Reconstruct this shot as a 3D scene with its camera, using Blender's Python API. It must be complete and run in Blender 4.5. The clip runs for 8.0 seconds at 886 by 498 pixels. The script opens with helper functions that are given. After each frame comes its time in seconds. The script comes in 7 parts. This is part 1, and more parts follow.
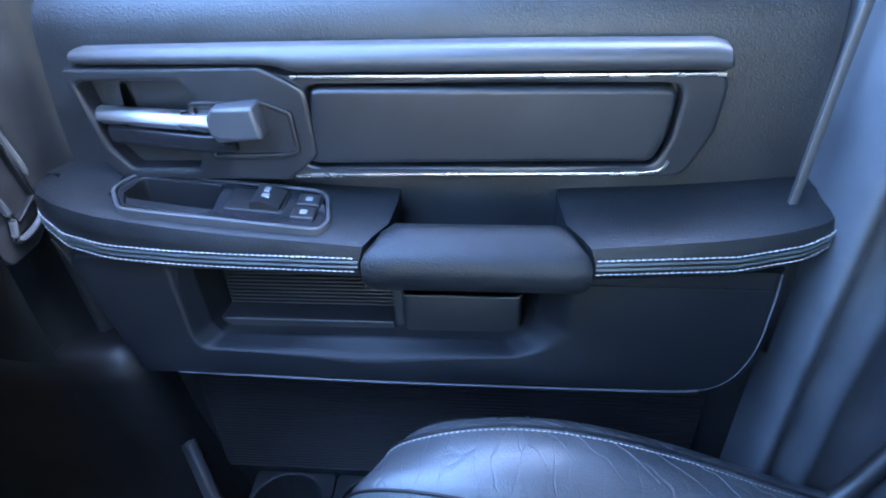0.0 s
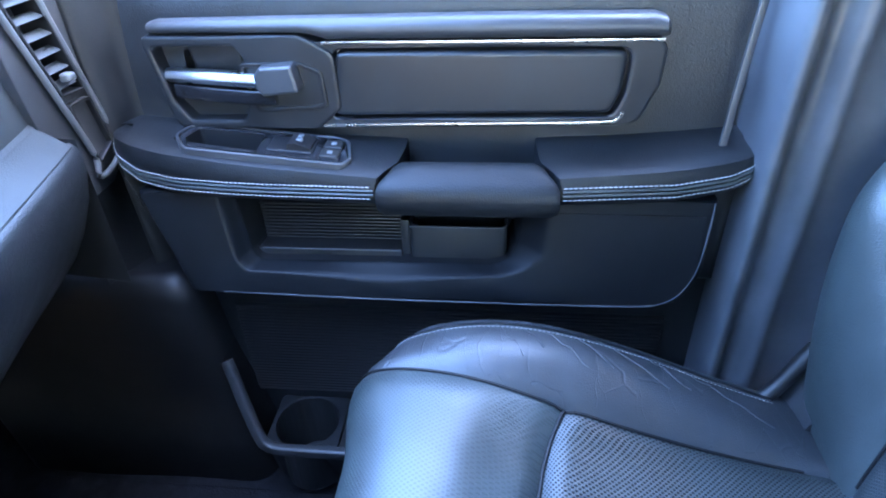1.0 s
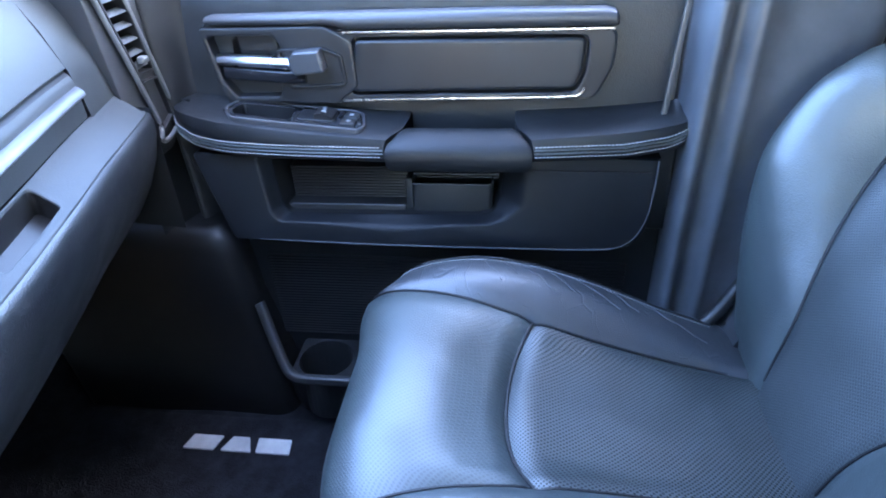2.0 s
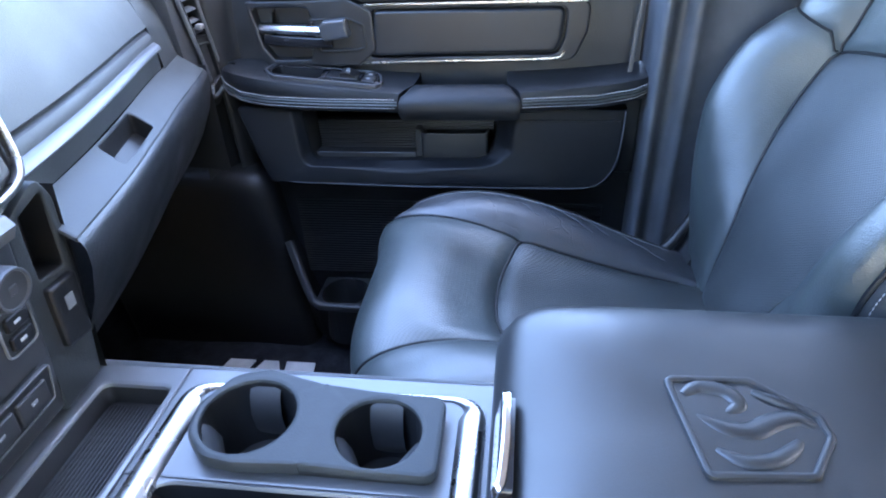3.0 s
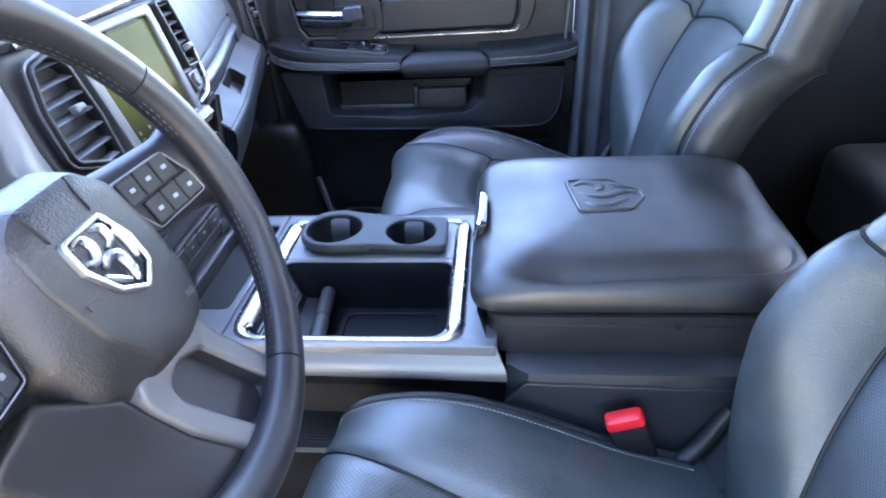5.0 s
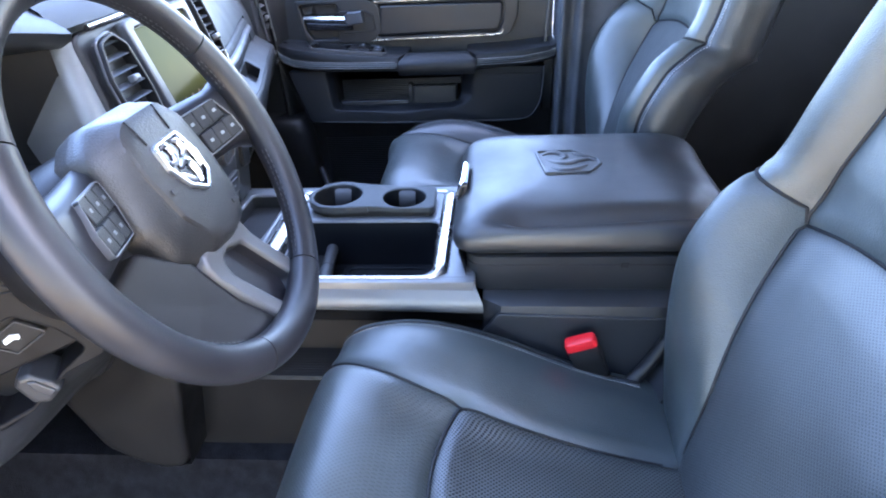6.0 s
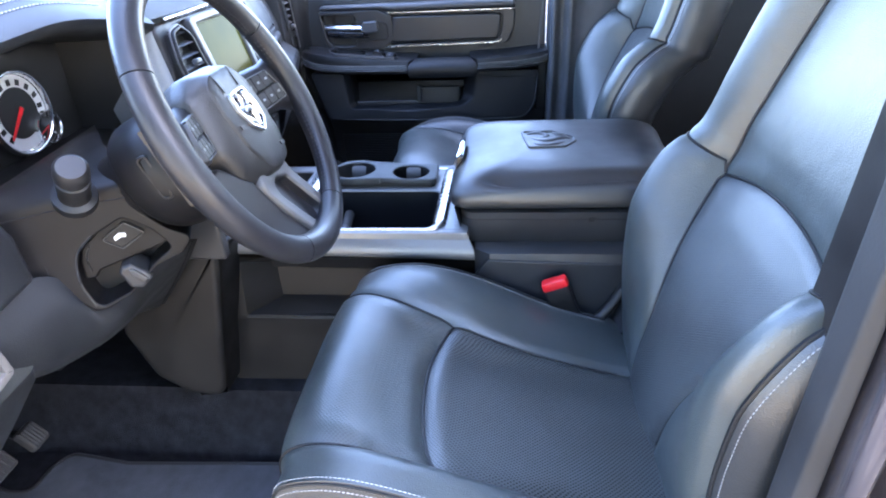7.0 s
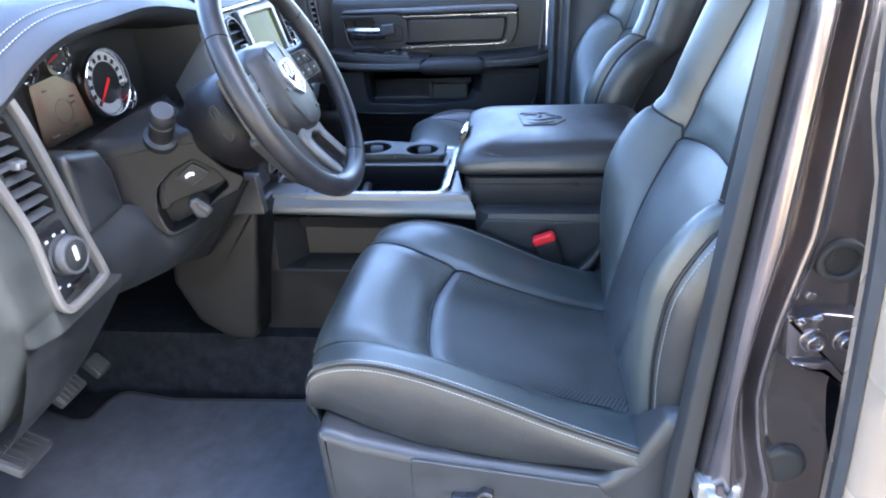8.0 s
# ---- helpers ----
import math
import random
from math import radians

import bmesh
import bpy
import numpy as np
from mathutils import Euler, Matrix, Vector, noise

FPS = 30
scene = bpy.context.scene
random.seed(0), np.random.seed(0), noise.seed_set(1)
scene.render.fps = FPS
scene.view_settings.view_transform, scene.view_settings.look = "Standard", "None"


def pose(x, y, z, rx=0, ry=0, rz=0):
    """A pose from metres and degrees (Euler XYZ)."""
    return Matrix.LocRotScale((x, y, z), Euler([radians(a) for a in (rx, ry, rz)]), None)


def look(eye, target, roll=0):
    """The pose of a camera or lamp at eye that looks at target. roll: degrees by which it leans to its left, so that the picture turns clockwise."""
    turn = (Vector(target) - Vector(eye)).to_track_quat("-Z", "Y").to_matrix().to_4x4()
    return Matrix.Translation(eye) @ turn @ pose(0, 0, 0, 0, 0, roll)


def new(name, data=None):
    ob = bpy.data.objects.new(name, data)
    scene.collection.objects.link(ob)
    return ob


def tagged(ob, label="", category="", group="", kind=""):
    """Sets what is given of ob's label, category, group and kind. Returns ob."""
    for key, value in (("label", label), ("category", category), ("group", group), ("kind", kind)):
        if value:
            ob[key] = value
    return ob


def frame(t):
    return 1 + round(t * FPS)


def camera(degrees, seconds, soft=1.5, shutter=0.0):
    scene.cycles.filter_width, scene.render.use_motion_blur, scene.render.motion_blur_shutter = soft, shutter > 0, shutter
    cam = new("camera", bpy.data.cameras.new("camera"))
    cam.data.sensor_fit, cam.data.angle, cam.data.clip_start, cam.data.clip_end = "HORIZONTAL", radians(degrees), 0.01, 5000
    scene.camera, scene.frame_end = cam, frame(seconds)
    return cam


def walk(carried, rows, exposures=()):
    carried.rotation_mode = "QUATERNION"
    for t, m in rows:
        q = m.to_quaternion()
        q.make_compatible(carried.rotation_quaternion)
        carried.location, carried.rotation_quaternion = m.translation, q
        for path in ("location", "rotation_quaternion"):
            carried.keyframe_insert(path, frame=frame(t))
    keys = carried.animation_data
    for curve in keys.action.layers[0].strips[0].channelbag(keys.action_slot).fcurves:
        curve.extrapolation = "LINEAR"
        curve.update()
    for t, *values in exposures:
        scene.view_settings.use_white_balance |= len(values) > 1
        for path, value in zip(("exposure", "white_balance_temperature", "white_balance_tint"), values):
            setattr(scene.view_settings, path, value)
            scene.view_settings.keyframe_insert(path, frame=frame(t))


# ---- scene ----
cam = camera(72.0, 8.0, soft=2.0)
PATH = [
    (0, (-0.031, 0.497, 0.953), (-0.198, 2.131, -0.188), -2.4),
    (0.5, (-0.018, 0.413, 0.95), (-0.195, 2.058, -0.173), -2.3),
    (1, (-0.002, 0.32, 0.958), (-0.201, 1.97, -0.155), -2.5),
    (1.5, (0.021, 0.221, 0.979), (-0.203, 1.879, -0.116), -2.8),
    (3, (0.073, -0.115, 0.973), (-0.18, 1.557, -0.094), -2.9),
    (3.5, (0.07, -0.246, 1.006), (-0.159, 1.427, -0.065), -3.0),
    (4, (0.063, -0.367, 1.023), (-0.148, 1.303, -0.057), -3.3),
    (4.5, (0.079, -0.488, 1.034), (-0.123, 1.184, -0.046), -3.7),
    (5, (0.094, -0.606, 1.038), (-0.096, 1.073, -0.032), -3.7),
    (6.3, (0.142, -0.859, 1.035), (-0.038, 0.862, 0.032), -3.2),
    (6.5, (0.154, -0.906, 1.034), (-0.043, 0.822, 0.047), -3.3),
    (7, (0.165, -1.034, 1.033), (-0.046, 0.706, 0.07), -3.1),
    (7.5, (0.194, -1.154, 1.021), (-0.04, 0.598, 0.085), -3.1),
    (8, (0.204, -1.263, 1.017), (-0.049, 0.496, 0.1), -3.1),
]
walk(cam, [(t, look(eye, target, roll)) for t, eye, target, roll in PATH], exposures=[(0, 5.95, 5250, 11), (1.5, 5.92, 5450, 12), (3.0, 5.36, 6050, 14), (4.5, 5.14, 6050, 18), (5.0, 5.12, 6050, 18), (6.5, 4.95, 6050, 18), (7.5, 4.82, 6000, 16), (8, 4.68, 5900, 13)])

# ---- light: open sky and a sun from behind the cab ----
SUN_EL = 48.0
world = bpy.data.worlds.new("sky")
scene.world = world
world.use_nodes = True
wn = world.node_tree
wn.nodes.clear()
sky = wn.nodes.new("ShaderNodeTexSky")
sky.sky_type, sky.sun_disc = "NISHITA", False
sky.dust_density, sky.air_density = 1.6, 1.0
sky.sun_elevation, sky.sun_rotation = radians(SUN_EL), radians(88)
bg = wn.nodes.new("ShaderNodeBackground")
bg.inputs["Strength"].default_value = 0.15
wout = wn.nodes.new("ShaderNodeOutputWorld")
wn.links.new(sky.outputs[0], bg.inputs[0])
wn.links.new(bg.outputs[0], wout.inputs[0])
sun_data = bpy.data.lights.new("sun", "SUN")
sun_data.energy, sun_data.angle, sun_data.color = 3.5, radians(0.6), (1.0, 0.94, 0.85)
sun = new("sun", sun_data)
# from straight behind the truck
sun_dir = Vector((math.cos(radians(2)) * math.cos(radians(SUN_EL)), math.sin(radians(2)) * math.cos(radians(SUN_EL)), math.sin(radians(SUN_EL))))
sun.matrix_world = look(sun_dir * 20, (0, 0, 0))

# ---- materials ----
def mat_base(name, color, rough, metal=0.0, spec=0.5, coat=0.0):
    m = bpy.data.materials.new(name)
    m.use_nodes = True
    b = m.node_tree.nodes["Principled BSDF"]
    b.inputs["Base Color"].default_value = (*color, 1)
    b.inputs["Roughness"].default_value = rough
    b.inputs["Metallic"].default_value = metal
    b.inputs["Specular IOR Level"].default_value = spec
    b.inputs["Coat Weight"].default_value = coat
    return m, m.node_tree, b


def node(nt, kind, **values):
    n = nt.nodes.new(kind)
    for k, v in values.items():
        n.inputs[k].default_value = v
    return n


def surface(name, color, rough, metal=0.0, spec=0.5, grain=900.0, bump=0.15, vary=0.25, blotch=14.0, rough_vary=0.08, coat=0.0, depth=0.0006, cells=False):
    """A surface with fine grain in relief and blotches of tone and gloss at a larger scale."""
    m, nt, b = mat_base(name, color, rough, metal, spec, coat)
    co = nt.nodes.new("ShaderNodeTexCoord")
    big = node(nt, "ShaderNodeTexNoise", Scale=blotch, Detail=4.0, Roughness=0.6)
    nt.links.new(co.outputs["Object"], big.inputs["Vector"])
    ramp = node(nt, "ShaderNodeMapRange")
    ramp.inputs["From Min"].default_value, ramp.inputs["From Max"].default_value = 0.3, 0.7
    ramp.inputs["To Min"].default_value, ramp.inputs["To Max"].default_value = 1 - vary, 1 + vary
    nt.links.new(big.outputs["Fac"], ramp.inputs["Value"])
    mix = nt.nodes.new("ShaderNodeMix")
    mix.data_type, mix.blend_type = "RGBA", "MULTIPLY"
    mix.inputs["Factor"].default_value = 1.0
    mix.inputs["A"].default_value = (*color, 1)
    nt.links.new(ramp.outputs[0], mix.inputs["B"])
    nt.links.new(mix.outputs["Result"], b.inputs["Base Color"])
    rr = node(nt, "ShaderNodeMapRange")
    rr.inputs["From Min"].default_value, rr.inputs["From Max"].default_value = 0.3, 0.7
    rr.inputs["To Min"].default_value, rr.inputs["To Max"].default_value = rough - rough_vary, rough + rough_vary
    nt.links.new(big.outputs["Fac"], rr.inputs["Value"])
    nt.links.new(rr.outputs[0], b.inputs["Roughness"])
    if cells:
        fine = node(nt, "ShaderNodeTexVoronoi", Scale=grain)
        out = fine.outputs["Distance"]
    else:
        fine = node(nt, "ShaderNodeTexNoise", Scale=grain, Detail=2.0)
        out = fine.outputs["Fac"]
    nt.links.new(co.outputs["Object"], fine.inputs["Vector"])
    bn = node(nt, "ShaderNodeBump", Strength=bump, Distance=depth)
    nt.links.new(out, bn.inputs["Height"])
    nt.links.new(bn.outputs[0], b.inputs["Normal"])
    return m, nt, b, co, bn


def plain(*a, **k):
    return surface(*a, **k)[0]


def leather(name, color, rough, crease=0.0, perforated=0.0, hole_dark=0.15, spec=0.74, coat=0.18):
    m, nt, b, co, bn = surface(name, color, rough, grain=520.0, spec=spec, coat=coat, bump=0.35, vary=0.22, blotch=9.0, rough_vary=0.07, depth=0.0008, cells=True)
    b.inputs["Coat Roughness"].default_value = 0.3
    # slow swells and slack in the padding
    swell = node(nt, "ShaderNodeTexNoise", Scale=16.0, Detail=2.0)
    nt.links.new(co.outputs["Object"], swell.inputs["Vector"])
    b0 = node(nt, "ShaderNodeBump", Strength=0.3, Distance=0.006)
    nt.links.new(swell.outputs["Fac"], b0.inputs["Height"])
    nt.links.new(b0.outputs[0], bn.inputs["Normal"])
    if crease:
        warp = node(nt, "ShaderNodeTexNoise", Scale=7.0, Detail=3.0)
        nt.links.new(co.outputs["Object"], warp.inputs["Vector"])
        add = nt.nodes.new("ShaderNodeVectorMath")
        add.operation = "MULTIPLY_ADD"
        add.inputs[1].default_value = (0.06, 0.06, 0.06)
        nt.links.new(warp.outputs["Color"], add.inputs[0])
        nt.links.new(co.outputs["Object"], add.inputs[2])
        stretch = node(nt, "ShaderNodeMapping")
        stretch.inputs["Scale"].default_value = (34, 8, 14)
        stretch.inputs["Rotation"].default_value = (0, 0, 0.5)
        nt.links.new(add.outputs[0], stretch.inputs["Vector"])
        vor = node(nt, "ShaderNodeTexVoronoi", Scale=1.0)
        vor.feature = "DISTANCE_TO_EDGE"
        nt.links.new(stretch.outputs[0], vor.inputs["Vector"])
        rng = node(nt, "ShaderNodeMapRange")
        rng.inputs["From Max"].default_value = 0.022
        nt.links.new(vor.outputs["Distance"], rng.inputs["Value"])
        b2 = node(nt, "ShaderNodeBump", Strength=crease, Distance=0.004)
        nt.links.new(rng.outputs[0], b2.inputs["Height"])
        nt.links.new(bn.outputs[0], b2.inputs["Normal"])
        nt.links.new(b2.outputs[0], b.inputs["Normal"])
    if perforated:
        # small punched holes on a grid, set out across the seat (x, y) and up its back (z)
        wave = []
        sep = nt.nodes.new("ShaderNodeSeparateXYZ")
        nt.links.new(co.outputs["Object"], sep.inputs[0])
        along = nt.nodes.new("ShaderNodeMath")
        along.operation = "ADD"
        nt.links.new(sep.outputs[0], along.inputs[0])
        nt.links.new(sep.outputs[2], along.inputs[1])
        for src in (along.outputs[0], sep.outputs[1]):
            mul = nt.nodes.new("ShaderNodeMath")
            mul.operation = "MULTIPLY"
            mul.inputs[1].default_value = 2 * math.pi / perforated
            nt.links.new(src, mul.inputs[0])
            s = nt.nodes.new("ShaderNodeMath")
            s.operation = "SINE"
            nt.links.new(mul.outputs[0], s.inputs[0])
            wave.append(s)
        prod = nt.nodes.new("ShaderNodeMath")
        prod.operation = "MULTIPLY"
        nt.links.new(wave[0].outputs[0], prod.inputs[0])
        nt.links.new(wave[1].outputs[0], prod.inputs[1])
        hole = node(nt, "ShaderNodeMapRange")
        hole.inputs["From Min"].default_value, hole.inputs["From Max"].default_value = 0.08, 0.40
        hole.inputs["To Min"].default_value, hole.inputs["To Max"].default_value = 1.0, hole_dark
        nt.links.new(prod.outputs[0], hole.inputs["Value"])
        b2 = node(nt, "ShaderNodeBump", Strength=1.0 - 0.9 * hole_dark, Distance=0.0025)
        nt.links.new(hole.outputs[0], b2.inputs["Height"])
        nt.links.new(bn.outputs[0], b2.inputs["Normal"])
        nt.links.new(b2.outputs[0], b.inputs["Normal"])
        old = b.inputs["Base Color"].links[0].from_socket
        mix = nt.nodes.new("ShaderNodeMix")
        mix.data_type, mix.blend_type = "RGBA", "MULTIPLY"
        mix.inputs["Factor"].default_value = 1.0
        nt.links.new(old, mix.inputs["A"])
        nt.links.new(hole.outputs[0], mix.inputs["B"])
        nt.links.new(mix.outputs["Result"], b.inputs["Base Color"])
        # no gloss inside the holes
        gl = node(nt, "ShaderNodeMapRange")
        gl.inputs["To Min"].default_value, gl.inputs["To Max"].default_value = 0.15 + 0.5 * hole_dark, 0.85
        nt.links.new(hole.outputs[0], gl.inputs["Value"])
        nt.links.new(gl.outputs[0], b.inputs["Specular IOR Level"])
        ct = node(nt, "ShaderNodeMapRange")
        ct.inputs["To Min"].default_value, ct.inputs["To Max"].default_value = 0.0, 0.2
        nt.links.new(hole.outputs[0], ct.inputs["Value"])
        nt.links.new(ct.outputs[0], b.inputs["Coat Weight"])
    return m


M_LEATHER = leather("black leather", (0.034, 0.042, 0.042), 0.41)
# same seat leather in a darker copy, shade of the seat sides in its colour
M_LEATHER_SHADED = leather("black leather darkened as shade", (0.0145, 0.0165, 0.018), 0.39, spec=0.6)
M_ARM = leather("matt black armrest leather", (0.0080, 0.0088, 0.010), 0.45, spec=0.30, coat=0.0)
M_CREASED = leather("creased black leather", (0.026, 0.028, 0.031), 0.42, crease=0.22)
M_PERF = leather("perforated black leather", (0.035, 0.041, 0.041), 0.42, perforated=0.0058, hole_dark=0.15)
M_PERF_FINE = leather("finely perforated black leather", (0.036, 0.045, 0.045), 0.40, perforated=0.0058, hole_dark=0.7)
M_PERF_BACK = leather("perforated back leather", (0.027, 0.032, 0.033), 0.43, perforated=0.0058, hole_dark=0.55)
M_LEATHER_WHEEL = plain("wheel leather", (0.015, 0.015, 0.0175), 0.38, spec=0.38, grain=1400, bump=0.12, rough_vary=0.06)
M_LID = plain("soft satin lid skin", (0.0125, 0.0135, 0.0145), 0.42, spec=0.72, grain=1100, bump=0.14, vary=0.15, cells=True)
M_PLASTIC = plain("dark grained plastic", (0.0105, 0.011, 0.012), 0.44, spec=0.38, grain=700, bump=0.3, cells=True)
M_KNEE = plain("soft slate knee skin", (0.0150, 0.0165, 0.0190), 0.44, spec=0.42, grain=700, bump=0.25, cells=True)
M_SLATE = plain("dark slate plastic", (0.024, 0.025, 0.027), 0.42, grain=800, bump=0.2)
M_PLASTIC2 = plain("charcoal plastic", (0.0115, 0.0113, 0.0118), 0.42, spec=0.36, grain=900, bump=0.25)
M_DASH = plain("slate dash skin", (0.028, 0.031, 0.032), 0.50, spec=0.26, grain=600, bump=0.25, cells=True)
M_PAD = plain("soft door skin", (0.0125, 0.0135, 0.0155), 0.40, grain=800, bump=0.2)
M_GRAINED = plain("coarse grained door skin", (0.0135, 0.0150, 0.0172), 0.41, grain=520, bump=0.28, cells=True, depth=0.0012)
M_BLACK = plain("matt black plastic", (0.0065, 0.0065, 0.0072), 0.55, spec=0.35, grain=900, bump=0.15)
M_LOWER = plain("plain black door plastic", (0.0052, 0.0060, 0.0076), 0.48, spec=0.19, grain=700, bump=0.25, cells=True)
M_COLUMN = plain("dark column plastic", (0.0085, 0.0082, 0.0088), 0.46, spec=0.22, grain=900, bump=0.25)
M_GLOSS = plain("gloss black plastic", (0.012, 0.012, 0.014), 0.16, grain=60, bump=0.02, rough_vary=0.04)
M_SATIN = plain("satin grey paint", (0.135, 0.138, 0.142), 0.40, metal=0.45, grain=1500, bump=0.05, vary=0.06)
M_STRIP = plain("satin grey door strip", (0.050, 0.051, 0.054), 0.44, metal=0.3, grain=1500, bump=0.05, vary=0.08)
M_CHROME = plain("chrome", (0.85, 0.86, 0.88), 0.07, metal=1.0, grain=40, bump=0.02, vary=0.03, rough_vary=0.03)
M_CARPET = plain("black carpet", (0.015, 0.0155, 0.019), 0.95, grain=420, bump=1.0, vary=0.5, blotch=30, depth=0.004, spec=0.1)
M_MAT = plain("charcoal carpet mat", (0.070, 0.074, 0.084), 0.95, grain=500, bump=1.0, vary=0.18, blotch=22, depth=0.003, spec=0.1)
M_RUBBER = plain("black rubber", (0.016, 0.016, 0.017), 0.6, grain=300, bump=0.2)
M_THREAD = plain("pale thread", (0.28, 0.28, 0.275), 0.7, grain=2500, bump=0.4)
M_RED = plain("red plastic", (0.62, 0.012, 0.018), 0.35, grain=400, bump=0.05, vary=0.1)
M_MARK = plain("white print", (0.75, 0.77, 0.8), 0.5, grain=400, bump=0.02, vary=0.05)
M_FABRIC = plain("grey headliner cloth", (0.50, 0.50, 0.51), 0.95, grain=600, bump=0.5)
M_PAINT = plain("dark metallic paint", (0.15, 0.134, 0.143), 0.2, metal=0.85, grain=2200, bump=0.05, vary=0.25, blotch=6, coat=1.0)
M_PAINT.node_tree.nodes["Principled BSDF"].inputs["Coat Roughness"].default_value = 0.05
M_FAR_GROUND = plain("tan ground for reflections", (0.34, 0.27, 0.17), 0.95, grain=30, bump=0.8, vary=0.3, blotch=0.6, depth=0.03, spec=0.1)
M_GROUND = plain("worn asphalt", (0.06, 0.056, 0.052), 0.9, grain=12, bump=0.3, vary=0.25, blotch=0.3, depth=0.01)
M_DIALFACE = plain("white dial face", (0.42, 0.42, 0.43), 0.5, grain=300, bump=0.02, vary=0.05)
M_LETTER = plain("grey print", (0.42, 0.42, 0.42), 0.8, grain=500, bump=0.5)
M_HOOD = plain("dark stitched hood skin", (0.017, 0.018, 0.0195), 0.5, spec=0.4, grain=600, bump=0.3, cells=True)
# tan base colour stands in for sunlit ground mirrored in the rear door
M_TAN = plain("metallic paint with tan reflection", (0.36, 0.285, 0.22), 0.3, metal=0.35, grain=2200, bump=0.03, vary=0.08, blotch=3, coat=0.6)
M_STEEL = plain("bare zinc steel", (0.45, 0.45, 0.44), 0.35, metal=0.9, grain=300, bump=0.1)


# Emission here carries the surroundings mirrored in the glass, over the dim display.
def screen_material(name="display with mirrored glow", low=(0.055, 0.075, 0.012, 1), high=(0.16, 0.17, 0.035, 1), power=0.062):
    m, nt, b = mat_base(name, (0.008, 0.009, 0.008), 0.08)
    co = nt.nodes.new("ShaderNodeTexCoord")
    n = node(nt, "ShaderNodeTexNoise", Scale=9.0, Detail=3.0)
    nt.links.new(co.outputs["Object"], n.inputs["Vector"])
    ramp = nt.nodes.new("ShaderNodeValToRGB")
    ramp.color_ramp.elements[0].position, ramp.color_ramp.elements[0].color = 0.3, low
    ramp.color_ramp.elements[1].position, ramp.color_ramp.elements[1].color = 0.72, high
    nt.links.new(n.outputs["Fac"], ramp.inputs[0])
    # the painted reflection fades towards the foot of the screen
    sep = nt.nodes.new("ShaderNodeSeparateXYZ")
    nt.links.new(co.outputs["Object"], sep.inputs[0])
    fade = node(nt, "ShaderNodeMapRange")
    fade.inputs["From Min"].default_value, fade.inputs["From Max"].default_value = 0.245, 0.325
    fade.inputs["To Min"].default_value = 0.06
    nt.links.new(sep.outputs[2], fade.inputs["Value"])
    mul = nt.nodes.new("ShaderNodeMix")
    mul.data_type, mul.blend_type = "RGBA", "MULTIPLY"
    mul.inputs["Factor"].default_value = 1.0
    nt.links.new(ramp.outputs[0], mul.inputs[6])
    nt.links.new(fade.outputs[0], mul.inputs[7])
    nt.links.new(mul.outputs[2], b.inputs["Emission Color"])
    b.inputs["Specular IOR Level"].default_value = 0.02
    b.inputs["Emission Strength"].default_value = power
    return m


M_FRAME = plain("dark silver frame", (0.075, 0.077, 0.082), 0.38, metal=0.4, grain=1500, bump=0.05, vary=0.08)
M_BEZEL = plain("satin silver stack bezel", (0.20, 0.21, 0.22), 0.36, metal=0.35, grain=1500, bump=0.05, vary=0.08)
M_TRIM = plain("satin silver paint", (0.17, 0.163, 0.155), 0.38, metal=0.35, grain=1500, bump=0.04, vary=0.06)
M_SLAT = plain("grey slat plastic", (0.038, 0.041, 0.046), 0.38, grain=900, bump=0.15)
M_SPOKE = plain("satin grey spoke", (0.095, 0.094, 0.094), 0.42, metal=0.3, grain=1500, bump=0.05, vary=0.08)
M_RIM = plain("satin chrome rim", (0.46, 0.445, 0.435), 0.26, metal=1.0, grain=200, bump=0.02, vary=0.05)
M_LEVER = plain("satin chrome lever", (0.80, 0.81, 0.83), 0.28, metal=1.0, grain=200, bump=0.02, vary=0.05)
M_ICON = plain("amber icon print", (0.06, 0.026, 0.010), 0.7, grain=400, bump=0.02, vary=0.1)
M_PILLAR = plain("grey pillar plastic", (0.058, 0.062, 0.070), 0.44, grain=700, bump=0.2)
M_LEAF = plain("mixed leaves", (0.09, 0.11, 0.03), 0.6, grain=4, bump=0.2, vary=0.5, blotch=0.8)
M_BARK = plain("rough bark", (0.09, 0.07, 0.05), 0.9, grain=20, bump=0.8, depth=0.01)
M_HUB = plain("grained hub skin", (0.022, 0.0215, 0.021), 0.40, grain=520, bump=0.28, cells=True, depth=0.0010)
M_SCREEN = screen_material()
# pale tones of this glow stand in for door and sky mirrored in it
M_DISPLAY = screen_material("driver display", (0.15, 0.05, 0.04, 1), (0.22, 0.24, 0.18, 1), 0.055)

# ---- mesh helpers ----
HOME = {}


def thing(name, at, label, category="", group="", kind=""):
    ob = new(name)
    ob.empty_display_size = 0.05
    ob.location = at
    HOME[ob.name] = Vector(at)
    return tagged(ob, label, category, group, kind)


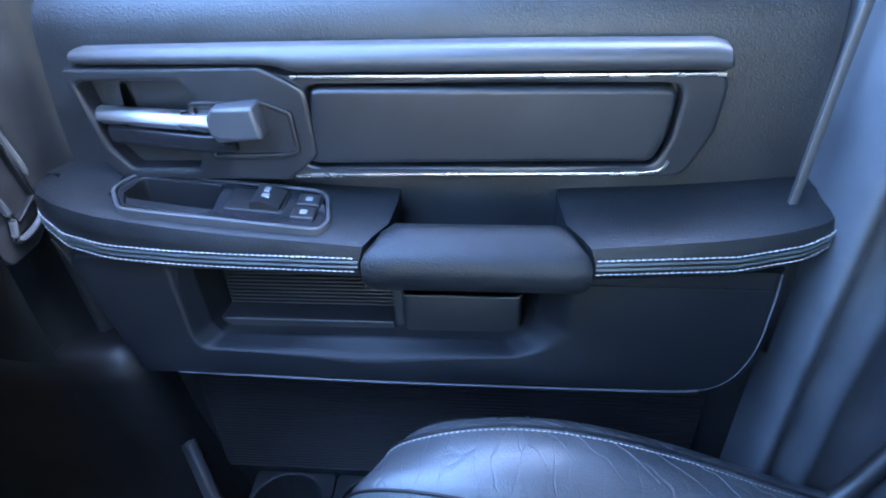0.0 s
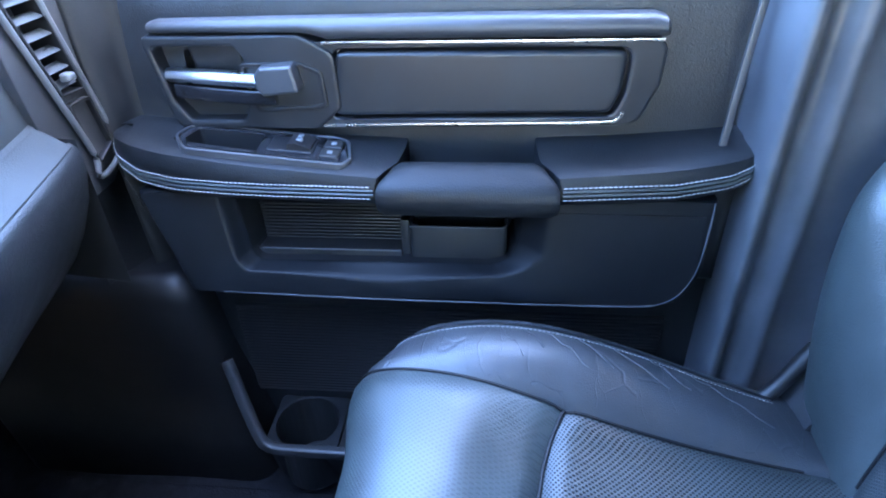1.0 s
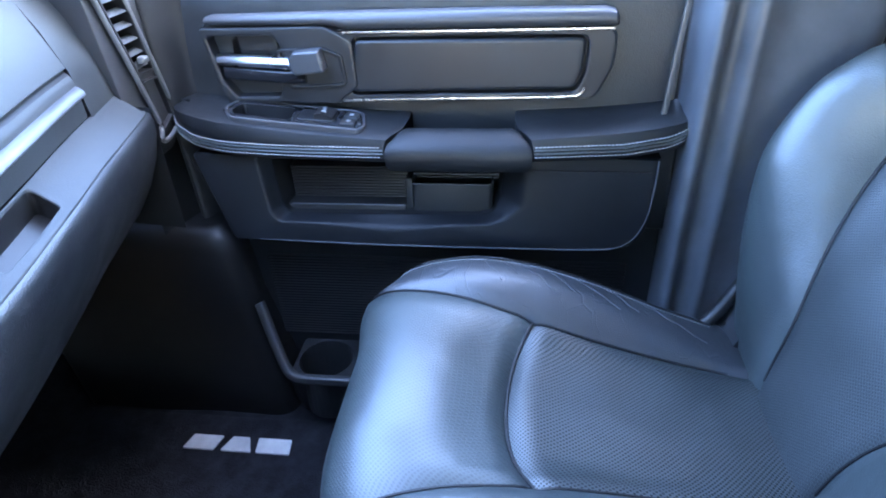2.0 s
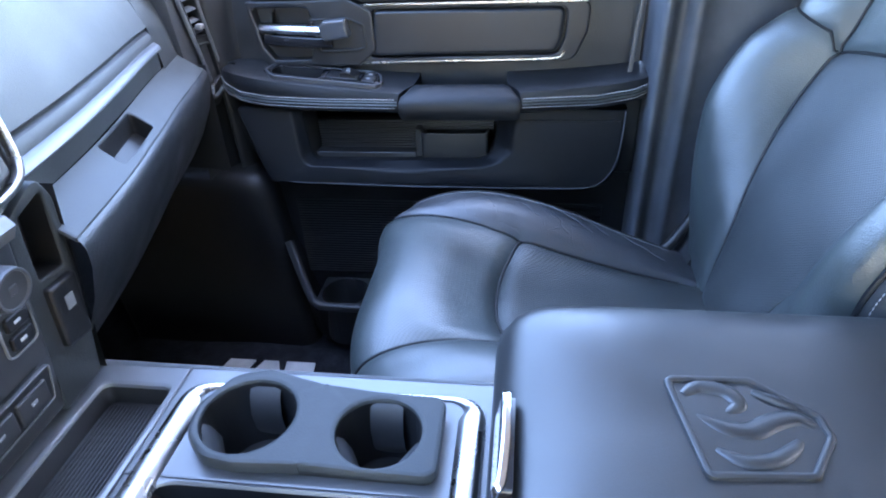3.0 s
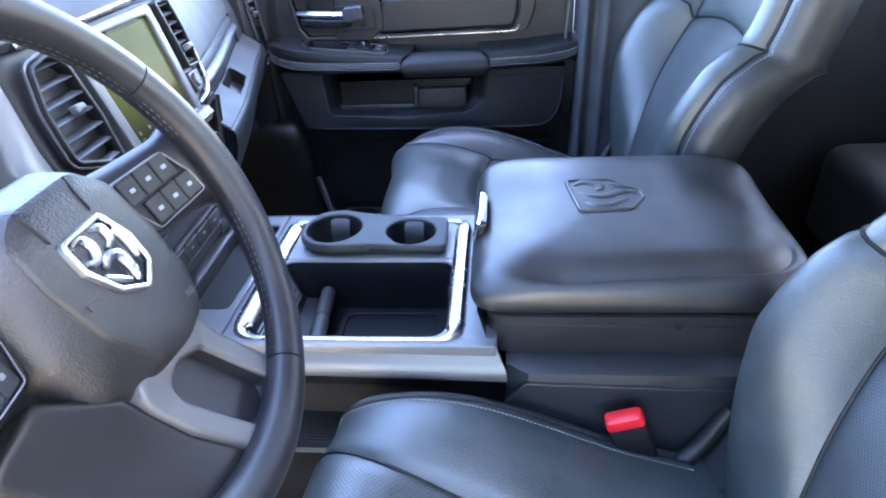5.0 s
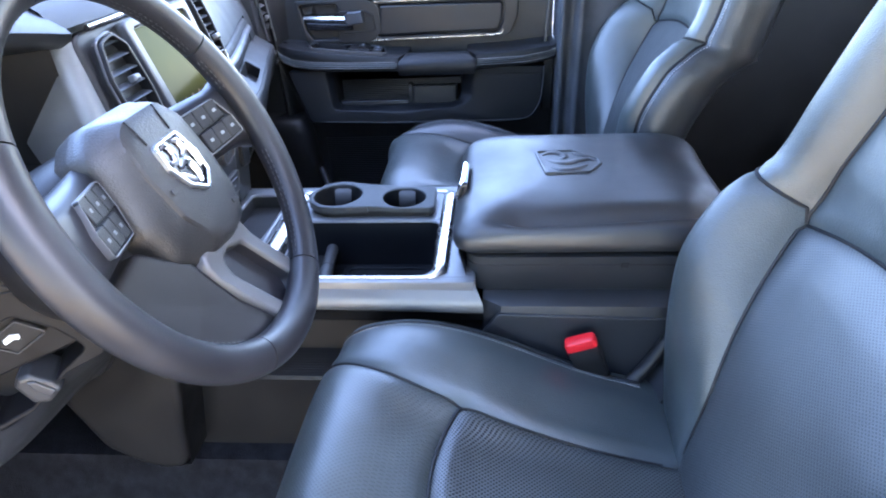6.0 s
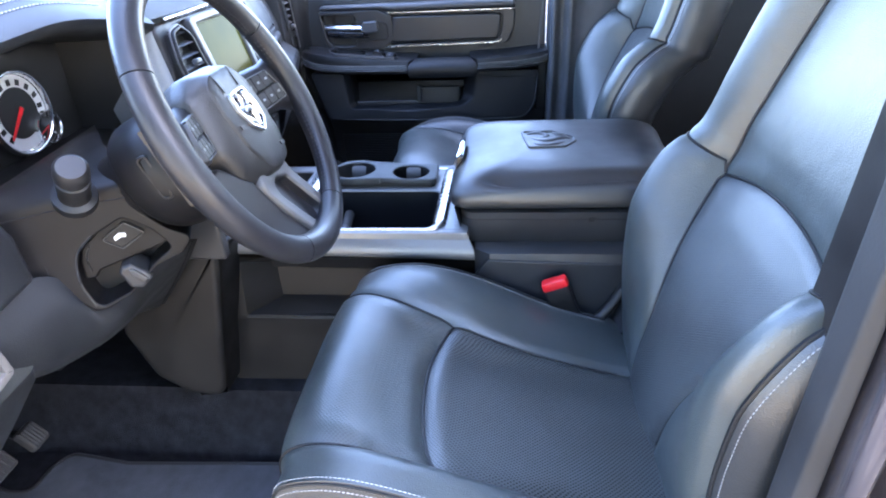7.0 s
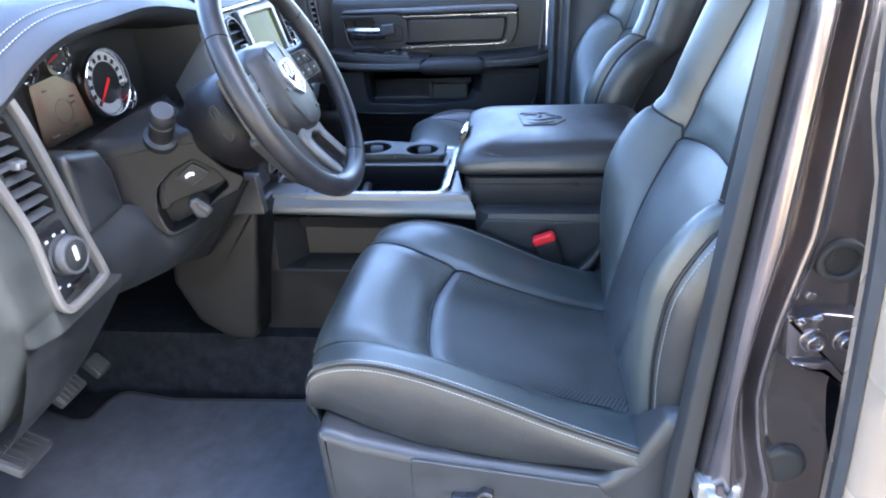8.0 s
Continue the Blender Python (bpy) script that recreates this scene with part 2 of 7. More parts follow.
def part(name, bm, material, parent=None, label="", smooth=38, kind="", category=""):
    """Links a bmesh, given in world places, as one mesh under its thing or part."""
    bmesh.ops.remove_doubles(bm, verts=bm.verts, dist=0.00004)
    bmesh.ops.recalc_face_normals(bm, faces=bm.faces)
    me = bpy.data.meshes.new(name)
    home = HOME[parent.name] if parent else Vector((0, 0, 0))
    bm.edges.index_update()
    for v in bm.verts:
        v.co -= home
    for f in bm.faces:
        f.smooth = True
    crisp = [e.index for e in bm.edges if not e.smooth]
    bm.to_mesh(me)
    bm.free()
    me.set_sharp_from_angle(angle=radians(smooth))
    for k in crisp:
        me.edges[k].use_edge_sharp = True
    me.materials.append(material)
    ob = new(name, me)
    if parent:
        ob.parent = parent
    HOME[ob.name] = home
    return tagged(ob, label, category, "", kind)


def B():
    return bmesh.new()


def face(bm, vs):
    try:
        return bm.faces.new(vs)
    except ValueError:
        return None


def bridge(bm, loops, closed=True, cap0=False, cap1=False, crisp=False):
    rows = [[bm.verts.new(p) for p in loop] for loop in loops]
    n = len(rows[0])
    for a, b in zip(rows, rows[1:]):
        for i in range(n if closed else n - 1):
            j = (i + 1) % n
            face(bm, (a[i], a[j], b[j], b[i]))
    if cap0:
        face(bm, rows[0])
    if cap1:
        top = face(bm, rows[-1][::-1])
        if crisp and top:
            for e in top.edges:
                e.smooth = False
    return rows


def area(p):
    return sum(p[i][0] * p[(i + 1) % len(p)][1] - p[(i + 1) % len(p)][0] * p[i][1] for i in range(len(p))) / 2


def ccw(p):
    return list(p) if area(p) > 0 else list(p)[::-1]


def rounded(pts, r, n=5):
    """A polygon with its corners rounded; r one radius or one for each corner."""
    pts, out = ccw(pts), []
    k = len(pts)
    for i, p in enumerate(pts):
        rad = r if not isinstance(r, (list, tuple)) else r[i]
        a, b = Vector(pts[i - 1]), Vector(pts[(i + 1) % k])
        p = Vector(p)
        u, w = (a - p), (b - p)
        lu, lw = u.length, w.length
        u.normalize(), w.normalize()
        ang = u.angle(w)
        d = min(rad / max(math.tan(ang / 2), 1e-3), 0.48 * lu, 0.48 * lw)
        if d < 1e-5:
            out.append(tuple(p))
            continue
        p0, p1 = p + u * d, p + w * d
        for s in range(n + 1):
            t = s / n
            q = p0 * (1 - t) ** 2 + p * 2 * t * (1 - t) + p1 * t * t
            out.append((q.x, q.y))
    return out


def rect(x0, y0, x1, y1, r=0.0, n=5):
    p = [(x0, y0), (x1, y0), (x1, y1), (x0, y1)]
    return rounded(p, r, n) if r else p


def circle(cx, cy, r, n=28, ry=None):
    return [(cx + r * math.cos(2 * math.pi * i / n), cy + (ry or r) * math.sin(2 * math.pi * i / n)) for i in range(n)]


def inset(pts, d):
    """A polygon moved inwards by d, corner by corner."""
    out, n = [], len(pts)
    for i in range(n):
        a, p, b = Vector(pts[i - 1]), Vector(pts[i]), Vector(pts[(i + 1) % n])
        e0, e1 = (p - a), (b - p)
        if e0.length < 1e-7 or e1.length < 1e-7:
            out.append(tuple(p))
            continue
        e0.normalize(), e1.normalize()
        n0, n1 = Vector((-e0.y, e0.x)), Vector((-e1.y, e1.x))
        m = n0 + n1
        if m.length < 1e-6:
            m = n0
        m.normalize()
        out.append(tuple(p + m * d / max(m.dot(n0), 0.5)))
    return out


def plate(bm, pts, M, d0, d1, r=0.003, steps=3, back=False, rx=None):
    """A plate with rounded rim: outline pts in the plane of M(a, b, depth), from depth d0 out to d1."""
    pts = ccw(pts)
    rx = r if rx is None else rx
    sg = 1 if d1 > d0 else -1
    loops = [[M(a, b, d0) for a, b in pts]]
    for k in range(steps + 1):
        t = math.pi / 2 * k / steps
        q = inset(pts, rx * (1 - math.cos(t)))
        loops.append([M(a, b, d1 - sg * r * (1 - math.sin(t))) for a, b in q])
    c = (sum(p[0] for p in pts) / len(pts), sum(p[1] for p in pts) / len(pts))
    hull = all(area([a, b, e]) > -1e-6 for a, b, e in zip(pts, pts[1:] + pts[:1], pts[2:] + pts[:2]))
    if hull:
        for f in (0.04, 0.5, 0.97):
            loops.append([M(a + (c[0] - a) * f, b + (c[1] - b) * f, d1) for a, b in q])
    bridge(bm, loops, cap0=back, cap1=True, crisp=not hull)


def star(pts, c, angles):
    out = []
    n = len(pts)
    for t in angles:
        dx, dy = math.cos(t), math.sin(t)
        best = None
        for i in range(n):
            (ax, ay), (bx, by) = pts[i], pts[(i + 1) % n]
            ex, ey = bx - ax, by - ay
            den = dx * ey - dy * ex
            if abs(den) < 1e-12:
                continue
            s = ((ax - c[0]) * ey - (ay - c[1]) * ex) / den
            u = ((ax - c[0]) * dy - (ay - c[1]) * dx) / den
            if s > 0 and -1e-6 <= u <= 1 + 1e-6 and (best is None or s > best):
                best = s
        best = best or 0.001
        out.append((c[0] + best * dx, c[1] + best * dy))
    return out


def holed(bm, outer, inner, M, d_top, d_out, d_floor, r=0.003, floor=True, taper=0.0, walls=None, square=None):
    """A plate with an opening in it: its top, its outer rim, the opening's walls and its floor (into walls, where given)."""
    outer, inner = ccw(outer), ccw(inner)
    c = (sum(p[0] for p in inner) / len(inner), sum(p[1] for p in inner) / len(inner))
    ang = {round(2 * math.pi * i / 72, 5) for i in range(72)}
    for p in outer + inner:
        ang.add(round(math.atan2(p[1] - c[1], p[0] - c[0]) % (2 * math.pi), 5))
    ang = sorted(ang)
    keep = [ang[0]]
    for a in ang[1:]:
        if a - keep[-1] > 0.004:
            keep.append(a)
    o, i = star(outer, c, keep), star(inner, c, keep)
    sg = 1 if d_top > d_out else -1
    loops = [[M(a, b, d_out) for a, b in o]]
    for k in range(3):
        t = math.pi / 2 * k / 2
        q = [((1 - f) * a[0] + f * b[0], (1 - f) * a[1] + f * b[1]) for a, b in zip(o, i) for f in [min(0.4, r * (1 - math.cos(t)) / max(math.dist(a, b), 1e-5))]]
        loops.append([M(*(e if square and square(e) else p), d_top if square and square(e) else d_top - sg * r * (1 - math.sin(t))) for p, e in zip(q, o)])
    for s0, s1 in ((o, i), (i, o)):
        q = [((1 - f) * a[0] + f * b[0], (1 - f) * a[1] + f * b[1]) for a, b in zip(s0, s1) for f in [min(0.45, (r + 0.0015) / max(math.dist(a, b), 1e-5))]]
        loops.append([M(a, b, d_top) for a, b in q])
    for k in range(3):
        t = math.pi / 2 * (1 - k / 2)
        q = [((1 - f) * b[0] + f * a[0], (1 - f) * b[1] + f * a[1]) for a, b in zip(o, i) for f in [min(0.4, r * (1 - math.cos(t)) / max(math.dist(a, b), 1e-5))]]
        loops.append([M(a, b, d_top - sg * r * (1 - math.sin(t))) for a, b in q])
    bridge(bm, loops)
    wb = walls if walls is not None else bm
    low = [((1 - taper) * p[0] + taper * c[0], (1 - taper) * p[1] + taper * c[1]) for p in i]
    mid = [((1 - taper * 0.8) * p[0] + taper * 0.8 * c[0], (1 - taper * 0.8) * p[1] + taper * 0.8 * c[1]) for p in i]
    dm = d_floor + (d_top - d_floor) * 0.08
    bridge(wb, [[M(a, b, d_top - sg * r) for a, b in i], [M(a, b, dm) for a, b in mid], [M(a, b, d_floor) for a, b in low]], cap1=floor)


def box(bm, x0, y0, z0, x1, y1, z1, r=0.004):
    plate(bm, rect(x0, y0, x1, y1, r, 3), lambda a, b, d: (a, b, d), z0, z1, r, 2, back=True)


def frames(path, up=(0, 0, 1), closed=False):
    path = [Vector(p) for p in path]
    n, out = len(path), []
    for i in range(n):
        a = path[i - 1] if i or closed else path[i]
        b = path[(i + 1) % n] if i < n - 1 or closed else path[i]
        t = (b - a).normalized()
        s = t.cross(Vector(up))
        if s.length < 1e-5:
            s = t.cross(Vector((0, 1, 0)))
        s.normalize()
        out.append((path[i], s, s.cross(t)))
    return out


def sweep(bm, path, prof, up=(0, 0, 1), closed=False, scale=None, cap=True):
    fr = frames(path, up, closed)
    loops = []
    for k, (p, s, w) in enumerate(fr):
        f = scale[k] if scale else 1.0
        loops.append([p + s * a * f + w * b * f for a, b in prof])
    if closed:
        loops.append(loops[0])
    bridge(bm, loops, cap0=cap and not closed, cap1=cap and not closed)


def tube(bm, path, r, n=8, closed=False, up=(0, 0, 1), cap=True):
    sweep(bm, path, circle(0, 0, r, n), up, closed, cap=cap)


def spline(pts, n=8, closed=False):
    """A smooth line through the points."""
    pts = [Vector(p) for p in pts]
    k, out = len(pts), []
    for i in range(k if closed else k - 1):
        p1, p2 = pts[i], pts[(i + 1) % k]
        p0 = pts[i - 1] if i or closed else p1 * 2 - p2
        p3 = pts[(i + 2) % k] if i + 2 < k or closed else p2 * 2 - p1
        for s in range(n):
            t = s / n
            out.append(0.5 * (2 * p1 + (p2 - p0) * t + (2 * p0 - 5 * p1 + 4 * p2 - p3) * t * t + (3 * p1 - p0 - 3 * p2 + p3) * t**3))
    if not closed:
        out.append(pts[-1])
    return out


def curve1(xs, ys):
    """A smooth function through (xs, ys)."""
    xs, ys = list(xs), list(ys)
    m = []
    for i in range(len(xs)):
        a, b = max(i - 1, 0), min(i + 1, len(xs) - 1)
        m.append((ys[b] - ys[a]) / (xs[b] - xs[a]))

    def f(x):
        if x <= xs[0]:
            return ys[0]
        if x >= xs[-1]:
            return ys[-1]
        i = max(k for k in range(len(xs) - 1) if xs[k] <= x)
        h = xs[i + 1] - xs[i]
        t = (x - xs[i]) / h
        return (2 * t**3 - 3 * t * t + 1) * ys[i] + (t**3 - 2 * t * t + t) * h * m[i] + (3 * t * t - 2 * t**3) * ys[i + 1] + (t**3 - t * t) * h * m[i + 1]

    return f


def smooth(a, b, x):
    t = min(1, max(0, (x - a) / (b - a)))
    return t * t * (3 - 2 * t)


def stitch(bm, path, dash=0.0042, gap=0.0022, r=0.0007, up=(0, 0, 1)):
    """A row of thread stitches along a line."""
    path = [Vector(p) for p in path]
    cum = [0.0]
    for a, b in zip(path, path[1:]):
        cum.append(cum[-1] + (b - a).length)

    def at(s):
        i = max(0, min(len(path) - 2, int(np.searchsorted(cum, s)) - 1))
        f = (s - cum[i]) / max(cum[i + 1] - cum[i], 1e-9)
        return path[i].lerp(path[i + 1], f)

    s = 0.0
    while s + dash < cum[-1]:
        a, b = at(s), at(s + dash)
        m = (a + b) / 2
        t = (b - a).normalized()
        q = t.cross(Vector(up))
        q = q.normalized() if q.length > 1e-5 else Vector((1, 0, 0))
        w = q.cross(t)
        ring = [(1, 0), (0, 1), (-1, 0), (0, -1)]
        bridge(bm, [[a + (q * x + w * y) * r * 0.4 for x, y in ring], [m + (q * x + w * y) * r for x, y in ring], [b + (q * x + w * y) * r * 0.4 for x, y in ring]], cap0=True, cap1=True)
        s += dash + gap


def sheet(bm, f, nu, nv):
    rows = [[bm.verts.new(f(i / nu, j / nv)) for j in range(nv + 1)] for i in range(nu + 1)]
    for i in range(nu):
        for j in range(nv):
            face(bm, (rows[i][j], rows[i + 1][j], rows[i + 1][j + 1], rows[i][j + 1]))
    return rows


XY = lambda a, b, d: Vector((a, b, d))

# ---- the cab: floor, walls, roof, ground ----
FLOOR = -0.03
bm = B()
bmesh.ops.create_grid(bm, x_segments=8, y_segments=8, size=400)
for v in bm.verts:
    v.co.z = -0.72
tagged(part("ground", bm, M_GROUND), "worn dark asphalt beside the truck", "ground", kind="structure")
# tan slab out of view, added so that paint and trim mirror warm ground
bm = B()
box(bm, -30, -40, -0.8, 30, -3.6, -0.66, 0.05)
tagged(part("verge", bm, M_FAR_GROUND), "unseen tan slab past the asphalt, added for warm reflections", "verge", kind="structure")

bm = B()
# carpet: foot wells, tunnel under the console, toe board at the front
ys = [-0.62, -0.58, -0.1, -0.05, 0.5, 0.55, 1.05, 1.09]
zs = [FLOOR + 0.05, FLOOR, FLOOR, FLOOR + 0.16, FLOOR + 0.16, FLOOR, FLOOR, FLOOR + 0.05]


def carpet(u, w):
    x = -1.34 + 2.94 * u
    y = -0.62 + 1.71 * w
    z = float(np.interp(y, ys, zs))
    toe = max(0.0, -1.11 - x)
    z += toe * 1.1
    return Vector((x, y, z + 0.006 * noise.noise(Vector((x * 6, y * 6, 0)))))


sheet(bm, carpet, 60, 60)
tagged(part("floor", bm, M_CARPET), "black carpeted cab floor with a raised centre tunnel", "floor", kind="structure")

bm = B()
box(bm, -1.38, -0.62, -0.1, -1.33, 1.12, 0.9, 0.004)
box(bm, -1.4, -0.70, 0.86, -0.98, 1.14, 0.885, 0.004)
tagged(part("wall_front", bm, M_BLACK), "black firewall under the dashboard", "wall", kind="structure")
bm = B()
box(bm, 1.6, -0.7, -0.1, 1.66, 1.16, 0.97, 0.004)
box(bm, 1.6, -0.7, 1.36, 1.66, 1.16, 1.47, 0.004)
box(bm, 1.6, -0.7, 0.97, 1.66, -0.48, 1.36, 0.004)
box(bm, 1.6, 0.94, 0.97, 1.66, 1.16, 1.36, 0.004)
tagged(part("wall_rear", bm, M_PLASTIC), "dark rear cab wall with a wide window opening", "wall", kind="structure")
bm = B()
# roof lining, arched a little across
sheet(bm, lambda u, w: Vector((-0.12 + 1.78 * u, -0.55 + 1.65 * w, 1.42 + 0.05 * math.sin(math.pi * w) - 0.03 * (1 - u) ** 3)), 12, 12)
sheet(bm, lambda u, w: Vector((-0.12 + 1.78 * u, -0.6 + 1.75 * w, 1.49 + 0.05 * math.sin(math.pi * w) - 0.03 * (1 - u) ** 3)), 12, 12)
tagged(part("ceiling", bm, M_FABRIC), "grey cloth headliner of the cab roof", "ceiling", kind="structure")
bm = B()
for yy in (-0.6, 1.12):
    sweep(bm, spline([(-1.1, yy, 0.88), (-0.62, yy, 1.19), (-0.12, yy, 1.42)], 6), rounded([(-0.035, -0.03), (0.035, -0.03), (0.035, 0.03), (-0.035, 0.03)], 0.012, 3))
tagged(part("trim_windscreen_pillar", bm, M_PLASTIC2), "grey plastic trim on the windscreen pillars", "trim", kind="structure")
bm = B()
box(bm, 0.42, 1.06, -0.1, 1.6, 1.14, 0.98, 0.01)
box(bm, 0.54, 1.06, 1.37, 1.6, 1.14, 1.47, 0.01)
box(bm, 0.42, 1.06, 0.80, 0.58, 1.14, 1.45, 0.01)
tagged(part("wall_passenger_rear", bm, M_PLASTIC), "dark trim of the closed rear passenger door", "wall", kind="structure")

bm = B()
box(bm, -1.38, 1.105, -0.1, -0.52, 1.145, 0.90, 0.004)
box(bm, -1.38, -0.70, -0.1, -0.76, -0.66, 0.88, 0.004)
tagged(part("wall_sides_front", bm, M_BLACK), "black inner side panels of the foot wells", "wall", kind="structure")

# pillar trim between the passenger doors: two soft folds and a broad face
bm = B()
prof = [(0.290, 1.13), (0.291, 1.04), (0.295, 1.0), (0.302, 0.987), (0.312, 0.989), (0.323, 1.0), (0.333, 1.0), (0.345, 0.988), (0.357, 0.984), (0.372, 0.990), (0.40, 0.994), (0.47, 0.992), (0.52, 1.01), (0.54, 1.13)]
prof = [(p.x, p.y) for p in spline([(a, b, 0) for a, b in prof], 4)]
loops = []
for z in np.linspace(0.02, 1.43, 24):
    lean = 0.012 * (z - 0.6) + 0.03 * max(0, z - 0.8)
    flare = 0.05 * max(0, 0.35 - z)
    loops.append([Vector((x + lean + flare * 0.3, y - flare + 0.10 * max(0, z - 0.9), z)) for x, y in prof])
bridge(bm, loops, closed=False)
tagged(part("trim_pillar_passenger", bm, M_PILLAR), "folded grey plastic pillar trim behind the passenger door", "trim", kind="structure")

# hinge side trim ahead of the passenger door, and the kick panel below it
bm = B()
prof = [(-0.60, 1.0), (-0.575, 1.03), (-0.56, 1.07), (-0.545, 1.045), (-0.53, 1.055), (-0.515, 1.085), (-0.50, 1.10), (-0.49, 1.14)]
prof = [(p.x, p.y) for p in spline([(a, b, 0) for a, b in prof], 4)]
bridge(bm, [[Vector((x + 0.03 * (0.7 - z) * (z < 0.7), y, z)) for x, y in prof] for z in np.linspace(0.0, 1.0, 20)], closed=False)
tagged(part("trim_hinge_pillar", bm, M_PLASTIC), "dark ribbed trim at the door hinge side", "trim", kind="structure")
bm = B()
plate(bm, rounded([(-0.95, 1.104), (-0.95, 0.985), (-0.466, 0.990), (-0.470, 1.104)], [0.01, 0.02, 0.055, 0.004], 8), lambda a, b, d: Vector((a + 0.10 * (0.43 - d), b, d)), -0.05, 0.430, 0.045, 6, rx=0.035)
tagged(part("trim_kick_panel", bm, M_BLACK), "matt black plastic kick panel in the passenger foot well", "trim", kind="structure")


# ---- unseen trees: one row added behind the truck to shade it, one off to the driver's side to cut the sky ----
def tree_row(spots, name, label):
    rng = random.Random(7)
    leaves, wood = B(), B()
    for x, y, h in spots:
        tube(wood, [(x, y, -0.72), (x + 0.1, y, h * 0.3), (x, y + 0.2, h * 0.62)], 0.22, 8)
        for k in range(5):
            a = rng.uniform(0, 6.28)
            tube(wood, [(x, y, h * (0.25 + 0.06 * k)), (x + 1.4 * math.cos(a), y + 1.4 * math.sin(a), h * (0.4 + 0.08 * k))], 0.07, 6)
        for c in range(26):
            a, r = rng.uniform(0, 6.28), rng.uniform(0.3, 2.3)
            cz = h * rng.uniform(0.28, 0.97)
            r *= 1.15 - 0.6 * max(0, cz / h - 0.6)
            cx, cy = x + r * math.cos(a), y + r * math.sin(a)
            for q in range(26):
                p = Vector((cx + rng.gauss(0, 0.45), cy + rng.gauss(0, 0.45), cz + rng.gauss(0, 0.4)))
                u = Vector((rng.gauss(0, 1), rng.gauss(0, 1), rng.gauss(0, 1))).normalized() * rng.uniform(0.16, 0.4)
                w = u.orthogonal().normalized() * rng.uniform(0.14, 0.3)
                face(leaves, [leaves.verts.new(v) for v in (p - u, p + w, p + u, p - w)])
    ob = thing(name, (spots[0][0], spots[0][1], -0.72), label, "trees", kind="stuff")
    part("crowns", leaves, M_LEAF, ob)
    part("trunks", wood, M_BARK, ob)


# both rows stay out of view; they only block light and show in reflections
tree_row([(11 + 1.2 * math.sin(k * 2.1), -2.2 + 2.2 * k, 13 + 2 * math.sin(k * 1.7)) for k in range(8)], "unseen_shade_trees", "unseen row of leafy trees added behind the truck to block the sun")
tree_row([(-13 + 2.6 * k, -10 + 1.2 * math.sin(k * 1.3), 9.5 + 1.5 * math.sin(k * 2.3)) for k in range(11)], "unseen_yard_trees", "unseen row of leafy trees added across the yard for reflections and to cut the sky")

# ---- passenger door ----
door = thing("passenger_door", (-0.1, 1.1, 0.0), "closed black passenger door with chrome pull handle and stitched armrest", "door")
DY = 1.10
DM = lambda a, b, d: Vector((a, DY - d, b))


def door_skin(u, w):
    z = 0.02 + 0.84 * w
    front = float(np.interp(z, [0.0, 0.23, 0.4, 0.56, 0.64, 1.0], [-0.44, -0.455, -0.475, -0.505, -0.508, -0.50]))
    x = front + (0.285 + 0.05 * max(0, 0.6 - z) - front) * u
    d = 0.012 * smooth(0.86, 0.66, z) - 0.03 * smooth(0.80, 0.86, z)
    d += 0.03 * smooth(0.2, 0.1, z)
    return DM(x, z, d)


bm = B()
sheet(bm, door_skin, 30, 50)
bmesh.ops.delete(bm, geom=[f for f in bm.faces if -0.43 < f.calc_center_median().x < -0.345 and 0.67 < f.calc_center_median().z < 0.748], context="FACES")
sheet(bm, lambda u, w: door_skin(u, w) + Vector((0, 0.05, 0)), 2, 2)
part("door_skin", bm, M_GRAINED, door, "coarse grained black door skin")

bm = B()
plate(bm, [(-0.50, 0.64), (0.27, 0.64), (0.285, 0.855), (-0.5, 0.855)], lambda a, b, d: DM(a, b, d), -0.04, -0.036, 0.001)
part("backing", bm, M_BLACK, door)

# satin strip on top, rounded over
bm = B()
loops = []
for x, lo, hi in [(-0.4615, 0.772, 0.776), (-0.458, 0.768, 0.780), (-0.446, 0.767, 0.7835), (-0.26, 0.766, 0.785), (-0.245, 0.764, 0.785), (-0.225, 0.7575, 0.785), (0.0, 0.757, 0.786), (0.166, 0.757, 0.785), (0.180, 0.757, 0.781), (0.185, 0.758, 0.774), (0.187, 0.760, 0.768)]:
    mid, h = (lo + hi) / 2, (hi - lo) / 2
    loops.append([DM(x, mid + h * math.cos(t), 0.012 + 0.026 * max(0, math.sin(t)) ** 0.6 * min(1, h / 0.01)) for t in np.linspace(0, math.pi, 13)])
bridge(bm, loops, closed=False)
part("top_strip", bm, M_STRIP, door, "satin grey strip along the top of the door")

# surround of the padded insert, and the insert
bm = B()
outer = rounded([(-0.255, 0.757), (0.187, 0.757), (0.184, 0.70), (0.163, 0.652), (0.137, 0.647), (-0.27, 0.642)], [0.004, 0.006, 0.02, 0.02, 0.02, 0.004])
inner = rounded([(-0.220, 0.748), (0.146, 0.747), (0.142, 0.69), (0.130, 0.660), (-0.235, 0.656)], [0.016, 0.018, 0.03, 0.018, 0.016])
holed(bm, outer, inner, DM, 0.030, 0.0, 0.012, 0.004)
part("insert_surround", bm, M_PAD, door)
bm = B()
plate(bm, inset(ccw(inner), 0.0035), DM, 0.008, 0.031, 0.010, 5, rx=0.006)
part("padded_insert", bm, M_PAD, door, "smooth slate padded insert")
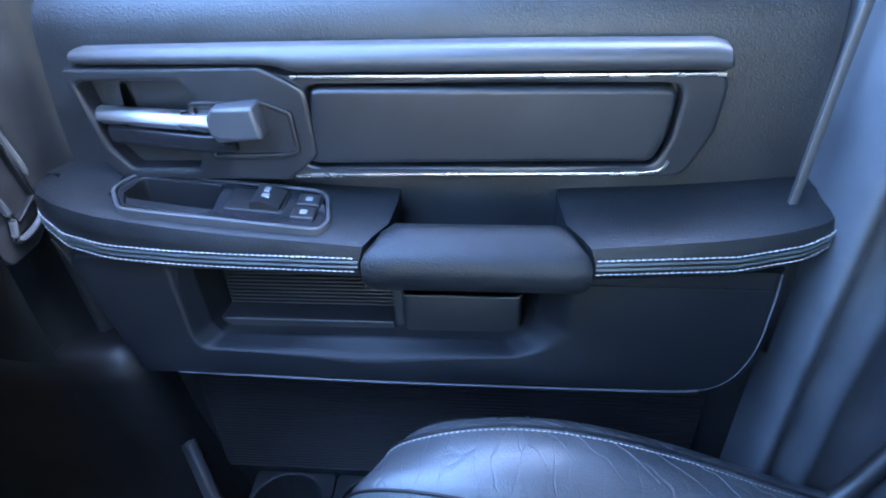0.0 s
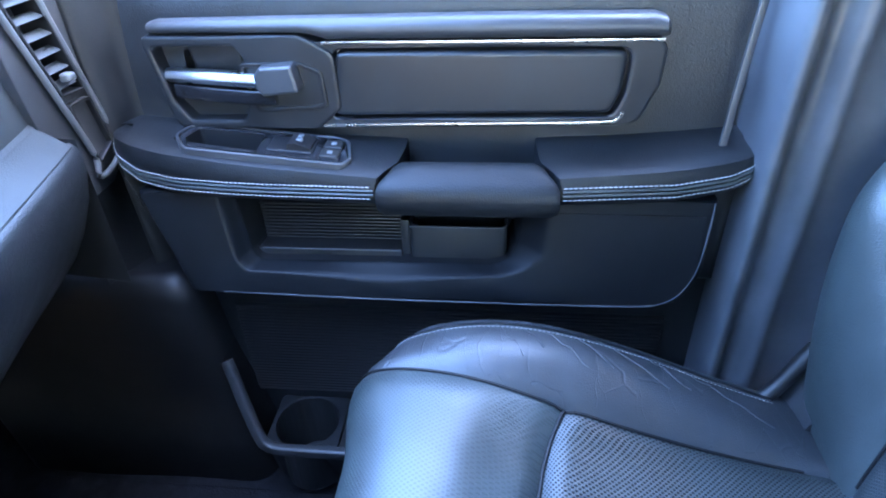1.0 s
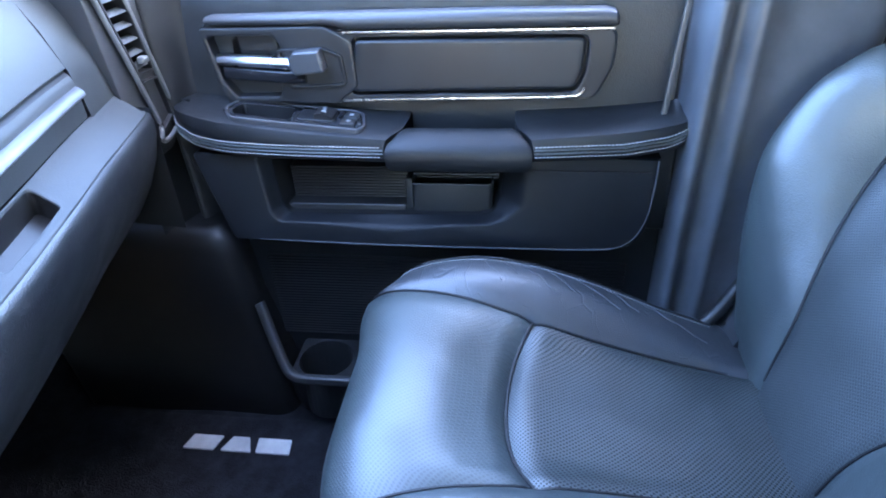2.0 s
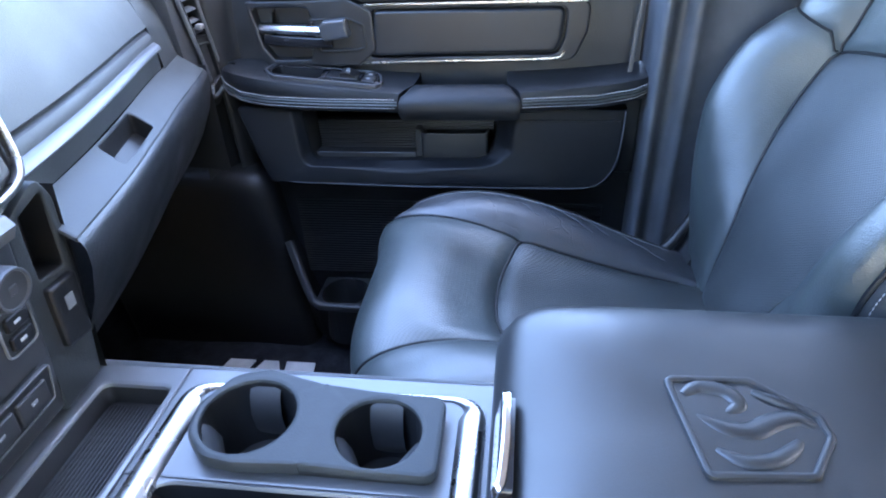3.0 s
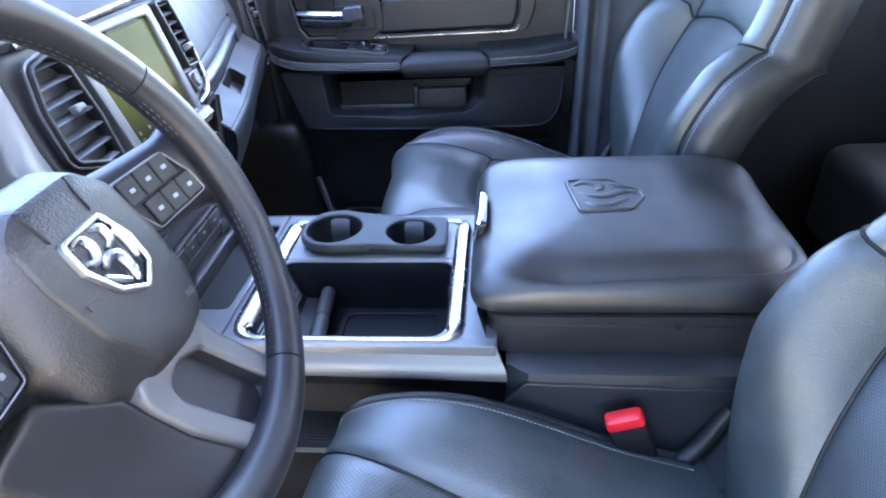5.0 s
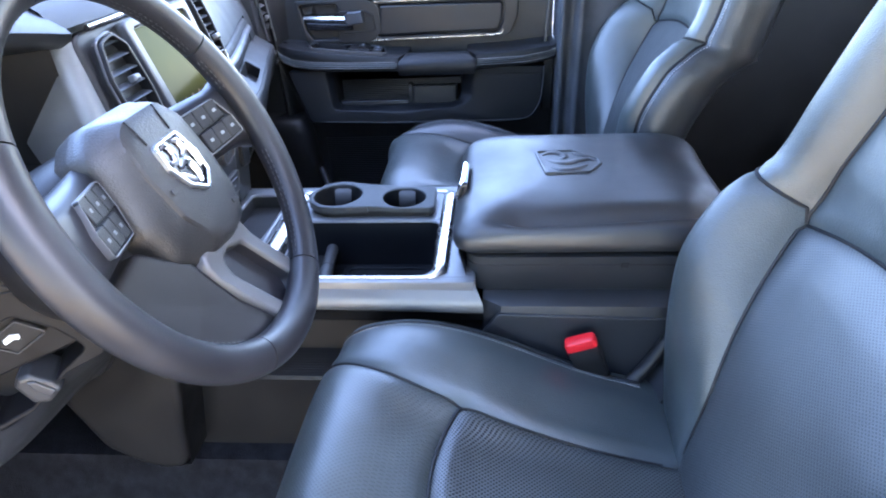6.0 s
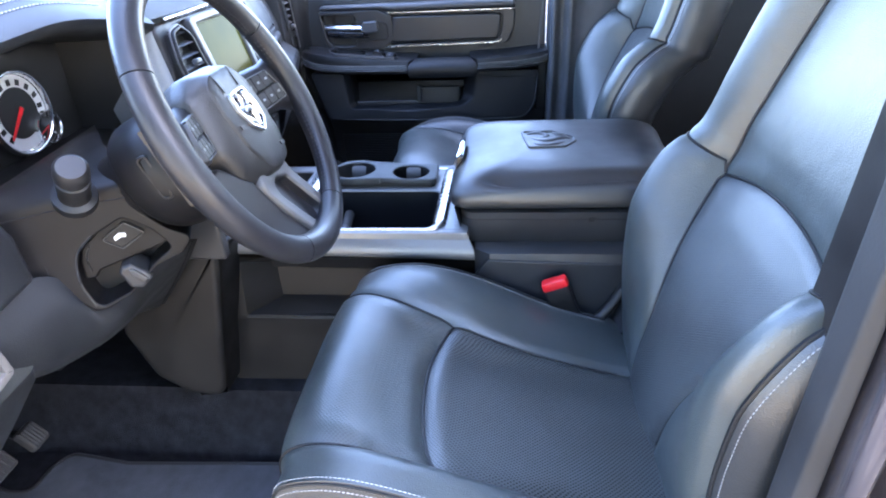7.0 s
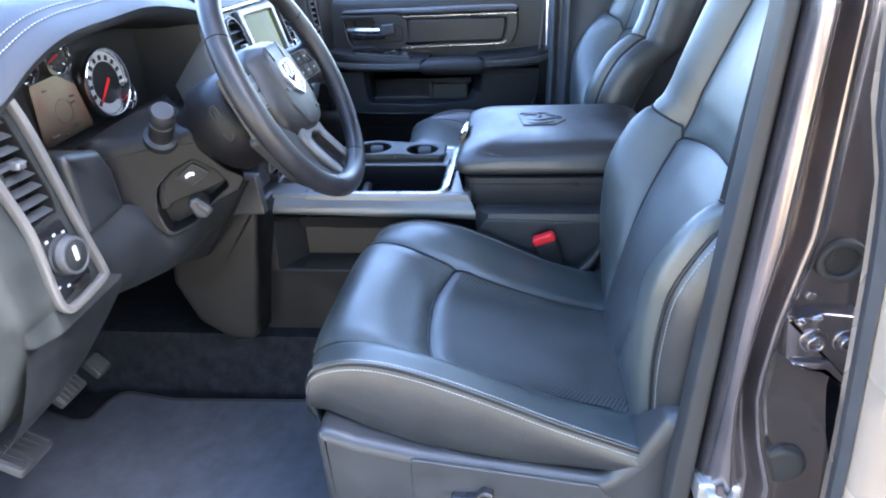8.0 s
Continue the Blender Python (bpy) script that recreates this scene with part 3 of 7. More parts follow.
for nm, pts in (("chrome_strip", [(-0.233, 0.7555), (-0.1, 0.7553), (0.05, 0.7553), (0.180, 0.7555)]), ("chrome_strip", [(-0.245, 0.6475), (-0.1, 0.6495), (0.05, 0.651), (0.12, 0.653), (0.137, 0.657), (0.143, 0.667)])):
    bm = B()
    sweep(bm, [DM(p.x, p.y, 0.031) for p in spline([(a, b, 0) for a, b in pts], 6)], rounded([(-0.0019, -0.0014), (0.0019, -0.0014), (0.0019, 0.0014), (-0.0019, 0.0014)], 0.0008, 2), up=(0, 1, 0))
    part(nm, bm, M_RIM, door, "thin bright chrome strip")

# handle plate with its recess, inner plate and chrome lever
bez = rounded([(-0.468, 0.766), (-0.262, 0.766), (-0.243, 0.757), (-0.219, 0.742), (-0.217, 0.672), (-0.252, 0.643), (-0.442, 0.644), (-0.452, 0.66)], [0.006, 0.01, 0.006, 0.01, 0.014, 0.012, 0.014, 0.008])
bm, wl = B(), B()
hole = rounded([(-0.457, 0.753), (-0.347, 0.753), (-0.336, 0.735), (-0.338, 0.70), (-0.350, 0.656), (-0.425, 0.655), (-0.443, 0.68)], 0.008)
holed(bm, bez, hole, DM, 0.034, 0.0, -0.012, 0.004, walls=wl)
part("handle_plate", bm, M_PAD, door)
part("handle_recess", wl, M_BLACK, door, "dark gloss recess behind the handle")
bm = B()
plate(bm, rounded([(-0.420, 0.752), (-0.352, 0.752), (-0.344, 0.712), (-0.412, 0.710)], 0.005), DM, -0.012, 0.010, 0.003)
part("lock_plate", bm, M_PLASTIC2, door)
bm = B()
ring = rounded([(-0.345, 0.733), (-0.262, 0.733), (-0.236, 0.722), (-0.233, 0.676), (-0.25, 0.671), (-0.33, 0.668)], 0.008)
holed(bm, ring, inset(ccw(ring), 0.006), DM, 0.0375, 0.032, 0.033, 0.002)
part("lever_ring", bm, M_PLASTIC2, door)
bm = B()
loops = []
for x, zt, zb, df in [(-0.456, 0.7205, 0.709, 0.026), (-0.446, 0.7225, 0.706, 0.033), (-0.38, 0.7225, 0.705, 0.043), (-0.325, 0.7215, 0.704, 0.050), (-0.311, 0.721, 0.704, 0.052)]:
    loops.append([DM(x, z, d) for z, d in ((zt - 0.001, df - 0.018), (zt, df - 0.010), (zt - 0.0022, df - 0.0045), (zt - 0.006, df - 0.0012), (zt - 0.010, df), (zb + 0.003, df - 0.003), (zb, df - 0.006), (zb, df - 0.018))])
bridge(bm, loops, cap0=True, cap1=True)
handle = part("door_handle", bm, M_LEVER, door, "chrome pull lever")
bm = B()
plate(bm, rounded([(-0.322, 0.719), (-0.312, 0.731), (-0.268, 0.735), (-0.262, 0.702), (-0.312, 0.694), (-0.320, 0.703)], 0.003), lambda a, b, d: DM(a, b, d + 0.16 * (a + 0.29)), 0.028, 0.056, 0.004, 3)
part("thumb_block", bm, M_FRAME, handle, "dark satin block at the end of the lever")
bm = B()
sweep(bm, [DM(-0.44, 0.694, 0.024), DM(-0.38, 0.691, 0.032), DM(-0.33, 0.689, 0.038), DM(-0.30, 0.690, 0.038)], rounded([(-0.010, -0.006), (0.010, -0.006), (0.010, 0.006), (-0.010, 0.006)], 0.004, 3), up=(0, 1, 0))
part("handle_base", bm, M_GLOSS, door, "dark glossy base under the lever")


# armrest: two padded ends with double stitching and a pull cup between them
ARM_X = [-0.548, -0.540, -0.520, -0.485, -0.44, -0.36, -0.16, 0.06, 0.2, 0.26, 0.29, 0.306, 0.316, 0.321]
ARM_Y = [1.085, 1.052, 1.022, 1.001, 0.990, 0.984, 0.980, 0.980, 0.986, 0.996, 1.008, 1.026, 1.052, 1.085]
arm_front = lambda x: float(np.interp(x, ARM_X, ARM_Y))
arm_top = lambda x: float(np.interp(x, [-0.53, -0.5, -0.42, -0.30, -0.16, 0.05, 0.2, 0.3], [0.650, 0.650, 0.641, 0.628, 0.617, 0.618, 0.628, 0.638]))
arm_low = lambda x: float(np.interp(x, [-0.54, -0.46, -0.36, -0.16, 0.06, 0.2, 0.30], [0.598, 0.583, 0.576, 0.572, 0.574, 0.578, 0.592]))


def arm_loop(x, inner=0.0, soft=0.017):
    """One section of a pad; inner: how far the back of its end leans away from the pull cup."""
    yf, zt, zb, yb = arm_front(x), arm_top(x), arm_low(x), DY - 0.01
    pts = [(yb, zt + 0.004), (yb - 0.03, zt + 0.003), (yf + 2.4 * soft, zt), (yf + soft, zt - 0.002), (yf + 0.35 * soft, zt - 0.30 * soft), (yf + 0.0005, zt - soft), (yf, zt - soft - 0.010), (yf + 0.001, zb + 0.012), (yf + 0.005, zb + 0.004), (yf + 0.016, zb), (yb, zb)]
    return [Vector((x + inner * min(0.030, max(0.0, y - 0.980) * 0.62), y, z)) for y, z in pts]


bm = B()
rows = [(-0.546, 0), (-0.541, 0), (-0.534, 0), (-0.522, 0), (-0.508, 0), (-0.49, 0), (-0.465, 0), (-0.44, 0), (-0.40, 0), (-0.36, 0), (-0.3, 0), (-0.25, 0), (-0.21, 0.5), (-0.185, 0.9), (-0.174, 1), (-0.1685, 1), (-0.1655, 1)]
bridge(bm, [arm_loop(x, f) for x, f in rows], cap0=True, cap1=True)
bmesh.ops.recalc_face_normals(bm, faces=bm.faces)
bmesh.ops.delete(bm, geom=[f for f in bm.faces if -0.43 < f.calc_center_median().x < -0.26 and abs(f.normal.z) > 0.9 and f.calc_center_median().y > 1.03 and f.calc_center_median().z > 0.61], context="FACES")
part("armrest_pad", bm, M_ARM, door, "black leather armrest pad with pale double stitching")
bm = B()
rows = [(0.0665, -1), (0.0695, -1), (0.075, -1), (0.09, -0.9), (0.11, -0.5), (0.14, 0), (0.18, 0), (0.22, 0), (0.25, 0), (0.27, 0), (0.285, 0), (0.297, 0), (0.306, 0), (0.312, 0), (0.317, 0), (0.3195, 0)]
bridge(bm, [arm_loop(x, f) for x, f in rows], cap0=True, cap1=True)
part("armrest_pad", bm, M_ARM, door, "black leather armrest pad with pale double stitching")
seam_z = lambda x: float(np.interp(x, [-0.545, -0.52, -0.48, -0.42, -0.3, -0.16, 0.06, 0.2, 0.27, 0.31], [0.634, 0.624, 0.613, 0.607, 0.6035, 0.6025, 0.604, 0.608, 0.616, 0.628]))
for x0, x1 in ((-0.540, -0.167), (0.068, 0.314)):
    for dz, rr in ((0.0, 0.0010), (-0.0165, 0.0010)):
        bm = B()
        stitch(bm, [(x, arm_front(x) - 0.0007, seam_z(x) + dz) for x in np.linspace(x0, x1, 80)], dash=0.0052, gap=0.0007, r=rr)
        part("stitching", bm, M_THREAD, door, "pale double stitching")
    bm = B()
    for dz in (-0.0052, -0.0108):
        tube(bm, [(x, arm_front(x) - 0.0004, seam_z(x) + dz) for x in np.linspace(x0, x1, 60)], 0.0016, 6)
    part("piping", bm, M_LEATHER, door)
bm = B()
loops = []
for x in (-0.1635, -0.1615, -0.156, -0.13, -0.06, 0.0, 0.035, 0.055, 0.062, 0.0645):
    e = smooth(0.0, 0.006, min(x + 0.1635, 0.0645 - x))
    yf, yb, zt, zb = 0.974, 1.024, 0.620, 0.560
    pts = [(yb + 0.006, 0.55), (yb + 0.003, zt - 0.010), (yb - 0.004, zt - 0.001), (yb - 0.014, zt), (yf + 0.026, zt - 0.006), (yf + 0.012, zt - 0.012), (yf + 0.003, zt - 0.021), (yf, zt - 0.033), (yf + 0.001, zb + 0.014), (yf + 0.008, zb + 0.002), (yf + 0.02, zb), (yb, zb - 0.004)]
    cy, cz = 1.0, 0.59
    t = (x + 0.05) / 0.114
    loops.append([Vector((x - t * min(0.028, max(0.0, y - 0.980) * 0.62), cy + (y - cy) * (0.93 + 0.07 * e), cz + (z - cz) * (0.86 + 0.14 * e))) for y, z in pts])
bridge(bm, loops, cap0=True, cap1=True)
part("pull_cup", bm, M_ARM, door, "smooth black pull cup lip")
bm = B()
box(bm, -0.165, 1.020, 0.560, 0.07, 1.10, 0.565, 0.002)
plate(bm, rect(-0.166, 0.562, 0.068, 0.646, 0.004), DM, -0.002, 0.006, 0.002)
part("cup_well", bm, M_BLACK, door)

# switch plate on the armrest
SW = lambda a, b, d: Vector((a, b - 0.015, 0.6225 + d + 0.094 * (-0.2 - a) + 0.03 * (b - 1.05)))
sw_out = rounded([(-0.440, 1.052), (-0.414, 1.014), (-0.205, 1.010), (-0.198, 1.03), (-0.212, 1.088), (-0.428, 1.092)], [0.024, 0.024, 0.018, 0.02, 0.026, 0.026])
bm = B()
holed(bm, sw_out, inset(ccw(sw_out), 0.0045), SW, 0.004, -0.01, 0.0015, 0.0018, floor=False)
part("switch_bezel", bm, M_STRIP, door, "satin grey bezel round the switches")
bm, wl = B(), B()
sw_in = inset(ccw(sw_out), 0.005)
holed(bm, sw_in, rounded([(-0.424, 1.05), (-0.410, 1.026), (-0.322, 1.024), (-0.326, 1.078), (-0.418, 1.08)], 0.008), SW, 0.0025, -0.002, -0.062, 0.002, walls=wl, taper=0.1)
part("switch_plate", bm, M_GLOSS, door)
part("grab_well", wl, M_BLACK, door)
bm = B()
plate(bm, rect(-0.312, 1.034, -0.250, 1.076, 0.004), SW, 0.0, 0.0035, 0.002)
part("switch_well", bm, M_BLACK, door)
bm = B()
bridge(bm, [[SW(-0.285, 1.037, 0.003), SW(-0.285, 1.073, 0.003)], [SW(-0.283, 1.038, 0.011), SW(-0.283, 1.072, 0.011)], [SW(-0.272, 1.038, 0.0125), SW(-0.272, 1.072, 0.0125)], [SW(-0.254, 1.038, 0.007), SW(-0.254, 1.072, 0.007)], [SW(-0.253, 1.038, 0.003), SW(-0.253, 1.072, 0.003)]], closed=False)
for yy in (1.037, 1.073):
    face(bm, [bm.verts.new(SW(a, yy, d)) for a, d in ((-0.285, 0.003), (-0.283, 0.011), (-0.272, 0.0125), (-0.254, 0.007), (-0.253, 0.003))])
win_switch = part("window_switch", bm, M_PLASTIC2, door)
bm = B()
plate(bm, rect(-0.274, 1.048, -0.266, 1.054, 0.001), SW, 0.0105, 0.0135, 0.0004, 1)
plate(bm, rect(-0.274, 1.058, -0.268, 1.066, 0.001), SW, 0.0105, 0.0135, 0.0004, 1)
part("switch_mark", bm, M_BEZEL, win_switch)
for k, (y0, y1) in enumerate(((1.026, 1.047), (1.051, 1.073))):
    bm = B()
    plate(bm, rect(-0.240, y0, -0.215, y1, 0.003), SW, 0.001, 0.006, 0.002)
    lock_sw = part("lock_switch", bm, M_PLASTIC2, door)
    bm = B()
    plate(bm, rect(-0.231, y0 + 0.007, -0.224, y0 + 0.014, 0.001), SW, 0.005, 0.0068, 0.0004, 1)
    part("switch_mark", bm, M_BEZEL, lock_sw)

# lower panel: leans out towards its foot, with a pocket whose soft border falls away into it
OPENING = ccw(rounded([(-0.376, 0.575), (-0.362, 0.478), (-0.352, 0.464), (-0.02, 0.466), (0.006, 0.474), (0.016, 0.50), (0.024, 0.575)], [0.004, 0.02, 0.02, 0.02, 0.022, 0.02, 0.004], 5))
panel_d = lambda z: 0.094 + 0.16 * (0.55 - z)


low = rounded([(-0.452, 0.4235), (0.150, 0.4215), (0.232, 0.4235), (0.256, 0.470), (0.262, 0.578), (-0.505, 0.578)], [0.012, 0.02, 0.045, 0.05, 0.004, 0.01])
angles = sorted({round(2 * math.pi * k / 96, 5) for k in range(96)} | {round(math.atan2(q[1] - 0.52, q[0] + 0.17) % (2 * math.pi), 5) for q in OPENING + ccw(low)})
angles = [q for k, q in enumerate(angles) if k == 0 or q - angles[k - 1] > 0.004]
inn, rim_o = star(OPENING, (-0.17, 0.52), angles), star(ccw(low), (-0.17, 0.52), angles)
bm, wl = B(), B()


def between(d):
    """The line d metres out from the opening, kept inside the panel."""
    out = []
    for p, q in zip(inn, rim_o):
        n = math.dist(p, q)
        d1 = d * (0.45 + 0.55 * smooth(0.466, 0.50, p[1]) * smooth(-0.34, -0.30, p[0]))
        f = min(d1, 0.8 * n) / n
        out.append((p[0] + (q[0] - p[0]) * f, p[1] + (q[1] - p[1]) * f))
    return out


loops = [[DM(x, z, 0.05) for x, z in rim_o], [DM(x, z, panel_d(z) - 0.004) for x, z in rim_o]]
for f in (1.0, 2.0, 3.5):
    loops.append([DM(x, z, panel_d(z)) for x, z in [(x + (-0.17 - x) * 0.012 * f, z + (0.50 - z) * 0.03 * f) for x, z in rim_o]])
for d, drop in ((0.046, 0.0), (0.038, 0.0006), (0.031, 0.003), (0.022, 0.009), (0.013, 0.0155), (0.006, 0.0195), (0.002, 0.0215), (0.0, 0.024)):
    loops.append([DM(x, z, panel_d(z) - drop) for x, z in between(d)])
bridge(bm, loops)
part("lower_panel", bm, M_LOWER, door, "smooth dark lower panel falling away into the pocket", smooth=50)
bridge(wl, [[DM(x, z, panel_d(z) - 0.024) for x, z in inn], [DM(x + (-0.17 - x) * 0.02, z, 0.05) for x, z in inn], [DM(x + (-0.17 - x) * 0.03, z, 0.012) for x, z in inn]], cap1=True)
part("pocket", wl, M_BLACK, door, "deep black door pocket")
bm = B()
for k in range(11):
    z = 0.474 + 0.0056 * k
    box(bm, -0.356, 1.060, z, -0.146 if z < 0.512 else 0.012, 1.09, z + 0.0026, 0.001)
part("ribbed_liner", bm, M_PLASTIC2, door, "fine ribs on the pocket's back")
bm = B()
box(bm, -0.360, 1.030, 0.455, -0.146, 1.09, 0.4745, 0.003)
part("pocket_step", bm, M_PLASTIC2, door)
# thin pale bead in place of the glint along the step's front edge
bm = B()
tube(bm, [Vector((-0.352, 1.0305, 0.4742)), Vector((-0.25, 1.0305, 0.4742)), Vector((-0.148, 1.0305, 0.4742))], 0.0012, 6)
part("step_highlight", bm, M_STRIP, door, "pale bead painting the highlight on the pocket's step")
bm = B()
box(bm, -0.147, 1.036, 0.462, -0.134, 1.09, 0.522, 0.003)
part("pocket_divider", bm, M_PLASTIC, door)
bm = B()
holed(bm, rect(-0.134, 1.028, 0.002, 1.09, 0.008), rect(-0.130, 1.032, -0.002, 1.086, 0.006), XY, 0.517, 0.455, 0.47, 0.0015)
part("pocket_tray", bm, M_PLASTIC, door, "small dark tray in the pocket")
# another pale bead for the glint along the tray's top edge
bm = B()
tube(bm, spline([(-0.132, 1.0285, 0.5165, ), (-0.07, 1.0285, 0.5165), (-0.012, 1.0285, 0.5165), (-0.001, 1.030, 0.518), (0.003, 1.036, 0.523)], 5), 0.0010, 6)
part("tray_highlight", bm, M_STRIP, door, "pale bead painting the highlight on the tray's edge")

bm = B()
bead = [(p.x, p.y) for p in spline([(-0.405, 0.4255, 0), (-0.2, 0.4205, 0), (0.0, 0.4195, 0), (0.16, 0.4205, 0), (0.205, 0.4255, 0), (0.232, 0.442, 0), (0.2495, 0.478, 0), (0.257, 0.53, 0), (0.259, 0.570, 0)], 8)]
tube(bm, [DM(x, z, panel_d(z) - 0.001) for x, z in bead], 0.0013, 8, up=(0, 1, 0))
part("panel_bead", bm, M_PILLAR, door, "fine bright bead round the lower panel")
bm = B()
tube(bm, [DM(0.066, 0.554, 0.0945), DM(0.16, 0.5535, 0.0945), DM(0.250, 0.553, 0.0945)], 0.0009, 6, up=(0, 1, 0))
part("panel_line", bm, M_PLASTIC2, door)
bm = B()
tube(bm, [DM(-0.528, 0.585, 0.07), DM(-0.495, 0.50, 0.075), DM(-0.466, 0.425, 0.082)], 0.0014, 6, up=(0, 1, 0))
part("panel_line", bm, M_PLASTIC2, door)
# recessed foot of the door under the panel
bm = B()
plate(bm, rounded([(-0.47, 0.06), (0.292, 0.06), (0.292, 0.44), (-0.475, 0.44)], 0.006), DM, 0.0, 0.044, 0.006)
plate(bm, rounded([(0.255, 0.43), (0.292, 0.43), (0.292, 0.60), (0.255, 0.60)], 0.003), DM, 0.0, 0.060, 0.006)
part("door_foot", bm, M_PLASTIC, door)

# map pocket and bottle holder at the bottom of the door
bm = B()
lip = spline([(-0.446, 1.003, 0.268), (-0.436, 0.992, 0.245), (-0.414, 0.966, 0.196), (-0.394, 0.946, 0.156), (-0.383, 0.940, 0.144), (-0.362, 0.937, 0.139), (-0.30, 0.936, 0.138), (-0.1, 0.936, 0.138), (0.25, 0.94, 0.14)], 6)
sweep(bm, lip, rounded([(-0.009, -0.008), (0.009, -0.008), (0.009, 0.008), (-0.009, 0.008)], 0.005, 3), up=(0, -1, 0))
part("map_pocket_lip", bm, M_SLATE, door, "curved grey lip of the map pocket")
bm = B()
sheet(bm, lambda u, w: Vector((lip[int(u * (len(lip) - 1))].x, lip[int(u * (len(lip) - 1))].y + 0.012 + 0.03 * w, lip[int(u * (len(lip) - 1))].z * (1 - w) + 0.0 * w)), 40, 4)
sheet(bm, lambda u, w: Vector((-0.452 + 0.06 * w, 0.995 + 0.07 * u, 0.27 - 0.27 * w)), 4, 4)
part("map_pocket", bm, M_BLACK, door)
bm = B()
holed(bm, rect(-0.392, 0.942, -0.266, 1.056, 0.01), circle(-0.331, 0.998, 0.0535), XY, 0.137, 0.12, 0.02, 0.003)
holed(bm, rect(-0.265, 0.942, -0.13, 1.056, 0.01), circle(-0.2, 0.998, 0.0535), XY, 0.137, 0.12, 0.02, 0.003)
part("bottle_holder", bm, M_PLASTIC, door)
bm = B()
for k in range(30):
    z = 0.16 + 0.0065 * k
    box(bm, -0.43, 1.046, z, 0.24, 1.055, z + 0.0022, 0.001)
part("ribbed_liner", bm, M_PLASTIC2, door)

# bright seal along the rear edge of the door
bm = B()
sweep(bm, spline([DM(0.262, 0.628, 0.058), DM(0.268, 0.70, 0.05), DM(0.278, 0.80, 0.038), DM(0.294, 0.95, 0.02)], 6), rounded([(-0.0045, -0.003), (0.0045, -0.003), (0.0045, 0.003), (-0.0045, 0.003)], 0.0015, 2), up=(0, 1, 0))
part("edge_seal", bm, M_STRIP, door, "pale edge seal")

# ---- centre console ----
con = thing("centre_console", (-0.1, 0.2, 0.0), "dark centre console with chrome-rimmed bin and satin side strip", "console")
DECK = 0.492
bm, wl = B(), B()
bin_hole = rounded([(-0.268, 0.030), (0.016, 0.030), (0.016, 0.217), (-0.268, 0.217)], 0.026)
deck_out = rounded([(-0.300, 0.008), (0.088, 0.008), (0.088, 0.222), (-0.300, 0.222)], 0.003)
holed(bm, deck_out, bin_hole, XY, DECK, DECK - 0.03, 0.395, 0.004, taper=0.03, walls=wl)
holed(bm, rounded([(-0.300, 0.222), (0.088, 0.222), (0.088, 0.37), (-0.300, 0.37)], 0.003), rounded([(-0.244, 0.29), (-0.238, 0.256), (-0.208, 0.238), (-0.002, 0.236), (-0.002, 0.323), (-0.155, 0.328), (-0.19, 0.336), (-0.226, 0.328)], 0.012), XY, DECK, DECK - 0.03, DECK - 0.02, 0.002, floor=False)
part("deck", bm, M_SATIN, con, "smooth satin grey console top")
part("storage_bin", wl, M_LOWER, con, "deep dark open storage bin")
bm = B()
holed(bm, rect(-0.175, 0.048, 0.004, 0.205, 0.02), rect(-0.163, 0.060, -0.008, 0.193, 0.016), XY, 0.4, 0.394, 0.3965, 0.002)
part("bin_mat", bm, M_LOWER, con)
# chrome rim: broad at the front and back, thin along the sides
bm = B()
ro = ccw(rounded([(-0.290, 0.018), (0.044, 0.018), (0.044, 0.344), (-0.290, 0.344)], 0.038, 12))
rn = [((q[0] - p[0]) / 0.001, (q[1] - p[1]) / 0.001) for p, q in zip(ro, inset(ro, 0.001))]
rw = [0.0055 + 0.0245 * min(1.0, abs(n[0])) ** 0.9 for n in rn]
loops = [[Vector((p[0] + n[0] * w * f, p[1] + n[1] * w * f, DECK - 0.003 + h * (0.5 + 0.7 * w / 0.03))) for p, n, w in zip(ro, rn, rw)] for f, h in ((0, 0.0), (0.04, 0.006), (0.14, 0.0095), (0.35, 0.0105), (0.65, 0.0092), (0.9, 0.006), (1, 0.0))]
bridge(bm, loops)
part("chrome_rim", bm, M_RIM, con, "bright chrome rim of the bin", smooth=60)
# steep ribbed front of the bin, a ledge at its foot and a rubber roll across the floor
bm = B()
bridge(bm, [[Vector((x, y, z)) for x, z in ((-0.266, 0.487), (-0.262, 0.482), (-0.243, 0.424), (-0.238, 0.418), (-0.205, 0.415), (-0.200, 0.412), (-0.199, 0.394))] for y in (0.034, 0.06, 0.12, 0.19, 0.214)], closed=False)
part("bin_ramp", bm, M_PLASTIC, con)
for k in range(8):
    bm = B()
    f = (k + 0.5) / 8.4
    x, z = -0.2605 + 0.017 * f, 0.478 - 0.052 * f
    sweep(bm, [(x + 0.0005, 0.052, z), (x + 0.001, 0.060, z), (x + 0.001, 0.195, z), (x + 0.0005, 0.203, z)], rounded([(-0.0016, -0.0015), (0.0016, -0.0015), (0.0016, 0.0015), (-0.0016, 0.0015)], 0.0008, 2))
    part("bin_rib", bm, M_BEZEL, con)
bm = B()
sweep(bm, [(-0.196, 0.06, 0.418), (-0.204, 0.205, 0.418)], rounded([(-0.007, -0.022), (0.007, -0.022), (0.006, 0.014), (-0.006, 0.014)], 0.003, 3))
part("bin_divider", bm, M_BLACK, con, "upright black divider")
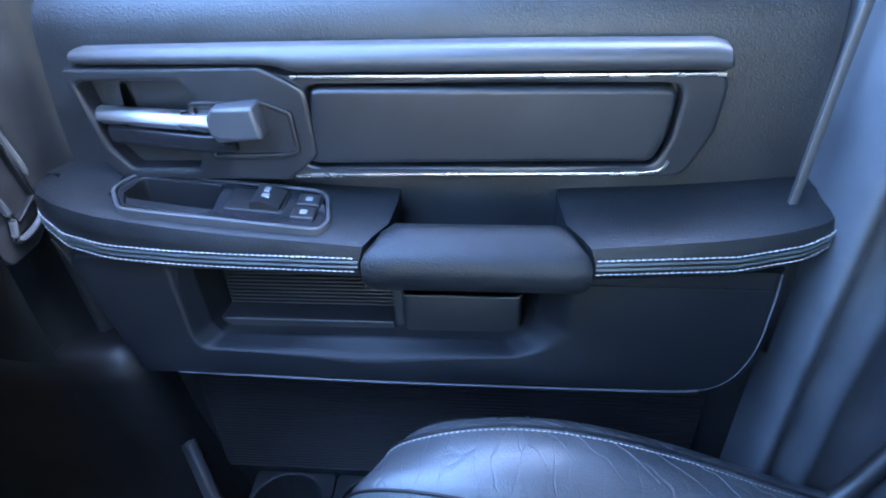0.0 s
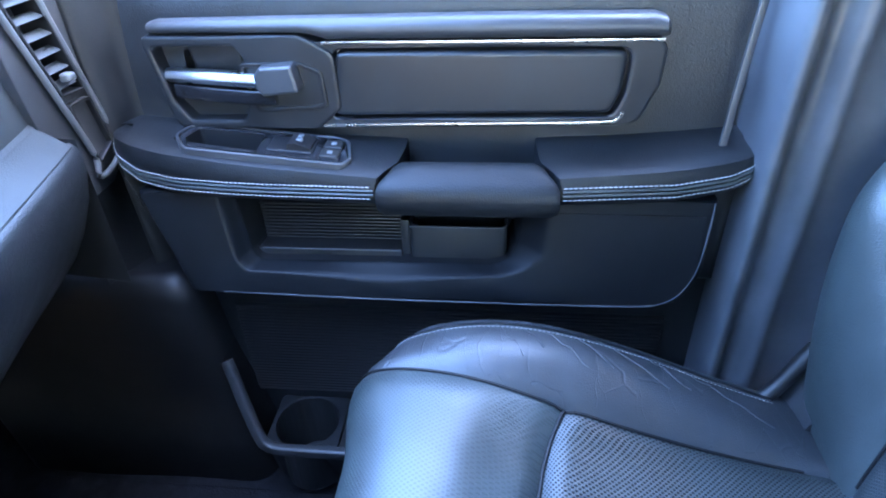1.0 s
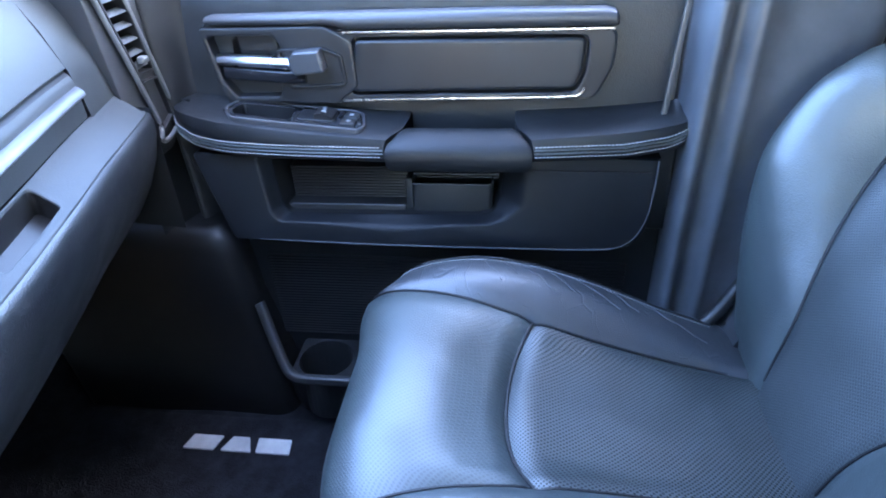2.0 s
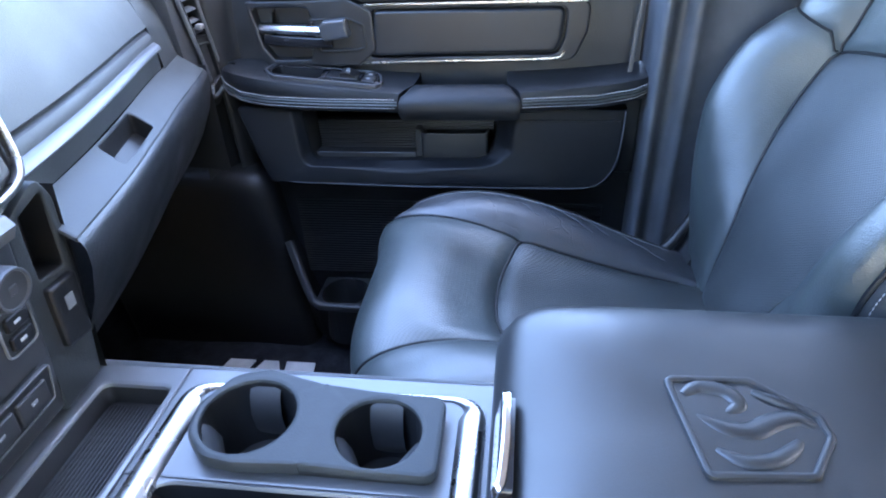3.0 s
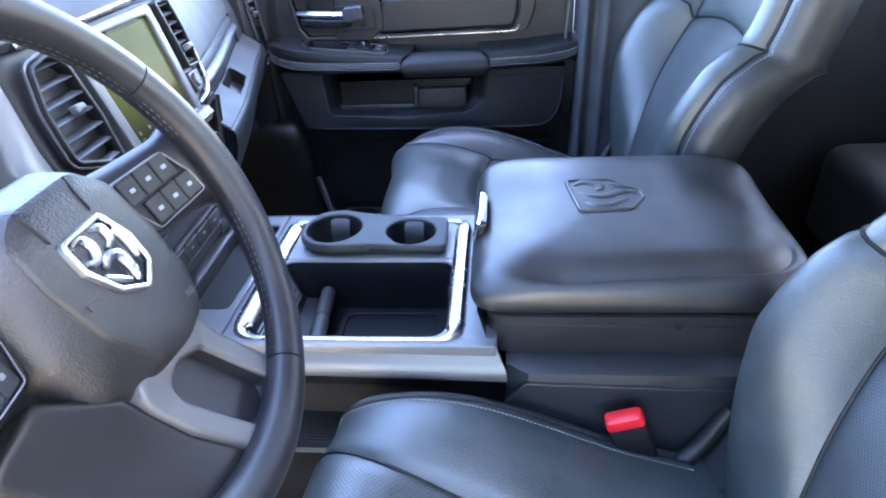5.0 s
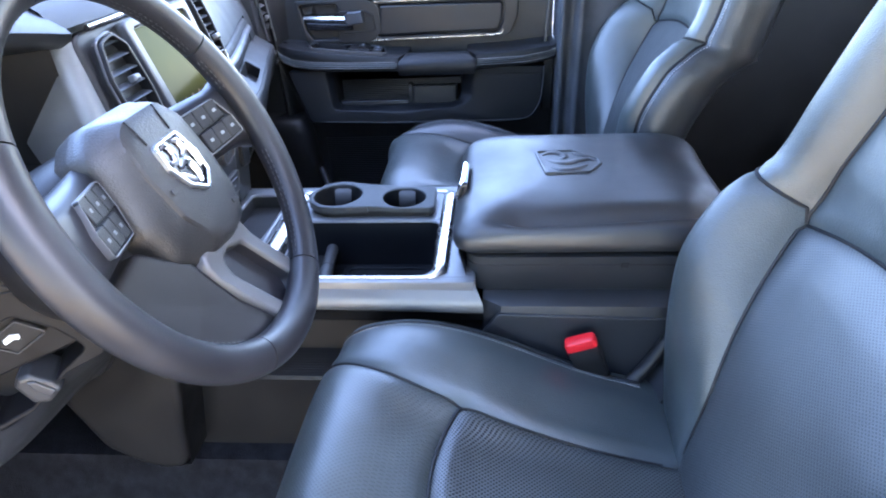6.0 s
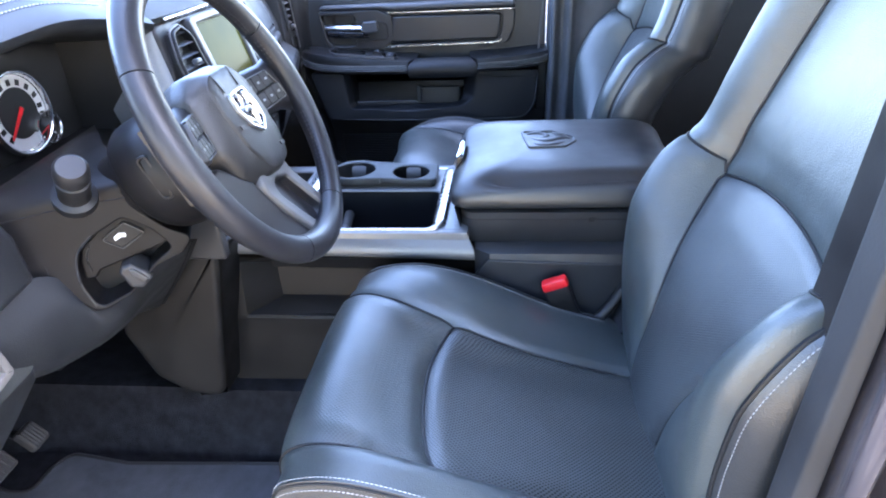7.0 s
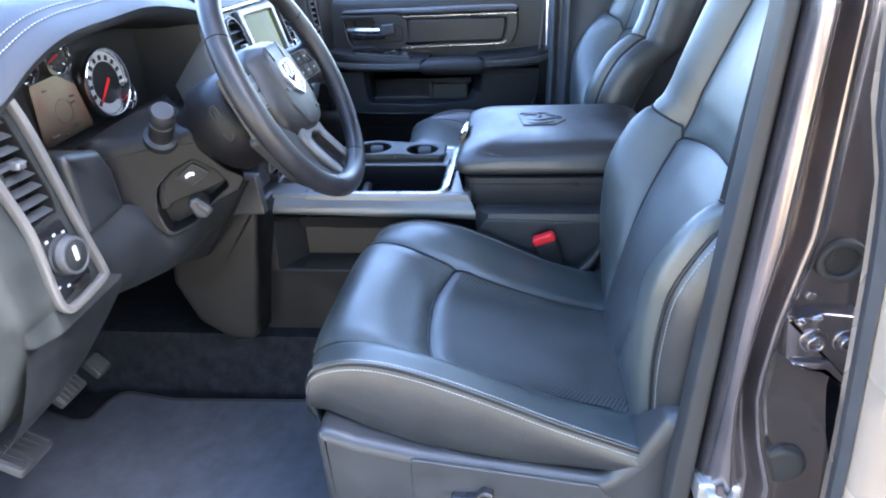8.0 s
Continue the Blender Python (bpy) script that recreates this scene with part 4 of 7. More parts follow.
for y0, y1, r in ((0.045, 0.072, 0.0095), (0.075, 0.132, 0.0125), (0.1345, 0.205, 0.0115)):
    bm = B()
    xr = lambda y: -0.182 - 0.09 * (y - 0.05)
    sweep(bm, [(xr(y), y, 0.438) for y in (y0, y0 + 0.002, y1 - 0.002, y1)], circle(0, 0, r, 16), scale=[0.85, 1.0, 1.0, 0.85])
    part("divider_roll", bm, M_RUBBER, con, "black rubber roll on the divider")
# ribbed tray ahead of the bin
bm, wl = B(), B()
holed(bm, rect(-0.42, 0.010, -0.3005, 0.37, 0.003), rounded([(-0.392, 0.088), (-0.314, 0.088), (-0.309, 0.335), (-0.392, 0.335)], 0.012), XY, DECK, DECK - 0.03, DECK - 0.03, 0.005, walls=wl)
part("deck", bm, M_SATIN, con)
part("tray", wl, M_RUBBER, con, "ribbed rubber tray")
bm = B()
for k in range(17):
    x = -0.388 + 0.0044 * k
    box(bm, x, 0.095, DECK - 0.031, x + 0.002, 0.33, DECK - 0.0275, 0.0006)
part("tray_ribs", bm, M_RUBBER, con)
# satin strip on the driver's side, rolled over the edge, and its twin
for s in (0, 1):
    Y = (lambda y: y) if s == 0 else (lambda y: 0.39 - y)
    rise = lambda x, z: z + 0.012 * (0.1 - x) / 0.5 * min(1.0, max(0.0, (DECK - z) / 0.03))
    bm = B()
    prof = [(0.006, 0.433), (0.0, 0.436), (-0.004, 0.441), (-0.005, 0.448), (-0.003, 0.456), (0.001, 0.464), (0.006, 0.4715), (0.0095, 0.4785), (0.013, 0.4845), (0.0165, 0.489), (0.020, 0.4915), (0.024, DECK + 0.0008)]
    bridge(bm, [[Vector((-0.415 + (0.415 + 0.087 + 0.014 * smooth(0.49, 0.45, z)) * u, Y(y), rise(x, z))) for y, z in prof for x in (-0.415 + 0.51 * u,)] for u in np.linspace(0, 1, 16)], closed=False)
    part("side_strip", bm, M_SATIN, con, "satin silver side strip", smooth=60)
    bm = B()
    # side body: overhang, open niche with ribbed floor, lower box
    for x0, x1, pr in ((-0.445, -0.385, [(0.004, 0.437), (0.012, 0.43), (0.004, 0.40), (-0.012, 0.31), (-0.014, 0.296), (-0.012, 0.29), (-0.010, 0.10), (-0.008, -0.02)]), (-0.325, 0.10, [(0.004, 0.437), (0.02, 0.43), (0.03, 0.40), (0.05, 0.396), (0.05, 0.318), (0.03, 0.314), (-0.012, 0.306), (-0.016, 0.300), (-0.014, 0.292), (-0.010, 0.10), (-0.008, -0.02)])):
        bridge(bm, [[Vector((x, Y(y), z)) for y, z in pr] for x in np.linspace(x0, x1, 6)], closed=False)
    bridge(bm, [[Vector((x, Y(y), z)) for y, z in ((-0.012, 0.306), (-0.016, 0.300), (-0.014, 0.292), (-0.010, 0.10), (-0.008, -0.02))] for x in (-0.385, -0.325)], closed=False)
    for tri in (((-0.385, 0.004, 0.425), (-0.325, 0.05, 0.40), (-0.325, 0.05, 0.314), (-0.385, -0.012, 0.306)), ((-0.385, -0.012, 0.306), (-0.325, 0.05, 0.314), (-0.325, -0.012, 0.306)), ((-0.385, 0.004, 0.425), (-0.325, 0.05, 0.40), (-0.325, 0.004, 0.437), (-0.385, 0.004, 0.437))):
        face(bm, [bm.verts.new((x, Y(y), z)) for x, y, z in tri])
    part("side_wall", bm, M_PLASTIC2, con, "charcoal side wall with an open niche")
    bm = B()
    for k in range(9):
        yy = 0.044 - 0.0055 * k
        box(bm, -0.32, min(Y(yy), Y(yy - 0.002)), 0.313 - 0.001 * k, 0.09, max(Y(yy), Y(yy - 0.002)), 0.3165 - 0.001 * k, 0.0005)
    part("niche_ribs", bm, M_RUBBER, con)
# base under the lid with its inset panel
bm = B()
loops = []
for x in (0.10, 0.104, 0.13, 0.3, 0.5, 0.56):
    e = 0.02 * smooth(0.13, 0.10, x)
    loops.append([Vector((x - 0.02 * (z < 0.2), y + (e if y < 0.2 else -e), z)) for y, z in ((0.002, -0.02), (0.0, 0.25), (-0.002, 0.43), (0.004, 0.448), (0.020, 0.456), (0.045, 0.458), (0.345, 0.458), (0.37, 0.456), (0.386, 0.448), (0.392, 0.43), (0.39, 0.25), (0.388, -0.02))])
bridge(bm, loops, closed=False)
face(bm, [bm.verts.new(p) for p in loops[0]])
part("base", bm, M_KNEE, con, "charcoal console base", smooth=24)
bm = B()
plate(bm, rounded([(0.125, 0.438), (0.50, 0.428), (0.50, 0.16), (0.10, 0.16), (0.098, 0.40)], 0.012), lambda a, b, d: Vector((a, -0.0015 - d, b)), -0.004, 0.003, 0.002)
part("side_panel", bm, M_KNEE, con)
# storage box under the lid
bm = B()
loops = []
for z, o in ((0.456, 0.0), (0.462, -0.004), (0.50, -0.006), (0.522, -0.006), (0.526, 0.002)):
    loops.append([Vector((a, b, z)) for a, b in inset(ccw(rect(0.078, 0.040, 0.50, 0.372, 0.03)), o)])
bridge(bm, loops, cap1=True)
part("storage_box", bm, M_KNEE, con, "dark storage box below the lid")
# groove round the box where the lid's tray begins
bm = B()
tube(bm, [Vector((a, b, 0.508)) for a, b in inset(ccw(rect(0.078, 0.040, 0.50, 0.372, 0.03)), -0.006)], 0.0016, 6, closed=True)
part("groove", bm, M_BLACK, con)
bm = B()
plate(bm, rounded([(0.318, 0.512), (0.319, 0.503), (0.331, 0.503), (0.332, 0.512)], 0.002), lambda a, b, d: Vector((a, 0.034 - d, b)), -0.002, 0.002, 0.001)
part("lid_stop", bm, M_BLACK, con)
# front face of the box below the lid
bm = B()
sheet(bm, lambda u, w: Vector((0.062 + 0.012 * (1 - w), 0.03 + 0.34 * u, 0.485 + 0.05 * w)), 6, 4)
part("box_front", bm, M_PLASTIC, con)

# the padded lid
LX0, LX1, LY0, LY1 = 0.052, 0.506, 0.026, 0.397


LC = ((LX0 + LX1) / 2, (LY0 + LY1) / 2)
rim_line = []
for p, q in zip(*(lambda c: (c, c[1:] + c[:1]))(ccw(rounded([(LX0, LY0), (LX1, LY0), (LX1, LY1), (LX0, LY1)], [0.045, 0.09, 0.075, 0.045], 12)))):
    n = max(1, int(math.dist(p, q) / 0.012))
    rim_line += [(p[0] + (q[0] - p[0]) * k / n, p[1] + (q[1] - p[1]) * k / n) for k in range(n)]
LID_PLAIN = ((0.532, 0.012), (0.5325, 0.004), (0.536, 0.0005), (0.544, -0.001), (0.554, 0.0), (0.562, 0.002), (0.569, 0.006), (0.576, 0.010), (0.582, 0.0155), (0.5855, 0.0205), (0.5875, 0.0240), (0.5890, 0.0275), (0.5915, 0.036), (0.594, 0.047), (0.596, 0.060), (0.5975, 0.078), (0.599, 0.11), (0.600, 0.15))
# along the driver's edge a pressed crease parts the flat top from a rolled lip
LID_LIP = ((0.532, 0.012), (0.5325, 0.004), (0.536, 0.001), (0.543, 0.0), (0.550, 0.0005), (0.557, 0.0015), (0.5625, 0.003), (0.566, 0.0045), (0.5685, 0.0062), (0.5702, 0.0080), (0.5692, 0.0105), (0.5665, 0.0130), (0.5690, 0.0165), (0.5760, 0.024), (0.586, 0.036), (0.5930, 0.055), (0.5975, 0.10), (0.600, 0.15))
bm = B()
loops = []
for (z0, o0), (z1, o1) in zip(LID_PLAIN, LID_LIP):
    lp = []
    for a, b in rim_line:
        w = smooth(0.050, 0.180, a) * smooth(0.14, 0.05, b)
        # the lip grows taller and wider towards the rear
        k = min(1.0, max(0.0, (a - 0.10) / 0.30))
        zl = z1 + k * 0.012 * smooth(0.545, 0.569, z1) * smooth(0.600, 0.580, z1)
        ol = o1 + k * 0.012 * min(1.0, o1 / 0.008) * smooth(0.10, 0.03, o1)
        z, o = z0 + (zl - z0) * w, o0 + (ol - o0) * w
        f = o / (LC[1] - LY0)
        p = Vector((a + (LC[0] - a) * f * 0.9, b + (LC[1] - b) * f, z))
        p.z -= 0.006 * smooth(0.16, LX0, p.x) * smooth(0.55, 0.575, z)
        p.z += 0.012 * smooth(0.22, 0.38, p.y) * smooth(0.55, 0.58, z)
        lp.append(p)
    loops.append(lp)
bridge(bm, loops, cap0=True, cap1=True)
lid = part("lid", bm, M_LID, con, "padded black lid with an embossed shield", smooth=36)
bm = B()
plate(bm, rounded([(0.163, 0.535), (0.257, 0.535), (0.257, 0.592), (0.163, 0.592)], 0.006), lambda a, b, d: Vector((0.057 - d + 0.18 * (b - 0.55), a, b)), -0.008, 0.004, 0.002)
part("latch", bm, M_GLOSS, lid, "gloss black latch plate")
bm = B()
sweep(bm, spline([(0.0535, 0.160, 0.572), (0.0600, 0.163, 0.590), (0.0640, 0.172, 0.5935), (0.0660, 0.21, 0.5950), (0.0655, 0.250, 0.5945), (0.0640, 0.259, 0.5925)], 6), rounded([(-0.0032, -0.0012), (0.0032, -0.0012), (0.0032, 0.0012), (-0.0032, 0.0012)], 0.0006, 2))
part("latch_trim", bm, M_CHROME, lid, "bright chrome latch edge")
LM = lambda a, b, d: Vector((a, b, 0.5995 + 0.012 * smooth(0.22, 0.38, b) + d))
shield = rounded([(0.192, 0.276), (0.262, 0.279), (0.307, 0.244), (0.309, 0.222), (0.284, 0.184), (0.207, 0.178)], 0.009)
bm = B()
holed(bm, shield, inset(ccw(shield), 0.0065), LM, 0.0040, -0.006, 0.0014, 0.0026)
part("embossed_shield", bm, M_LID, lid, "raised shield outline")
# two curling forms and a muzzle, raised softly inside the outline
for line, w in (([(0.206, 0.258), (0.220, 0.267), (0.240, 0.263), (0.247, 0.250), (0.236, 0.241)], 0.0080), ([(0.213, 0.238), (0.230, 0.227), (0.250, 0.225), (0.268, 0.235), (0.286, 0.240), (0.298, 0.233)], 0.0095), ([(0.220, 0.206), (0.236, 0.196), (0.256, 0.198), (0.272, 0.208), (0.282, 0.218)], 0.0070), ([(0.260, 0.264), (0.276, 0.257), (0.290, 0.250)], 0.0050)):
    bm = B()
    path = spline([(a, b, 0) for a, b in line], 6)
    n = len(path) - 1
    fat = [0.35 + 0.65 * math.sin(math.pi * min(1, max(0, (k + 0.4) / (n + 0.8)))) ** 0.6 for k in range(n + 1)]
    sweep(bm, [LM(p.x, p.y, 0.001) for p in path], [(w * math.cos(t), 0.0042 * math.sin(t)) for t in np.linspace(0, 2 * math.pi, 13)[:-1]], scale=fat)
    part("embossed_shape", bm, M_LID, lid)

# cup holder insert
cups = thing("cup_holder_insert", (-0.13, 0.28, DECK), "slate plastic insert with two round cup holders", "cup holder")
TOP = 0.513
bm, wl = B(), B()
left = rounded([(-0.252, 0.292), (-0.246, 0.255), (-0.218, 0.229), (-0.185, 0.2245), (-0.124, 0.2285), (-0.124, 0.330), (-0.155, 0.338), (-0.19, 0.348), (-0.228, 0.338)], [0.03, 0.03, 0.03, 0.03, 0.001, 0.001, 0.03, 0.03, 0.03])
holed(bm, left, circle(-0.193, 0.283, 0.0475, 36), XY, TOP + 0.004, TOP - 0.010, 0.43, 0.004, taper=0.12, walls=wl, square=lambda p: abs(p[0] + 0.124) < 0.0008)
right = rounded([(-0.124, 0.2285), (-0.004, 0.2285), (0.004, 0.235), (0.003, 0.318), (-0.004, 0.326), (-0.124, 0.330)], [0.001, 0.012, 0.012, 0.012, 0.012, 0.001])
TM = lambda a, b, d: Vector((a, b, d + 0.004 * smooth(-0.06, -0.124, a)))
holed(bm, right, circle(-0.058, 0.276, 0.0415, 36), TM, TOP, TOP - 0.010, 0.43, 0.004, taper=0.12, walls=wl, square=lambda p: abs(p[0] + 0.124) < 0.0008)
bmesh.ops.remove_doubles(bm, verts=bm.verts, dist=0.0012)
part("tray_top", bm, M_DASH, cups, "smooth slate insert top")
part("cup_well", wl, M_PLASTIC, cups, "dark cup well")
for cx, cy, r in ((-0.193, 0.283, 0.046), (-0.058, 0.276, 0.040)):
    for a in (90, 210, 330):
        t = radians(a)
        bm = B()
        o = Vector((cx + r * math.cos(t), cy + r * math.sin(t), 0))
        u = Vector((-math.sin(t), math.cos(t), 0))
        i = -Vector((math.cos(t), math.sin(t), 0))
        bridge(bm, [[o + u * (s * 0.017) + i * d + Vector((0, 0, z)) for s in (-1, -0.6, 0.6, 1)] for d, z in ((0.0, 0.508), (0.008, 0.500), (0.015, 0.48), (0.012, 0.455), (0.002, 0.435))], closed=False)
        part("spring_tab", bm, M_SLATE, cups)
bm = B()
bridge(bm, [[Vector((a, b, z)) for a, b in ccw(rounded([(-0.246, 0.29), (-0.24, 0.255), (-0.21, 0.236), (-0.0, 0.234), (-0.0, 0.325), (-0.155, 0.33), (-0.19, 0.338), (-0.228, 0.33)], 0.012))] for z in (TOP - 0.009, DECK - 0.01)])
part("insert_skirt", bm, M_BLACK, cups)

# ---- front seats ----
CUSH_C = spline([(-0.095, 0, 0.235), (-0.130, 0, 0.30), (-0.149, 0, 0.37), (-0.140, 0, 0.417), (-0.10, 0, 0.441), (-0.04, 0, 0.433), (0.04, 0, 0.398), (0.14, 0, 0.366), (0.27, 0, 0.346), (0.43, 0, 0.335)], 8)
CUSH_B = spline([(-0.080, 0, 0.235), (-0.110, 0, 0.30), (-0.128, 0, 0.37), (-0.120, 0, 0.418), (-0.08, 0, 0.444), (-0.02, 0, 0.456), (0.06, 0, 0.446), (0.16, 0, 0.414), (0.28, 0, 0.364), (0.43, 0, 0.308)], 8)
CUSH_E = spline([(-0.065, 0, 0.235), (-0.090, 0, 0.30), (-0.112, 0, 0.37), (-0.112, 0, 0.418), (-0.080, 0, 0.440), (-0.01, 0, 0.441), (0.06, 0, 0.424), (0.16, 0, 0.386), (0.28, 0, 0.334), (0.43, 0, 0.284)], 8)
NR = len(CUSH_C) - 1
K_SEAM = 50
EDGE_V = 0.285


def cross(v, seam, edge, c, b, e, groove=0.007):
    """One point of a padded section: flat centre, seam, rolled bolster, edge; c, b and e give place along each."""
    a = abs(v)
    if a <= seam:
        f = (a / seam) ** 4
        s = c.lerp(b, 0.45)
        p = c.lerp(s, f)
        drop = groove * math.exp(-(((a - seam) / 0.006) ** 2))
    else:
        q = (a - seam) / (edge - seam)
        s = c.lerp(b, 0.45)
        p = s.lerp(b, math.sin(min(1, q / 0.5) * math.pi / 2)) if q < 0.5 else e.lerp(b, math.sqrt(max(0, 1 - ((q - 0.5) / 0.5) ** 2)))
        drop = groove * math.exp(-(((a - seam) / 0.006) ** 2))
    return p, drop


VC = [-1 + 0.1 * k for k in range(21)]
VB = [0.06, 0.14, 0.25, 0.4, 0.55, 0.68, 0.76, 0.84, 0.89, 0.925, 0.96, 1.0]


def grid_part(name, pts, material, parent, label=""):
    bm = B()
    rows = [[bm.verts.new(p) for p in row] for row in pts]
    for a, b in zip(rows, rows[1:]):
        for j in range(len(a) - 1):
            face(bm, (a[j], a[j + 1], b[j + 1], b[j]))
    return part(name, bm, material, parent, label, smooth=70)


def seat(yc, s, label, lean, foot, tall, wide=1.0, shift=0.0, seam_h=0.378):
    st = thing("front_seat", (0.15, yc, FLOOR), label, "seat", "front seats")
    P = lambda p, v, dz=0.0: Vector((p.x, yc + s * v, p.z + dz))

    # cushion
    def seam_v(i, v):
        """The seam runs in towards the middle at the back, more so beside the console."""
        f = smooth(16, NR, i)
        return 0.188 - (0.105 if v < 0 else 0.045 if s > 0 else -0.015) * f

    def cushion_point(i, v):
        sv = seam_v(i, v)
        ev = EDGE_V - 0.034 * smooth(62, 20, i)
        # beside the open door the cushion stays level out to a stitched edge
        e = CUSH_B[i] + Vector((0, 0, 0.002)) if s < 0 < v else CUSH_E[i]
        p, drop = cross(v, sv, ev, CUSH_C[i], CUSH_B[i], e)
        x = p.x
        if abs(v) <= sv:
            k = 1 - (v / sv) ** 2
            x -= 0.026 * k * math.exp(-(((i - K_SEAM) / 9) ** 2))
            g = math.exp(-(((i - K_SEAM) / 0.9) ** 2))
            drop += 0.008 * g
            p = Vector((x, 0, p.z + 0.007 * k * (1 - g) * smooth(22, 36, i)))
        if s < 0 and v < -sv:
            drop += 0.011 * math.exp(-(((p.x - 0.22) / 0.12) ** 2)) * smooth(sv, sv + 0.05, -v)
        if s > 0:
            # this cushion reaches further forward, squarer towards the door
            reach = 0.022 + 0.018 * smooth(0.06, 0.17, v) - 0.042 * smooth(0.18, 0.285, v) - 0.020 * smooth(0.10, 0.26, -v)
            p = Vector((p.x - reach * smooth(48, 26, i), 0, p.z))
            drop += 0.017 * smooth(0.06, 0.20, -v) * smooth(64, 34, i)
        return P(p, v, -drop)

    def vcols(i, sg=1):
        sv = seam_v(i, sg)
        ev = EDGE_V - 0.034 * smooth(62, 20, i)
        return [f * seam_v(i, f) for f in VC], [sv] + [sv + f * (ev - sv) for f in VB]

    rows = range(NR + 1)
    front = [[cushion_point(i, v) for v in vcols(i)[0]] for i in rows if i <= K_SEAM]
    rear = [[cushion_point(i, v) for v in vcols(i)[0]] for i in rows if i >= K_SEAM]
    grid_part("cushion_front", front, M_PERF_FINE, st, "smooth thigh panel of the cushion")
    grid_part("cushion_centre", rear, M_PERF, st, "perforated leather cushion centre")
    for sg in (1, -1):
        grid_part("cushion_bolster", [[cushion_point(i, sg * v) for v in vcols(i, sg)[1]] for i in rows], M_CREASED if s * sg > 0 and s > 0 else M_LEATHER, st, "creased leather side bolster" if s * sg > 0 and s > 0 else "smooth leather side bolster")
        edge = [cushion_point(i, sg * vcols(i, sg)[1][-1]) for i in rows]
        bm = B()
        tube(bm, [cushion_point(i, sg * seam_v(i, sg)) + Vector((0, 0, 0.0012)) for i in rows if 18 <= i <= NR - 4], 0.0021, 6)
        part("seam", bm, M_BLACK, st)
        low = lambda p: float(np.interp(p.x, [-0.1, -0.04, 0.05, 0.2, 0.34, 0.43], [0.348, 0.328, 0.306, 0.291, 0.281, 0.268]))
        wall = [[e, e + Vector((0, s * sg * 0.004, -0.012)), Vector((e.x, e.y + s * sg * 0.012, e.z + (low(e) - e.z) * 0.35 if e.z - low(e) > 0.04 else (e.z + low(e)) / 2)), Vector((e.x, e.y + s * sg * 0.006, e.z + (low(e) - e.z) * 0.65 if e.z - low(e) > 0.04 else (e.z + low(e)) / 2)), Vector((e.x - 0.001, e.y + s * sg * 0.002, min(e.z - 0.010, low(e) + 0.008))), Vector((e.x, e.y - s * sg * 0.008, min(e.z - 0.012, low(e) - 0.004)))] for e in edge[12:]]
        grid_part("cushion_side", wall, M_LEATHER_SHADED, st)
        for dz, dv in ((0.0015, -0.004), (-0.011, 0.0048)):
            bm = B()
            stitch(bm, [e + Vector((0, s * sg * dv, dz)) for e in edge[16:]], gap=0.0015, r=0.0008)
            part("stitching", bm, M_THREAD, st, "pale stitching")
        bm = B()
        tube(bm, [e + Vector((0, s * sg * 0.002, -0.004)) for e in edge[16:]], 0.0022, 6)
        part("piping", bm, M_ARM, st)
        if s == sg:
            crest = lambda i, q: cushion_point(i, sg * (seam_v(i, sg) + q * (vcols(i, sg)[1][-1] - seam_v(i, sg))))
            bm = B()
            tube(bm, [crest(i, 0.79 if s > 0 else 0.84) + Vector((0, 0, 0.0005)) for i in rows if 14 <= i <= NR - 4], 0.0022, 6)
            part("piping", bm, M_ARM, st)
            bm = B()
            stitch(bm, [crest(i, 0.73 if s > 0 else 0.78) + Vector((0, 0, 0.0008)) for i in rows if 14 <= i <= NR - 4], gap=0.0016, r=0.0009)
            part("stitching", bm, M_THREAD, st, "pale stitching")

    if s > 0:
        # wrinkles running down from the crest of the worn bolster
        for i0, v0, v1, n in ((39, 0.262, 0.200, 6), (42, 0.268, 0.215, 5), (44, 0.262, 0.196, 8), (48, 0.266, 0.210, 6), (51, 0.262, 0.204, 8), (55, 0.268, 0.214, 6), (58, 0.264, 0.198, 9)):
            bm = B()
            path = spline([cushion_point(i0 + j, v0 - (v0 - v1) * (j / n) ** 1.5 - 0.004 * math.sin(3 * j + i0)) for j in range(n + 1)], 4)
            tube(bm, path, 0.0009, 6)
            part("wrinkle", bm, M_CREASED, st)
    bm = B()
    tube(bm, [cushion_point(K_SEAM, f * seam_v(K_SEAM, f)) + Vector((0, 0, 0.0022)) for f in np.linspace(-1, 1, 41)], 0.0024, 6)
    part("seam", bm, M_BLACK, st)

    # backrest
    la = radians(lean)
    base, up_dir, fwd = Vector((foot, 0, 0.322)), Vector((math.sin(la), 0, math.cos(la))), Vector((-math.cos(la), 0, math.sin(la)))
    H = 0.70
    yb = yc + shift
    width = curve1([0, 0.12, 0.25, 0.36, 0.43, 0.5, 0.6, 0.7], [wide * k for k in (0.232, 0.246, 0.256, 0.256, 0.250, 0.244, 0.236, 0.222)])
    seam = curve1([0, 0.12, 0.22, 0.31, 0.38, 0.5, 0.7], [0.085, 0.10, 0.138, 0.172, 0.186, 0.176, 0.16])
    dc = curve1([k * tall for k in (0, 0.08, 0.2, 0.38, 0.45, 0.7)], [0.0, 0.012, 0.012, -0.014, -0.006, -0.005])
    db = curve1([k * tall for k in (0, 0.02, 0.128, 0.205, 0.262, 0.345, 0.382, 0.415, 0.5, 0.6, 0.7)], [k * wide * wide for k in (-0.012, -0.002, 0.048, 0.075, 0.087, 0.078, 0.061, 0.044, 0.047, 0.05, 0.045)])

    def cut(v):
        """Height of the cross seam: arched over the centre panel, rising over the bolsters."""
        a = abs(v)
        sm = 0.188
